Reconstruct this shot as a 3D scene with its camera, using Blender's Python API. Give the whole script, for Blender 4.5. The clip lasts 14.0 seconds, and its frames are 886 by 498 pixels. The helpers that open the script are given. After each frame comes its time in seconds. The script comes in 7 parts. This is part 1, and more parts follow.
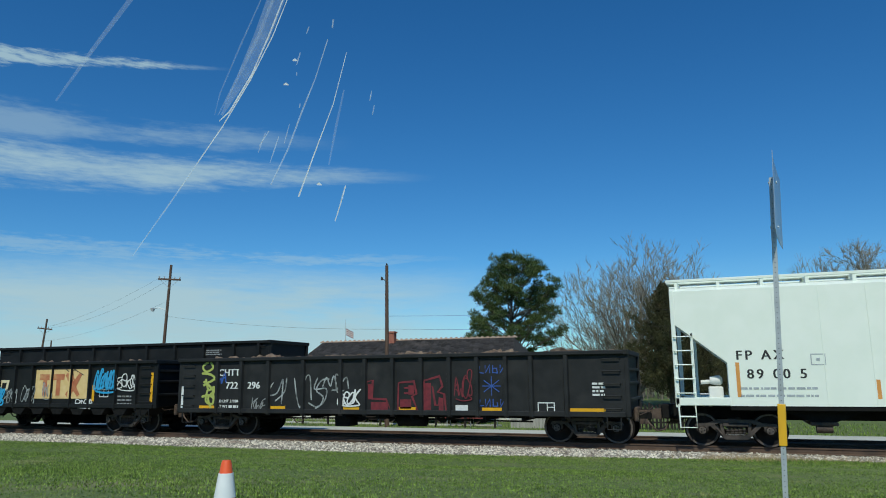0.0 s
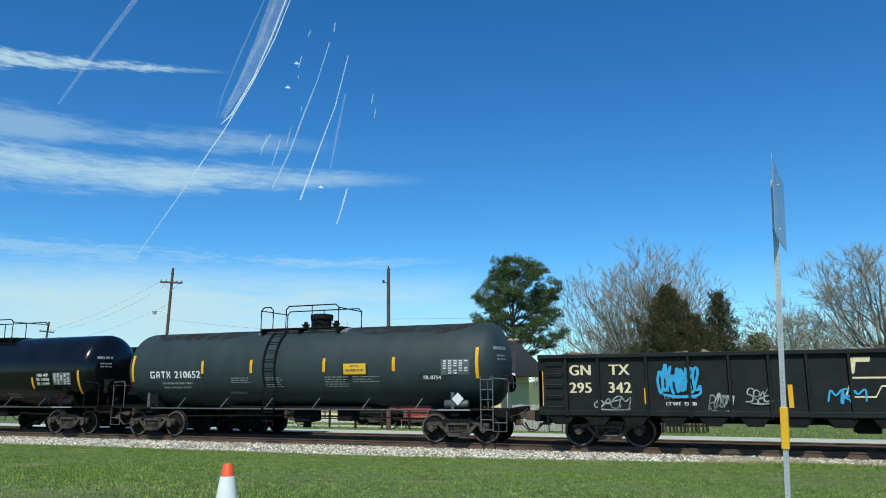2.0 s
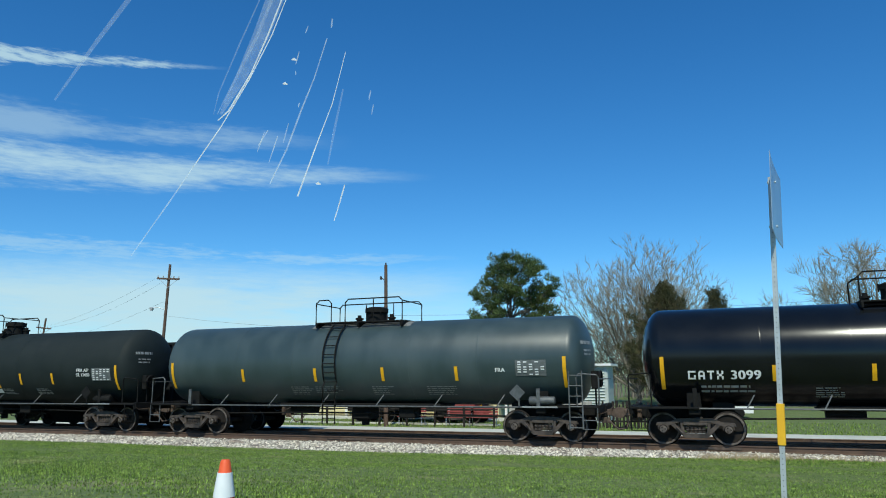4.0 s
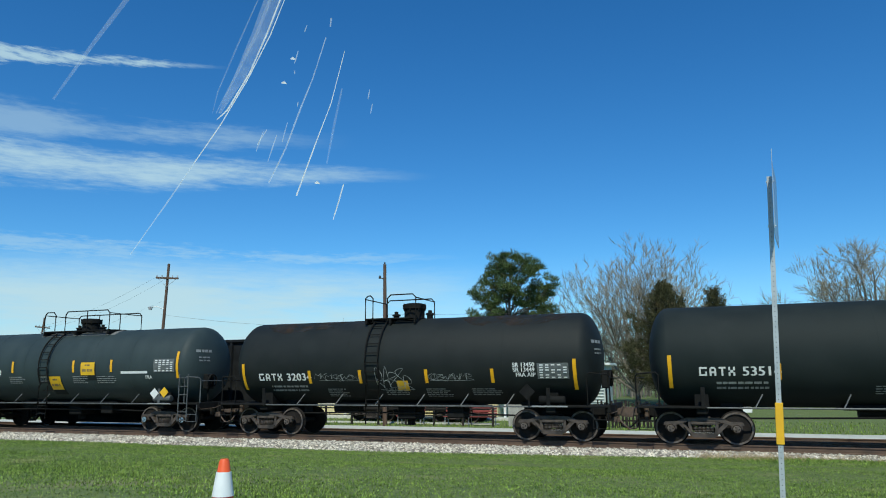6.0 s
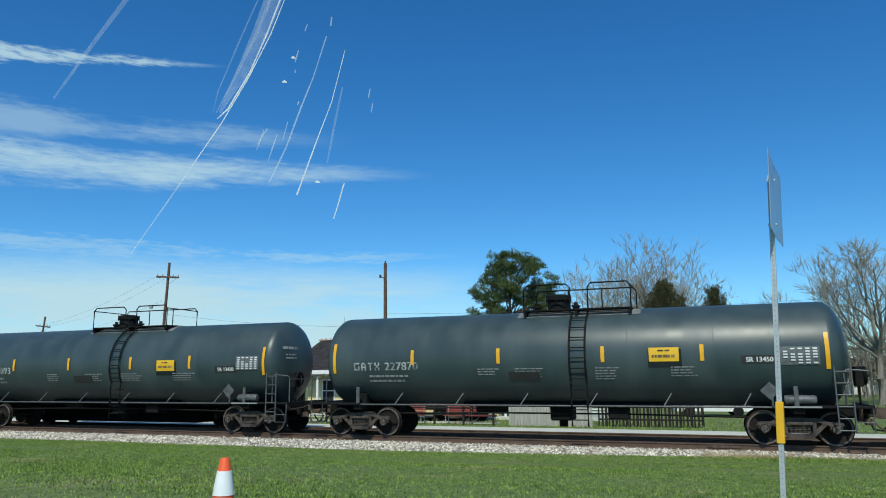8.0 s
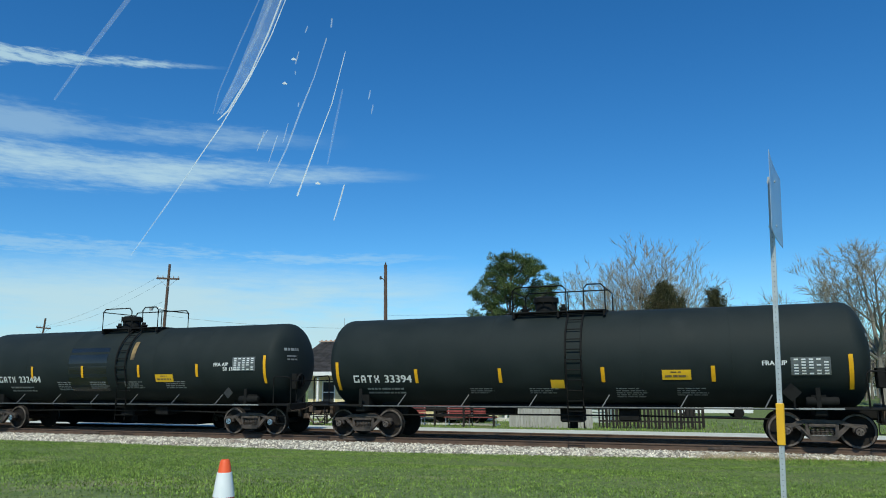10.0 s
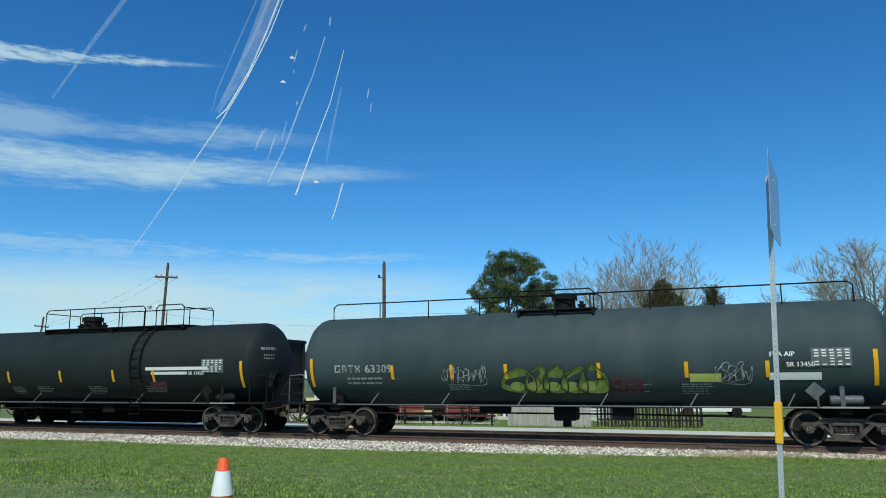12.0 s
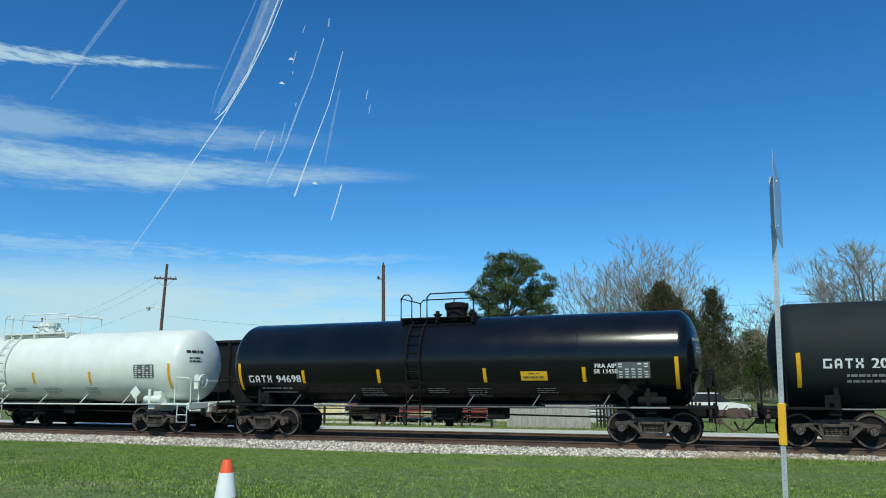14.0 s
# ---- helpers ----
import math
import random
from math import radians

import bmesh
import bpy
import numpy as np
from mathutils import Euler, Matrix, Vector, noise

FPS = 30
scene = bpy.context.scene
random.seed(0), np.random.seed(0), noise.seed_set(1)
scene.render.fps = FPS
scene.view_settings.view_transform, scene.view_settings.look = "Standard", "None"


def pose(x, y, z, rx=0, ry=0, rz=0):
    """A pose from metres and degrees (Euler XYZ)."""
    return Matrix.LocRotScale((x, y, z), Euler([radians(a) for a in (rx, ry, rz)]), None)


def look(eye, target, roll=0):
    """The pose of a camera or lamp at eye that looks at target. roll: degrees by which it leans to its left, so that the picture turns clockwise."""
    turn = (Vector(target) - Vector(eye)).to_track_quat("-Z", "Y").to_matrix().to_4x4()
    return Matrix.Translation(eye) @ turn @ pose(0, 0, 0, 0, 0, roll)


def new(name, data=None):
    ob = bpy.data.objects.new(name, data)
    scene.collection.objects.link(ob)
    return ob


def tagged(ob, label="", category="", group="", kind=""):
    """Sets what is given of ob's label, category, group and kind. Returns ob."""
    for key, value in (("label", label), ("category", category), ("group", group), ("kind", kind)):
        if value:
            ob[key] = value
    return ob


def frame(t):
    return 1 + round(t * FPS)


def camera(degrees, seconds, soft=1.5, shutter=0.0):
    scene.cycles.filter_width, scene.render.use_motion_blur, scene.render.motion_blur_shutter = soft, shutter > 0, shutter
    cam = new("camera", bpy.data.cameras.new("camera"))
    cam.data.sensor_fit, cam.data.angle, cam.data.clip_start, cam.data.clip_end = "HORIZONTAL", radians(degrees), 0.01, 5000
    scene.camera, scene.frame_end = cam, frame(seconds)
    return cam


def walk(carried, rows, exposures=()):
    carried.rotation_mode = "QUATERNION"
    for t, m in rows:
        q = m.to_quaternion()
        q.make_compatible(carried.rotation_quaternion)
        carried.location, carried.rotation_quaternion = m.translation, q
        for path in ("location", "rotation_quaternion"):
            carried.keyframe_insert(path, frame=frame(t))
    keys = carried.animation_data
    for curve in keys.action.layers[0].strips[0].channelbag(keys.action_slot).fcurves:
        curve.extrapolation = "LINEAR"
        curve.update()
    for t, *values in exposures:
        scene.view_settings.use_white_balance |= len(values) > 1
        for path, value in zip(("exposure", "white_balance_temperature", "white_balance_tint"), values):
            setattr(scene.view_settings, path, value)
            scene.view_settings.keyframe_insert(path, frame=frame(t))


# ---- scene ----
cam = camera(63.54, 14.0, soft=1.0)
EYE = (0.0, -23.44, 1.936)


def stand(yaw, pitch, dx=0.0, roll=-0.41):
    """Where the camera is held, in degrees to the left of the track's normal and above level."""
    return pose(EYE[0] + dx, EYE[1], EYE[2], 90 + pitch, 0, yaw) @ pose(0, 0, 0, 0, 0, roll)


# seconds, small turn to the left and upwards in hundredths of a degree, step aside in metres
SWAY = [(0.0, 11, 19, 0), (0.5, 27, 43, 0), (1.0, 32, 50, 0), (1.5, 31, 46, 0), (2.0, 24, 42, 0), (2.5, 22, 35, 0), (3.0, 16, 24, 0),
        (5.5, -5, 11, 0), (6.0, -5, 9, 0), (6.5, -5, 6, 0), (7.0, -1, 1, 0), (7.5, 0, 0, 0), (8.0, -1, 1, 0),
        (10.5, 1, 14, 0), (11.0, -4, 7, 0), (11.5, -8, 4, 0), (12.0, -11, 2, 0), (12.5, -17, 1, 0), (13.0, -21, 2, 0), (13.5, -22, 8, 0), (14.0, -21, 13, -0.034)]
walk(cam, [(t, stand(20.75 + a / 100, 10.14 + b / 100, d)) for t, a, b, d in SWAY], exposures=[(0.0, -0.5, 6550, -3), (0.6, -0.18, 6550, -3), (1.2, -0.07, 6550, -3), (3.0, -0.08, 6550, -3), (6.5, -0.16, 6550, -3), (14.0, -0.16, 6550, -3)])

# ---- light ----
SUN_DIR = Vector((0.16, -0.68, 0.80)).normalized()
sun_data = bpy.data.lights.new("sun", "SUN")
sun_data.energy, sun_data.angle, sun_data.color = 4.2, radians(0.5), (1.0, 0.95, 0.87)
sun = new("sun", sun_data)
sun.matrix_world = look(SUN_DIR * 60, (0, 0, 0))

world = bpy.data.worlds.new("sky")
scene.world = world
world.use_nodes = True
wt = world.node_tree
wt.nodes.clear()


def wnode(kind, **kw):
    n = wt.nodes.new(kind)
    for k, v in kw.items():
        if k == "operation":
            n.operation = v
        elif k == "noise":
            n.inputs["Scale"].default_value, n.inputs["Detail"].default_value, n.inputs["Roughness"].default_value = v
    return n


def wmath(op, a, b=None, c=None, clamp=False):
    n = wt.nodes.new("ShaderNodeMath")
    n.operation, n.use_clamp = op, clamp
    for i, q in enumerate((a, b, c)):
        if q is None:
            continue
        if isinstance(q, (int, float)):
            n.inputs[i].default_value = q
        else:
            wt.links.new(q, n.inputs[i])
    return n.outputs[0]


def wsmooth(v, lo, hi):
    n = wt.nodes.new("ShaderNodeMapRange")
    n.interpolation_type = "SMOOTHSTEP"
    n.inputs["From Min"].default_value, n.inputs["From Max"].default_value = lo, hi
    wt.links.new(v, n.inputs["Value"])
    return n.outputs[0]


sky = wt.nodes.new("ShaderNodeTexSky")
sky.sky_type, sky.sun_disc = "NISHITA", False
sky.sun_elevation, sky.sun_rotation = math.asin(SUN_DIR.z), math.atan2(SUN_DIR.x, SUN_DIR.y)
sky.air_density, sky.dust_density, sky.ozone_density, sky.altitude = 0.95, 0.02, 2.6, 300
SKY_STRENGTH = 0.122
coord = wt.nodes.new("ShaderNodeTexCoord")
sep = wt.nodes.new("ShaderNodeSeparateXYZ")
wt.links.new(coord.outputs["Generated"], sep.inputs[0])
az = wmath("ARCTAN2", sep.outputs[0], sep.outputs[1])
el = sep.outputs[2]
comb = wt.nodes.new("ShaderNodeCombineXYZ")
wt.links.new(wmath("MULTIPLY", az, 2.2), comb.inputs[0])
wt.links.new(wmath("MULTIPLY", el, 13.0), comb.inputs[1])
fine = wnode("ShaderNodeTexNoise", noise=(2.6, 9.0, 0.62))
broad = wnode("ShaderNodeTexNoise", noise=(1.1, 4.0, 0.55))
for n in (fine, broad):
    wt.links.new(comb.outputs[0], n.inputs["Vector"])
nf, nb = fine.outputs[0], broad.outputs[0]
warp = wmath("MULTIPLY", wmath("SUBTRACT", nb, 0.5), 0.05)


tuft = wnode("ShaderNodeTexNoise", noise=(17.0, 6.0, 0.6))
wt.links.new(comb.outputs[0], tuft.inputs["Vector"])
nt_ = tuft.outputs[0]


def streak(a0, e0, a1, e1, t0, t1, amount, rag, tufts, bow=0.0):
    """A long thin cirrus band from one azimuth and height to another, with its two half thicknesses and how far it bows up."""
    u = wmath("DIVIDE", wmath("SUBTRACT", az, a0), a1 - a0)
    uc = wmath("MINIMUM", wmath("MAXIMUM", u, 0.0), 1.0)
    line = wmath("MULTIPLY_ADD", u, e1 - e0, e0)
    line = wmath("ADD", line, wmath("MULTIPLY", wmath("MULTIPLY", uc, wmath("SUBTRACT", 1.0, uc)), 4 * bow))
    half = wmath("MULTIPLY_ADD", uc, t1 - t0, t0)
    off = wmath("DIVIDE", wmath("ABSOLUTE", wmath("SUBTRACT", wmath("ADD", el, wmath("MULTIPLY", warp, 0.25)), line)), half)
    core = wmath("SUBTRACT", 1.0, wsmooth(off, 0.0, 1.5))
    ragged = wmath("ADD", wmath("MULTIPLY", wmath("SUBTRACT", nf, 0.5), rag), wmath("MULTIPLY", wmath("SUBTRACT", nt_, 0.5), tufts))
    body = wmath("MULTIPLY", wsmooth(wmath("ADD", core, ragged), 0.25, 1.25), wsmooth(core, 0.0, 0.35))
    ends = wmath("SUBTRACT", 1.0, wsmooth(u, 0.55, 1.0))
    return wmath("MULTIPLY", wmath("MULTIPLY", body, ends), amount)


bands = [streak(-0.95, 0.372, -0.66, 0.400, 0.0125, 0.002, 0.85, 1.6, 2.4, 0.003), streak(-0.94, 0.304, -0.48, 0.318, 0.026, 0.010, 0.42, 2.6, 0.8, 0.002),
         streak(-0.94, 0.258, -0.36, 0.276, 0.036, 0.005, 0.85, 1.7, 0.8, 0.006), streak(-0.80, 0.163, -0.30, 0.166, 0.016, 0.006, 0.4, 3.0, 2.2)]
bank_top = wmath("ADD", el, wmath("ADD", wmath("MULTIPLY", warp, 1.1), wmath("MULTIPLY", wmath("SUBTRACT", nt_, 0.5), 0.018)))
low = wmath("MULTIPLY", wmath("SUBTRACT", 1.0, wsmooth(bank_top, 0.112, 0.166)), wsmooth(wmath("ADD", nb, wmath("MULTIPLY", nf, 0.9)), 0.50, 1.05))
low = wmath("MULTIPLY", low, wmath("MULTIPLY_ADD", wmath("SUBTRACT", 1.0, wsmooth(az, -0.52, -0.22)), 0.92, 0.08))
cover = low
for b in bands:
    cover = wmath("MAXIMUM", cover, b)
cover = wmath("MULTIPLY", cover, 0.9, clamp=True)
tint = wt.nodes.new("ShaderNodeHueSaturation")
tint.inputs["Saturation"].default_value = 1.28
wt.links.new(sky.outputs[0], tint.inputs["Color"])
mixn = wt.nodes.new("ShaderNodeMix")
mixn.data_type = "RGBA"
wt.links.new(cover, mixn.inputs["Factor"])
cool = wt.nodes.new("ShaderNodeMix")
cool.data_type, cool.blend_type = "RGBA", "MULTIPLY"
cool.inputs["Factor"].default_value = 1.0
cool.inputs[7].default_value = (0.70, 1.0, 1.25, 1)
wt.links.new(tint.outputs[0], cool.inputs[6])
wt.links.new(cool.outputs[2], mixn.inputs[6])
mixn.inputs[7].default_value = (5.0, 6.5, 7.6, 1)
bg = wt.nodes.new("ShaderNodeBackground")
bg.inputs["Strength"].default_value = SKY_STRENGTH
wt.links.new(mixn.outputs[2], bg.inputs["Color"])
out = wt.nodes.new("ShaderNodeOutputWorld")
wt.links.new(bg.outputs[0], out.inputs["Surface"])

# ---- materials ----


def material(name, c1, c2, rough=0.6, metal=0.0, scale=2.0, grime=None, grime_scale=0.7, grime_at=0.55, bump=0.0, bump_scale=30.0, island=0.0, stretch=(1, 1, 1), rough_var=0.1, spec=0.5):
    """A procedural surface: two tones mixed by a fine noise, a third laid on in patches by a broad one, and a bump."""
    m = bpy.data.materials.new(name)
    m.use_nodes = True
    nt = m.node_tree
    p = nt.nodes["Principled BSDF"]
    tc = nt.nodes.new("ShaderNodeTexCoord")
    mp = nt.nodes.new("ShaderNodeMapping")
    mp.inputs["Scale"].default_value = stretch
    nt.links.new(tc.outputs["Object"], mp.inputs["Vector"])

    def tex(sc, detail=6.0):
        n = nt.nodes.new("ShaderNodeTexNoise")
        n.inputs["Scale"].default_value, n.inputs["Detail"].default_value = sc, detail
        nt.links.new(mp.outputs[0], n.inputs["Vector"])
        return n.outputs[0]

    def mix(f, a, b):
        n = nt.nodes.new("ShaderNodeMix")
        n.data_type = "RGBA"
        for k, q in ((0, f), (6, a), (7, b)):
            if isinstance(q, tuple):
                n.inputs[k].default_value = (*q[:3], 1) if len(q) == 3 else q
            else:
                nt.links.new(q, n.inputs[k])
        return n.outputs[2]

    def ramp(v, lo, hi):
        n = nt.nodes.new("ShaderNodeMapRange")
        n.interpolation_type = "SMOOTHSTEP"
        n.inputs["From Min"].default_value, n.inputs["From Max"].default_value = lo, hi
        nt.links.new(v, n.inputs["Value"])
        return n.outputs[0]

    f1 = tex(scale)
    col = mix(ramp(f1, 0.3, 0.7), c1, c2)
    if grime:
        col = mix(ramp(tex(grime_scale), grime_at, grime_at + 0.25), col, grime)
    if island:
        geo = nt.nodes.new("ShaderNodeNewGeometry")
        hs = nt.nodes.new("ShaderNodeHueSaturation")
        mr = nt.nodes.new("ShaderNodeMapRange")
        mr.inputs["To Min"].default_value, mr.inputs["To Max"].default_value = 1 - island, 1 + island
        nt.links.new(geo.outputs["Random Per Island"], mr.inputs["Value"])
        nt.links.new(mr.outputs[0], hs.inputs["Value"])
        nt.links.new(col, hs.inputs["Color"])
        col = hs.outputs[0]
    nt.links.new(col, p.inputs["Base Color"])
    rr = nt.nodes.new("ShaderNodeMapRange")
    rr.inputs["To Min"].default_value, rr.inputs["To Max"].default_value = max(0.02, rough - rough_var), min(1, rough + rough_var)
    nt.links.new(f1, rr.inputs["Value"])
    nt.links.new(rr.outputs[0], p.inputs["Roughness"])
    p.inputs["Metallic"].default_value = metal
    p.inputs["Specular IOR Level"].default_value = spec
    if bump:
        b = nt.nodes.new("ShaderNodeBump")
        b.inputs["Strength"].default_value, b.inputs["Distance"].default_value = bump, 0.02
        nt.links.new(tex(bump_scale), b.inputs["Height"])
        nt.links.new(b.outputs[0], p.inputs["Normal"])
    return m


BLACK_MATT = material("matt_black_paint", (0.0095, 0.0150, 0.0150), (0.0145, 0.0205, 0.0205), 0.72, 0, 1.2, (0.026, 0.031, 0.031), 0.5, 0.55, 0.08, 6, spec=0.25)
BLACK_DULL = material("dull_faded_grey_paint", (0.033, 0.050, 0.054), (0.044, 0.063, 0.067), 0.72, 0, 1.6, (0.056, 0.074, 0.078), 0.6, 0.54, 0.08, 5, spec=0.25, stretch=(1, 1, 0.3))
GON_DUSTY = material("dusty_black_gondola_paint", (0.0135, 0.0145, 0.0155), (0.0235, 0.0245, 0.0255), 0.68, 0, 2.0, (0.044, 0.042, 0.041), 0.9, 0.55, 0.2, 9, spec=0.28)
BLACK_GREY = material("weathered_grey_black_paint", (0.022, 0.0355, 0.0385), (0.031, 0.047, 0.050), 0.64, 0, 1.5, (0.045, 0.060, 0.062), 0.45, 0.55, 0.08, 5, spec=0.32, stretch=(1, 1, 0.45))
BLACK_SATIN = material("satin_grey_black_paint", (0.031, 0.050, 0.054), (0.043, 0.065, 0.070), 0.42, 0, 1.5, (0.062, 0.084, 0.089), 0.6, 0.52, 0.06, 5, spec=0.5, stretch=(1, 1, 0.35), rough_var=0.14)
RIDGE = material("pale_clay_ridge_tile", (0.40, 0.27, 0.20), (0.52, 0.38, 0.29), 0.85, 0, 5.0, (0.3, 0.22, 0.17), 1.5, 0.55)
RUSTY_STONE = material("ballast_stone", (0.34, 0.305, 0.25), (0.58, 0.53, 0.45), 0.85, 0, 9.0, (0.22, 0.17, 0.135), 2, 0.52, 0.3, 40, island=0.65)
BLACK_GLOSS = material("glossy_black_paint", (0.004, 0.005, 0.0065), (0.0065, 0.0078, 0.0095), 0.2, 0, 1.0, (0.010, 0.0105, 0.0115), 0.5, 0.55, 0.03, 4, rough_var=0.05, spec=0.36)
BLACK_RUST = material("rust_topped_black_paint", (0.0085, 0.0115, 0.0115), (0.013, 0.0165, 0.0165), 0.68, 0, 1.5, (0.03, 0.027, 0.025), 0.4, 0.55, 0.08, 6, spec=0.28)
RUST_STREAK = material("rust_stain", (0.042, 0.026, 0.019), (0.030, 0.027, 0.025), 0.75, 0, 1.3, (0.026, 0.030, 0.031), 0.8, 0.45, spec=0.25)
rust_tree = RUST_STREAK.node_tree
rust_noise, rust_fade, rust_place = rust_tree.nodes.new("ShaderNodeTexNoise"), rust_tree.nodes.new("ShaderNodeMapRange"), rust_tree.nodes.new("ShaderNodeTexCoord")
rust_noise.inputs["Scale"].default_value, rust_noise.inputs["Detail"].default_value = 2.2, 8.0
rust_fade.inputs["From Min"].default_value, rust_fade.inputs["From Max"].default_value, rust_fade.inputs["To Max"].default_value = 0.38, 0.66, 0.9
rust_tree.links.new(rust_place.outputs["Object"], rust_noise.inputs["Vector"])
rust_tree.links.new(rust_noise.outputs[0], rust_fade.inputs["Value"])
rust_tree.links.new(rust_fade.outputs[0], rust_tree.nodes["Principled BSDF"].inputs["Alpha"])
WHITE_CAR = material("white_car_paint", (0.82, 0.87, 0.78), (0.86, 0.90, 0.82), 0.5, 0, 1.5, (0.74, 0.78, 0.69), 0.5, 0.6, 0.04, 8)
WHITE_TANK = material("white_tank_paint", (0.68, 0.71, 0.64), (0.74, 0.77, 0.70), 0.38, 0, 1.5, (0.52, 0.53, 0.46), 0.5, 0.58, 0.04, 8)
GON_BLACK = material("worn_black_gondola_paint", (0.0065, 0.0075, 0.0078), (0.0130, 0.0138, 0.0145), 0.62, 0, 2.5, (0.031, 0.028, 0.026), 0.8, 0.58, 0.2, 9, spec=0.28)
RUST = material("rusty_brown_steel", (0.07, 0.045, 0.034), (0.12, 0.085, 0.065), 0.75, 0.1, 9.0, (0.035, 0.03, 0.028), 3, 0.5, 0.3, 40)
TRUCK_STEEL = material("grimy_brown_cast_steel", (0.040, 0.031, 0.026), (0.085, 0.064, 0.052), 0.7, 0.0, 7.0, (0.018, 0.015, 0.013), 2.5, 0.5, 0.25, 40)
WHEEL_RIM = material("worn_wheel_steel", (0.10, 0.078, 0.066), (0.17, 0.14, 0.12), 0.55, 0.3, 12.0, (0.05, 0.035, 0.03), 4, 0.5)
# grimy steel, with the shade inside the wheels put into its near-black tones
WHEEL_DARK = material("shaded_grimy_wheel_steel", (0.012, 0.010, 0.009), (0.024, 0.019, 0.016), 0.8, 0.0, 6.0, (0.045, 0.026, 0.018), 3, 0.6, spec=0.2)
UNDER = material("dark_undercarriage_steel", (0.006, 0.006, 0.006), (0.012, 0.0115, 0.011), 0.8, 0, 6.0, spec=0.18)
YELLOW = material("yellow_reflective_strip", (0.80, 0.42, 0.015), (0.72, 0.36, 0.012), 0.4, 0, 9.0, (0.45, 0.25, 0.03), 5, 0.62)
YELLOW_PANEL = material("yellow_placard", (0.78, 0.46, 0.02), (0.72, 0.42, 0.02), 0.5, 0, 6.0, (0.5, 0.38, 0.12), 4, 0.62)
CREAM = material("cream_sign_paint", (0.68, 0.48, 0.20), (0.74, 0.55, 0.27), 0.6, 0, 4.0, (0.45, 0.28, 0.12), 1.2, 0.56)
CREAM_LETTER = material("cream_lettering", (0.75, 0.66, 0.42), (0.68, 0.58, 0.36), 0.6, 0, 8.0)
RED_FADED = material("faded_red_paint", (0.42, 0.13, 0.06), (0.5, 0.2, 0.09), 0.65, 0, 5.0, (0.6, 0.36, 0.16), 2, 0.52)
LETTER = material("white_lettering", (0.74, 0.75, 0.74), (0.66, 0.67, 0.66), 0.55, 0, 12.0)
LETTER_DIM = material("dirty_white_lettering", (0.30, 0.31, 0.31), (0.22, 0.23, 0.23), 0.6, 0, 14.0)
PLATE_GREY = material("pale_grey_panel", (0.085, 0.095, 0.097), (0.13, 0.14, 0.143), 0.55, 0, 14.0)
PIPE_GREY = material("dull_grey_pipe", (0.07, 0.075, 0.078), (0.12, 0.125, 0.128), 0.55, 0.2, 8.0)
SEMI_BLACK = material("satin_black_patch", (0.010, 0.012, 0.0135), (0.015, 0.0175, 0.019), 0.22, 0, 1.2, spec=0.6)
TAN = material("tan_spill_stain", (0.30, 0.20, 0.08), (0.16, 0.11, 0.05), 0.7, 0, 3.0, (0.03, 0.026, 0.02), 1.6, 0.48)
PAD_GREY = material("pale_grey_pad", (0.13, 0.135, 0.13), (0.2, 0.205, 0.2), 0.8, 0, 6.0, (0.07, 0.07, 0.07), 2, 0.55)
LETTER_BLACK = material("black_lettering", (0.02, 0.02, 0.02), (0.03, 0.03, 0.03), 0.6, 0, 8.0)
SPRAY_WHITE = material("white_spray_paint", (0.42, 0.45, 0.45), (0.10, 0.11, 0.11), 0.6, 0, 5.0)
SPRAY_RED = material("red_spray_paint", (0.20, 0.022, 0.032), (0.12, 0.016, 0.024), 0.6, 0, 6.0)
SPRAY_BLUE = material("blue_spray_paint", (0.03, 0.11, 0.42), (0.04, 0.08, 0.28), 0.6, 0, 6.0)
SPRAY_CYAN = material("cyan_spray_paint", (0.03, 0.36, 0.66), (0.05, 0.3, 0.55), 0.6, 0, 6.0)
SPRAY_LIME = material("lime_spray_paint", (0.36, 0.42, 0.09), (0.45, 0.5, 0.14), 0.6, 0, 6.0)
SPRAY_OLIVE = material("olive_green_spray_paint", (0.14, 0.20, 0.04), (0.22, 0.28, 0.07), 0.6, 0, 4.0)
SPRAY_PLUM = material("plum_spray_paint", (0.09, 0.03, 0.045), (0.06, 0.025, 0.035), 0.6, 0, 6.0)
ORANGE_STRIP = material("orange_reflective_strip", (0.72, 0.33, 0.08), (0.66, 0.29, 0.07), 0.5, 0, 9.0)
SCRAP = material("rusty_scrap", (0.12, 0.075, 0.05), (0.22, 0.16, 0.11), 0.8, 0.1, 5.0, (0.07, 0.06, 0.055), 2, 0.5, 0.3, 20, island=0.5)
RAIL_STEEL = material("rusty_rail", (0.085, 0.05, 0.034), (0.12, 0.075, 0.05), 0.8, 0, 6.0, (0.06, 0.04, 0.03), 1.5, 0.5, 0.2, 30)
TIE_WOOD = material("weathered_tie_wood", (0.055, 0.042, 0.033), (0.10, 0.08, 0.065), 0.9, 0, 5.0, bump=0.5, bump_scale=30, stretch=(4, 1, 1))
BALLAST = material("grey_ballast", (0.15, 0.13, 0.11), (0.24, 0.21, 0.175), 0.95, 0, 14.0, (0.12, 0.095, 0.075), 0.9, 0.5, 0.8, 25)
STONE = material("ballast_stone", (0.42, 0.38, 0.31), (0.64, 0.59, 0.50), 0.85, 0, 9.0, (0.26, 0.20, 0.16), 2, 0.52, 0.3, 40, island=0.6)
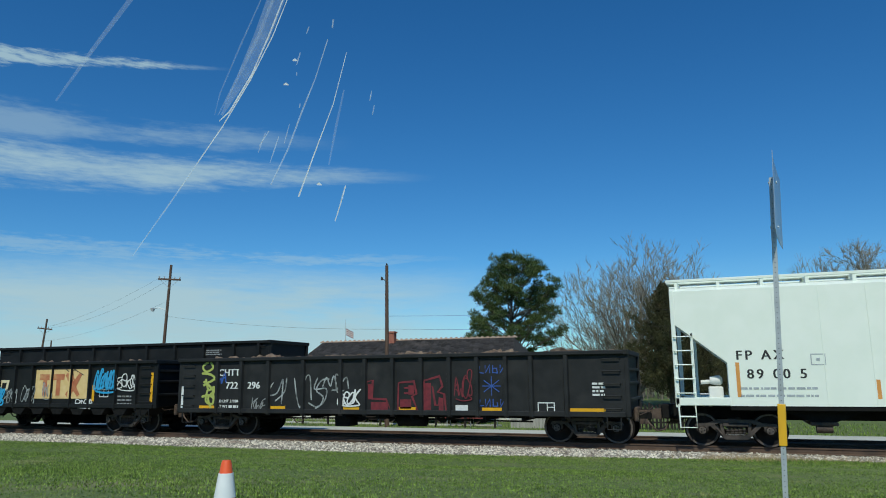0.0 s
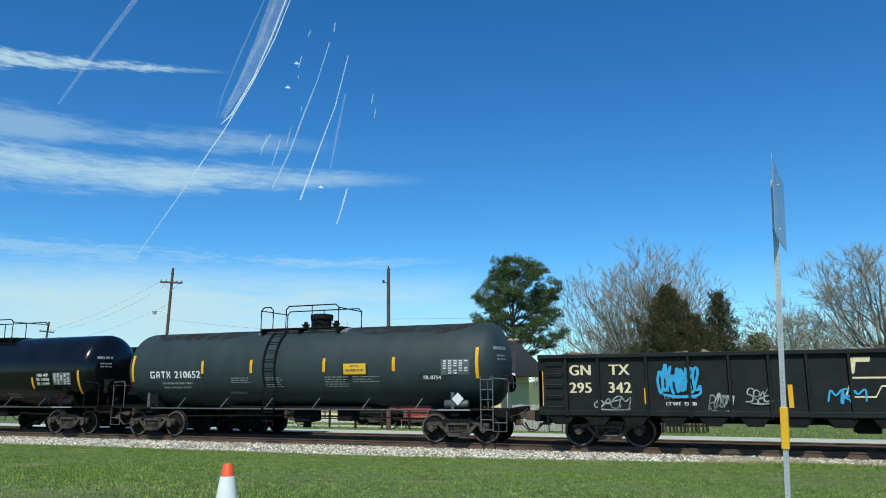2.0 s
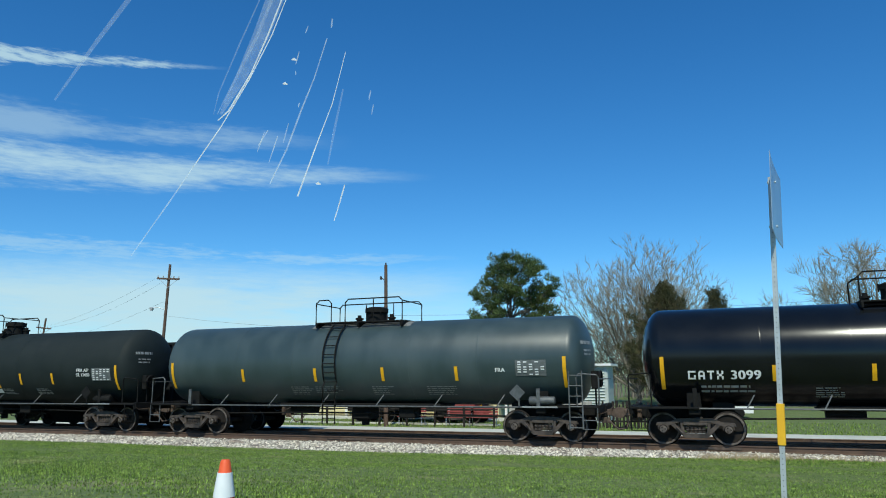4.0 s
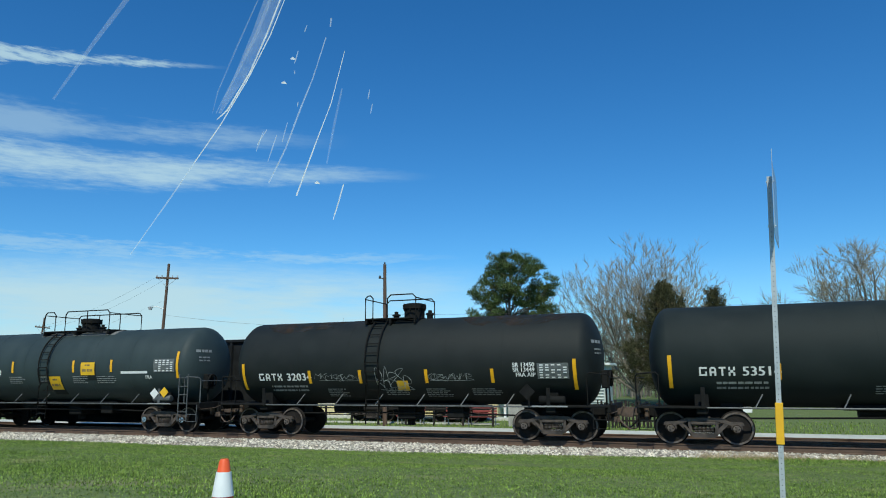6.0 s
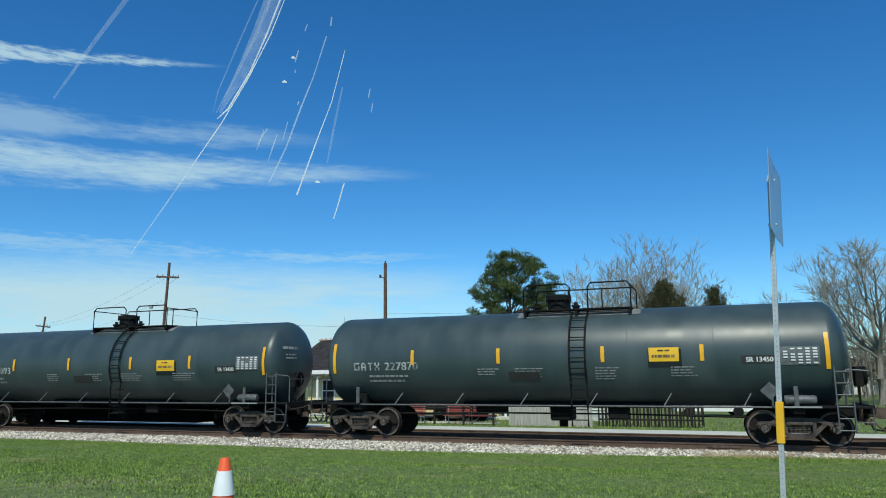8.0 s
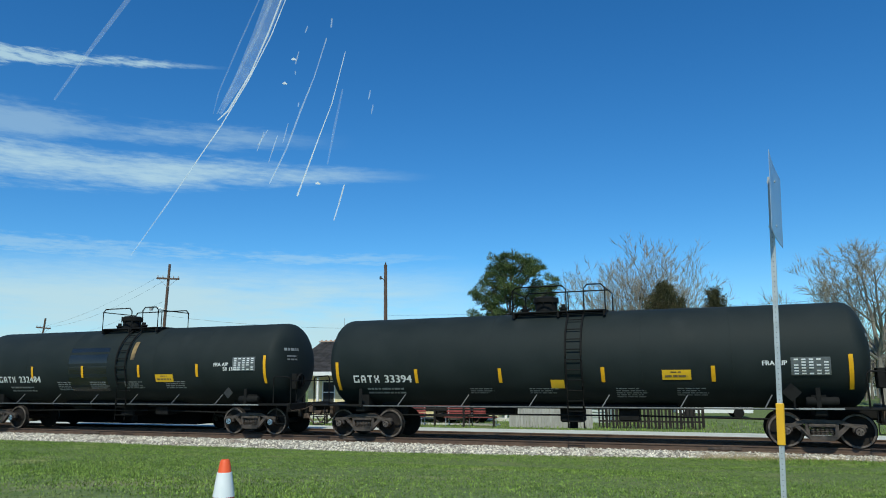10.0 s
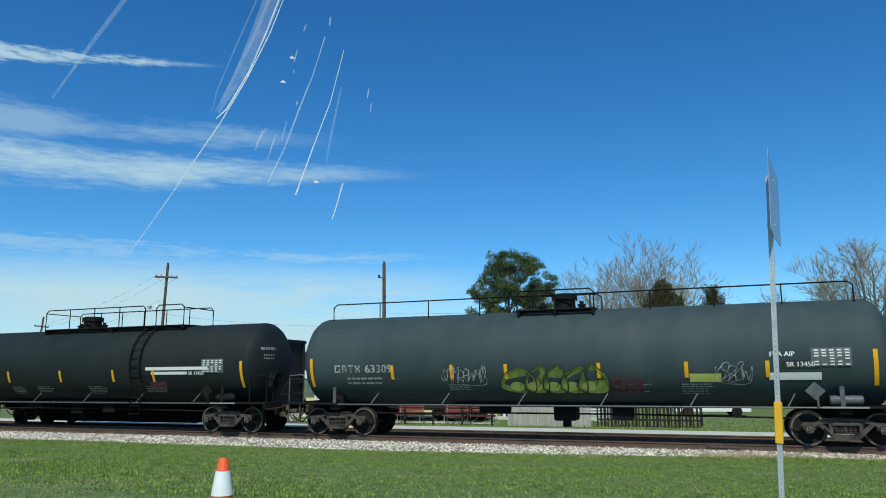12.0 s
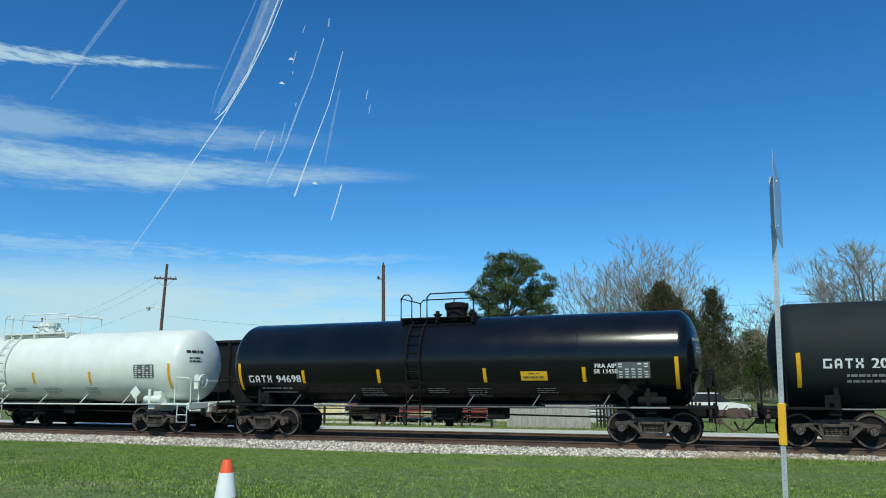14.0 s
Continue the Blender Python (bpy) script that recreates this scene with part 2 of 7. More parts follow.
SOIL = material("mown_grass_ground", (0.085, 0.125, 0.031), (0.155, 0.195, 0.052), 0.95, 0, 11.0, (0.24, 0.215, 0.115), 0.5, 0.55, 0.8, 40)
GRASS = material("grass_blades", (0.076, 0.138, 0.022), (0.245, 0.340, 0.070), 0.75, 0, 5.5, (0.33, 0.315, 0.14), 0.8, 0.55, island=0.6, spec=0.25)
DRY = material("dry_grass", (0.30, 0.22, 0.11), (0.4, 0.3, 0.16), 0.8, 0, 4.0, island=0.4)
ROAD = material("pale_concrete_road", (0.50, 0.50, 0.42), (0.58, 0.57, 0.49), 0.9, 0, 2.0, (0.42, 0.42, 0.35), 0.3, 0.5, 0.2, 60)
GALV = material("galvanised_steel", (0.42, 0.45, 0.47), (0.52, 0.55, 0.57), 0.5, 0.35, 8.0, (0.34, 0.37, 0.38), 3, 0.5)
HOLE = material("shaded_inside_of_tube", (0.16, 0.17, 0.175), (0.2, 0.21, 0.215), 0.7)
ALU = material("bare_aluminium_sign_back", (0.42, 0.46, 0.50), (0.50, 0.54, 0.58), 0.38, 0.85, 5.0)
TAPE = material("yellow_post_tape", (0.80, 0.44, 0.02), (0.74, 0.40, 0.02), 0.5, 0, 9.0)
CONE_ORANGE = material("orange_cone_plastic", (0.85, 0.12, 0.03), (0.78, 0.10, 0.025), 0.5, 0, 6.0)
CONE_WHITE = material("white_cone_collar", (0.72, 0.74, 0.74), (0.80, 0.81, 0.81), 0.45, 0, 8.0)
BARK = material("brown_bark", (0.09, 0.07, 0.055), (0.15, 0.12, 0.095), 0.9, 0, 6.0, bump=0.5, bump_scale=20, stretch=(1, 1, 0.3))
BARK_GREY = material("pale_grey_bark", (0.17, 0.15, 0.125), (0.27, 0.245, 0.205), 0.9, 0, 6.0, bump=0.4, bump_scale=20, stretch=(1, 1, 0.3))
NEEDLE = material("pine_needles", (0.046, 0.080, 0.026), (0.095, 0.130, 0.036), 0.7, 0, 0.9, (0.155, 0.155, 0.044), 0.7, 0.54, island=0.5, spec=0.3)
CEDAR = material("brown_green_cedar_foliage", (0.046, 0.050, 0.022), (0.082, 0.078, 0.034), 0.75, 0, 1.2, (0.125, 0.082, 0.043), 0.8, 0.55, island=0.5, spec=0.25)
FAR_LEAF = material("far_foliage", (0.055, 0.065, 0.032), (0.10, 0.09, 0.05), 0.8, 0, 0.3, (0.14, 0.11, 0.075), 0.2, 0.5, island=0.4)
TWIG = material("pale_twigs", (0.23, 0.20, 0.145), (0.33, 0.29, 0.215), 0.85, 0, 2.0, island=0.3)
POLE_WOOD = material("utility_pole_wood", (0.075, 0.045, 0.032), (0.12, 0.075, 0.052), 0.85, 0, 4.0, bump=0.3, bump_scale=20, stretch=(4, 4, 0.4))
CABLE = material("black_cable", (0.03, 0.03, 0.03), (0.04, 0.04, 0.04), 0.6)
CERAMIC = material("grey_insulator", (0.45, 0.46, 0.47), (0.55, 0.56, 0.57), 0.3)
SHINGLE = material("dark_roof_shingle", (0.030, 0.026, 0.025), (0.050, 0.044, 0.042), 0.9, 0, 5.0, (0.07, 0.058, 0.052), 0.6, 0.55, 0.5, 30, island=0.35)
BRICK = material("red_brick", (0.30, 0.10, 0.07), (0.36, 0.14, 0.09), 0.85, 0, 6.0, bump=0.3, bump_scale=30, island=0.2)
YELLOW_WALL = material("pale_yellow_siding", (0.68, 0.60, 0.34), (0.74, 0.66, 0.40), 0.7, 0, 3.0, (0.6, 0.5, 0.3), 0.8, 0.58)
TRIM_WHITE = material("white_trim_paint", (0.72, 0.72, 0.68), (0.78, 0.78, 0.75), 0.6, 0, 4.0)
MAROON = material("maroon_painted_boards", (0.23, 0.045, 0.04), (0.29, 0.06, 0.05), 0.65, 0, 3.0, (0.18, 0.05, 0.04), 0.8, 0.56)
GREY_WOOD = material("weathered_grey_boards", (0.30, 0.29, 0.26), (0.40, 0.385, 0.35), 0.85, 0, 3.0, (0.22, 0.21, 0.19), 1.2, 0.55, 0.4, 30, island=0.25, stretch=(3, 3, 0.5))
GLASS = material("dark_window_glass", (0.02, 0.025, 0.03), (0.03, 0.035, 0.04), 0.08, 0, 2.0)
DARK_WOOD = material("dark_fence_wood", (0.018, 0.016, 0.014), (0.034, 0.029, 0.026), 0.9, 0, 5.0, island=0.3, spec=0.2)
CABINET = material("pale_green_grey_cabinet_paint", (0.42, 0.46, 0.42), (0.5, 0.54, 0.5), 0.6, 0, 4.0, (0.36, 0.38, 0.35), 1.5, 0.56)
BLUE_CAP = material("blue_bearing_cap_paint", (0.10, 0.19, 0.27), (0.22, 0.30, 0.36), 0.6, 0, 14.0, (0.1, 0.08, 0.07), 8, 0.5)

# ---- mesh tools ----


class Shape:
    """Vertices and faces of one part, gathered and then linked as one mesh."""

    def __init__(self):
        self.v, self.f = [], []

    def add(self, verts, faces):
        k = len(self.v)
        self.v += [tuple(q) for q in verts]
        self.f += [tuple(i + k for i in q) for q in faces]
        return self

    def box(self, x0, x1, y0, y1, z0, z1, turn=None):
        vs = [(x, y, z) for x in (x0, x1) for y in (y0, y1) for z in (z0, z1)]
        if turn is not None:
            vs = [turn @ Vector(q) for q in vs]
        return self.add(vs, [(0, 1, 3, 2), (4, 6, 7, 5), (0, 4, 5, 1), (2, 3, 7, 6), (0, 2, 6, 4), (1, 5, 7, 3)])

    def slab(self, x0, x1, y0, y1, z0, z1, c=0.02, turn=None):
        """A box with all its edges cut off."""
        vs, idx = [], {}
        lo, hi = (x0, y0, z0), (x1, y1, z1)
        for sx in (0, 1):
            for sy in (0, 1):
                for sz in (0, 1):
                    s = (sx, sy, sz)
                    for a in range(3):
                        q = [(hi[i] - c if s[i] else lo[i] + c) for i in range(3)]
                        q[a] = hi[a] if s[a] else lo[a]
                        idx[s, a] = len(vs)
                        vs.append(q)
        cs = [(a, b, d) for a in (0, 1) for b in (0, 1) for d in (0, 1)]
        fs = [tuple(idx[s, a] for a in range(3)) for s in cs]
        for a in range(3):
            b, d = (a + 1) % 3, (a + 2) % 3
            for side in (0, 1):
                ring = []
                for u, w in ((0, 0), (1, 0), (1, 1), (0, 1)):
                    s = [0, 0, 0]
                    s[a], s[b], s[d] = side, u, w
                    ring.append(idx[tuple(s), a])
                fs.append(tuple(ring))
            for u in (0, 1):
                for w in (0, 1):
                    s0, s1 = [0, 0, 0], [0, 0, 0]
                    s0[a], s1[a] = 0, 1
                    s0[b] = s1[b] = u
                    s0[d] = s1[d] = w
                    s0, s1 = tuple(s0), tuple(s1)
                    fs.append((idx[s0, b], idx[s1, b], idx[s1, d], idx[s0, d]))
        if turn is not None:
            vs = [turn @ Vector(q) for q in vs]
        return self.add(vs, fs)

    def rod(self, a, b, r, r2=None, n=8, caps=True):
        a, b = Vector(a), Vector(b)
        d = (b - a)
        if d.length < 1e-6:
            return self
        q = d.to_track_quat("Z", "Y")
        r2 = r if r2 is None else r2
        vs = []
        for p, rad in ((a, r), (b, r2)):
            vs += [p + q @ Vector((rad * math.cos(2 * math.pi * i / n), rad * math.sin(2 * math.pi * i / n), 0)) for i in range(n)]
        fs = [(i, (i + 1) % n, n + (i + 1) % n, n + i) for i in range(n)]
        if caps:
            fs += [tuple(reversed(range(n))), tuple(range(n, 2 * n))]
        return self.add(vs, fs)

    def pipe(self, pts, r, n=6, loop=False):
        """A bent pipe through the points."""
        pts = [Vector(p) for p in pts]
        vs, m = [], len(pts)
        for i, p in enumerate(pts):
            d = (pts[min(i + 1, m - 1)] - pts[max(i - 1, 0)])
            q = d.to_track_quat("Z", "Y")
            rad = r[i] if isinstance(r, (list, tuple)) else r
            vs += [p + q @ Vector((rad * math.cos(2 * math.pi * j / n), rad * math.sin(2 * math.pi * j / n), 0)) for j in range(n)]
        fs = []
        for i in range(m - 1):
            for j in range(n):
                fs.append((i * n + j, i * n + (j + 1) % n, (i + 1) * n + (j + 1) % n, (i + 1) * n + j))
        fs += [tuple(reversed(range(n))), tuple(range((m - 1) * n, m * n))]
        return self.add(vs, fs)

    def lathe(self, profile, n=32, axis="x", at=(0, 0, 0)):
        """Turns a profile of (along, radius) round an axis; a radius of 0 closes it."""
        vs, rings = [], []
        for s, r in profile:
            if r < 1e-5:
                rings.append([len(vs)])
                ring = [(s, 0, 0)]
            else:
                rings.append(list(range(len(vs), len(vs) + n)))
                ring = [(s, r * math.cos(2 * math.pi * j / n), r * math.sin(2 * math.pi * j / n)) for j in range(n)]
            for s_, a, b in ring:
                q = (s_, a, b) if axis == "x" else (b, s_, a) if axis == "y" else (a, b, s_)
                vs.append((q[0] + at[0], q[1] + at[1], q[2] + at[2]))
        fs = []
        for a, b in zip(rings, rings[1:]):
            for j in range(n):
                k = (j + 1) % n
                if len(a) == 1 and len(b) == 1:
                    continue
                if len(a) == 1:
                    fs.append((a[0], b[k], b[j]))
                elif len(b) == 1:
                    fs.append((a[j], a[k], b[0]))
                else:
                    fs.append((a[j], a[k], b[k], b[j]))
        return self.add(vs, fs)

    def prism(self, outline, y0, y1):
        """An outline of (x, z) drawn out along y."""
        n = len(outline)
        vs = [(x, y0, z) for x, z in outline] + [(x, y1, z) for x, z in outline]
        return self.add(vs, [tuple(range(n)), tuple(reversed(range(n, 2 * n)))] + [(i, n + i, n + (i + 1) % n, (i + 1) % n) for i in range(n)])

    def mesh(self, name, mat, smooth=35):
        me = bpy.data.meshes.new(name)
        me.from_pydata(self.v, [], self.f)
        bm = bmesh.new()
        bm.from_mesh(me)
        if len(bm.faces) < 40000:
            bmesh.ops.recalc_face_normals(bm, faces=bm.faces)
        bm.to_mesh(me)
        bm.free()
        me.materials.append(mat)
        if smooth:
            me.polygons.foreach_set("use_smooth", [True] * len(me.polygons))
            me.set_sharp_from_angle(angle=radians(smooth))
        me.update()
        return me


def part(name, shape, mat, parent=None, label="", smooth=35):
    ob = new(name, shape.mesh(name, mat, smooth))
    if parent is not None:
        ob.parent = parent
    if label:
        ob["label"] = label
    if name in ("small_print", "table_print"):
        ob["kind"] = "stuff"
    return ob


def thing(name, label, category, m=None, group="", kind=""):
    ob = new(name)
    if m is not None:
        ob.matrix_basis = m
    return tagged(ob, label, category, group, kind)


def letters(text, height, spacing=1.0):
    """Flat letters of the built-in font: triangles in (x right, y up), centred on their width, standing on 0."""
    cu = bpy.data.curves.new("letters", "FONT")
    cu.body, cu.size, cu.space_character, cu.resolution_u = text, height / 0.73, spacing, 3
    cu.align_x = "CENTER"
    ob = bpy.data.objects.new("letters", cu)
    scene.collection.objects.link(ob)
    me = bpy.data.meshes.new_from_object(ob.evaluated_get(bpy.context.evaluated_depsgraph_get()))
    vs = [v.co.copy() for v in me.vertices]
    fs = [tuple(p.vertices) for p in me.polygons]
    bpy.data.objects.remove(ob)
    bpy.data.curves.remove(cu)
    bpy.data.meshes.remove(me)
    return vs, fs


def fat(vs, fs, grow):
    """Thickens letters sideways by laying them twice, a little apart."""
    n = len(vs)
    return [v + Vector((-grow, 0, 0)) for v in vs] + [v + Vector((grow, 0, 0.001)) for v in vs], fs + [tuple(i + n for i in f) for f in fs]


def block_rows(rng, rows, width, pitch, thick, ragged=0.3):
    """Plain bars in place of small print: rows of short dashes."""
    vs, fs = [], []
    for r in range(rows):
        x, end = -width / 2, width / 2 - rng.random() * ragged * width
        while x < end:
            w = min(rng.uniform(0.05, 0.22), end - x)
            k = len(vs)
            y = -r * pitch
            vs += [Vector((x, y, 0)), Vector((x + w, y, 0)), Vector((x + w, y + thick, 0)), Vector((x, y + thick, 0))]
            fs.append((k, k + 1, k + 2, k + 3))
            x += w + rng.uniform(0.02, 0.05)
    return vs, fs


def plate(w, h, x=0.0, y=0.0, nx=1, ny=4):
    vs = [Vector((x - w / 2 + w * i / nx, y - h / 2 + h * j / ny, 0)) for j in range(ny + 1) for i in range(nx + 1)]
    fs = [(j * (nx + 1) + i, j * (nx + 1) + i + 1, (j + 1) * (nx + 1) + i + 1, (j + 1) * (nx + 1) + i) for j in range(ny) for i in range(nx)]
    return vs, fs


def stroke(points, width):
    """A flat brush stroke through points (x, y)."""
    pts = [Vector((p[0], p[1], 0)) for p in points]
    vs, fs = [], []
    for i, p in enumerate(pts):
        d = pts[min(i + 1, len(pts) - 1)] - pts[max(i - 1, 0)]
        nrm = Vector((-d.y, d.x, 0))
        nrm = nrm.normalized() if nrm.length > 1e-6 else Vector((0, 1, 0))
        w = width * (0.6 if i in (0, len(pts) - 1) else 1) / 2
        lift = Vector((0, 0, 0.0003 * i))
        vs += [p + nrm * w + lift, p - nrm * w + lift]
        if i:
            k = 2 * i
            fs.append((k - 2, k - 1, k + 1, k))
    return vs, fs


def curve(ctrl, steps=6):
    """Smooths control points."""
    c = [Vector((*p, 0)) if len(p) == 2 else Vector(p) for p in ctrl]
    res = []
    for i in range(len(c) - 1):
        p0, p1, p2, p3 = c[max(i - 1, 0)], c[i], c[i + 1], c[min(i + 2, len(c) - 1)]
        for k in range(steps):
            t = k / steps
            res.append(0.5 * ((2 * p1) + (p2 - p0) * t + (2 * p0 - 5 * p1 + 4 * p2 - p3) * t * t + (3 * p1 - p0 - 3 * p2 + p3) * t ** 3))
    return res + [c[-1]]


HAND = [[(0.9, 0.8), (0.5, 1.0), (0.1, 0.6), (0.15, 0.1), (0.6, 0.0), (0.95, 0.25)], [(0.9, 0.95), (0.3, 1.0), (0.1, 0.7), (0.8, 0.4), (0.85, 0.1), (0.1, 0.0)], [(0.1, 0.0), (0.15, 0.95), (0.5, 0.6), (0.85, 1.0), (0.95, 0.0)],
        [(0.05, 0.45), (0.8, 0.5), (0.75, 0.95), (0.25, 0.9), (0.1, 0.3), (0.5, 0.0), (1.0, 0.2)], [(0.0, 0.9), (0.2, 0.05), (0.5, 0.6), (0.75, 0.0), (1.0, 1.0)], [(0.15, 1.0), (0.2, 0.0), (0.25, 0.5), (0.9, 1.0), (0.4, 0.5), (1.0, -0.05)],
        [(0.1, 0.0), (0.5, 1.05), (0.9, 0.0), (0.7, 0.4), (0.25, 0.35)], [(0.2, 0.05), (0.2, 1.0), (0.8, 0.85), (0.75, 0.5), (0.2, 0.45), (0.9, 0.0)], [(0.5, 1.0), (0.1, 0.5), (0.4, 0.0), (0.9, 0.4), (0.6, 1.0), (0.3, 0.9)]]


def scrawl(rng, width, height, loops, thick):
    """A quick hand tag that cannot be read: one running stroke of letter-like loops, leaning a little, with a flourish below."""
    cell = width / loops
    lean = rng.uniform(-0.1, 0.3)
    ctrl = []
    for k in range(loops):
        up, lift = rng.uniform(0.75, 1.15), rng.uniform(-0.08, 0.08)
        ctrl += [(-width / 2 + cell * (k - 0.2 + 1.45 * u) + lean * height * (v - 0.5) + rng.uniform(-0.09, 0.09) * cell, height * (v * up - 0.5 + lift + rng.uniform(-0.09, 0.09))) for u, v in rng.choice(HAND)]
    if loops > 3:
        ctrl += [(width * 0.5, -height * 0.62), (0, -height * 0.7), (-width * 0.4, -height * 0.6)]
    return stroke([(p.x, p.y) for p in curve(ctrl, 4)], thick)


def joined(*pieces):
    vs, fs = [], []
    for k, (a, b) in enumerate(pieces):
        n = len(vs)
        vs += [v + Vector((0, 0, 0.0012 * k)) for v in a]
        fs += [tuple(i + n for i in f) for f in b]
    return vs, fs


def moved(piece, x, y):
    return [v + Vector((x, y, 0)) for v in piece[0]], piece[1]


def on_tank(piece, x, z, r, zc, lift=0.012):
    """Lays a flat piece on the near side of a round tank, centred at (x, z)."""
    sh = Shape()
    a0 = math.asin(max(-0.98, min(0.98, (z - zc) / r)))
    vs = []
    for v in piece[0]:
        a = a0 + v.y / r
        rr = r + lift + v.z
        vs.append((x + v.x, -rr * math.cos(a), zc + rr * math.sin(a)))
    sh.add(vs, piece[1])
    return sh


def on_head(piece, y, z, h, r, zc, head, lift=0.01):
    """Lays a flat piece on the domed head that faces along the train."""
    sh, vs = Shape(), []
    for v in piece[0]:
        a, b = y + v.x, z + v.y - zc
        vs.append((h + (head + lift) * math.sqrt(max(0.02, 1 - (a * a + b * b) / (r + lift) ** 2)) + 0.002, a, zc + b))
    return sh.add(vs, piece[1])


def on_side(piece, x, z, y, lift=0.006):
    sh = Shape()
    sh.add([(x + v.x, y - lift - v.z, z + v.y) for v in piece[0]], piece[1])
    return sh

# ---- the track and the ground ----
RAIL_R = 0.457


def ground_height(y, x=-30.0):
    """Height of the lawn, which falls from the parking place to the track, and of the flat land behind it."""
    f = min(1.0, max(0.0, (x + 9.0) / 10.0))
    knots = [(-400, 0.78), (-17.0, 0.76), (-13.0, 0.45), (-8.0, 0.06), (-4.2, -0.22 + 0.05 * f), (-2.6, -0.31 + 0.10 * f), (-2.2, -0.41 + 0.19 * f), (-1.85, -0.5 + 0.27 * f), (-1.6, -0.5), (3000, -0.50)]
    for (a, za), (b, zb) in zip(knots, knots[1:]):
        if y <= b:
            return za + (zb - za) * (y - a) / (b - a)
    return -0.5


def build_ground():
    xs = [-2500, -700, -250, -120] + [-70 + 2.0 * i for i in range(61)] + [110, 250, 700, 2500]
    ys = [-300, -90, -45, -30] + [-24 + 0.75 * i for i in range(29)] + [-2.6, -2.4, -2.2, -2.0, -1.85, -1.6, -1, 1, 5.9, 11, 15, 20, 28, 40, 60, 100, 200, 500, 1200, 3000]
    vs = []
    for y in ys:
        for x in xs:
            bumpy = 0.05 * noise.noise((x * 0.13, y * 0.3, 2)) if -22 < y < -4 and abs(x) < 60 else 0
            vs.append((x, y, ground_height(y, x) + bumpy))
    n = len(xs)
    sh = Shape().add(vs, [(j * n + i, j * n + i + 1, (j + 1) * n + i + 1, (j + 1) * n + i) for j in range(len(ys) - 1) for i in range(n - 1)])
    tagged(part("ground", sh, SOIL), "mown green lawn sloping down to the railway track", "ground", kind="structure")

    sh = Shape()
    sh.box(-300, 300, 6.3, 10.6, -0.7, -0.455)
    tagged(part("road", sh, ROAD), "pale concrete street running beside the railway", "road", kind="structure")

    for name, y0, z in (("ballast_bed", 0.0, 0.0), ("siding_bed", 4.3, -0.2)):
        sh = Shape()
        prof = [(-3.3, -0.55), (-2.9, -0.44), (-1.9, -0.24), (-1.35, -0.195), (1.3, -0.195), (1.9, -0.27), (2.2, -0.5)]
        if y0:
            prof = [(-1.9, -0.3), (-1.3, -0.22), (1.3, -0.22), (1.75, -0.32)]
        vs = [(x, y0 + a, z + b) for x in (-300, 300) for a, b in prof]
        m = len(prof)
        sh.add(vs, [(i, i + 1, m + i + 1, m + i) for i in range(m - 1)])
        tagged(part(name, sh, BALLAST), "bed of grey crushed stone under the rails", "track bed", kind="structure")


def build_rails(y0, z, label):
    th = thing("railway_track", label, "railway track", pose(0, y0, z), kind="structure")
    prof = [(-0.07, -0.185), (0.07, -0.185), (0.07, -0.165), (0.012, -0.14), (0.012, -0.045), (0.036, -0.035), (0.036, -0.004), (0.028, 0), (-0.028, 0), (-0.036, -0.004), (-0.036, -0.035), (-0.012, -0.045), (-0.012, -0.14), (-0.07, -0.165)]
    n = len(prof)
    for s in (-0.753, 0.753):
        sh = Shape().add([(x, s + a, b) for x in (-300, 300) for a, b in prof], [(i, (i + 1) % n, n + (i + 1) % n, n + i) for i in range(n)])
        part("rail", sh, RAIL_STEEL, th, smooth=20)
    sh = Shape()
    rng = random.Random(5)
    for i in range(130):
        x = -58 + i * 0.53 + rng.uniform(-0.02, 0.02)
        w = rng.uniform(-0.06, 0.06)
        sh.slab(x - 0.11, x + 0.11, -1.3 + w, 1.3 + w, -0.36, -0.185 + rng.uniform(-0.012, 0.003), 0.012)
    ties = part("ties", sh, TIE_WOOD, th, "weathered brown wooden ties")
    ties["kind"] = "stuff"
    sh = Shape()
    for s in (-0.753, 0.753):
        for k in range(-4, 2):
            x = k * 11.9 + (3 if s > 0 else 0)
            for d in (-0.045, 0.032):
                sh.slab(x - 0.45, x + 0.45, s + d - 0.006, s + d + 0.02, -0.13, -0.05, 0.006)
    part("joint_bars", sh, RUST, th)
    return th


build_ground()
build_rails(0, 0, "rusty steel rails on wooden ties, main line")
build_rails(4.3, -0.2, "rusty steel rails of the siding")

# ---- rail cars ----
WHEELSETS_LEAD, WHEELSETS_TRAIL = [], []
CARS = []


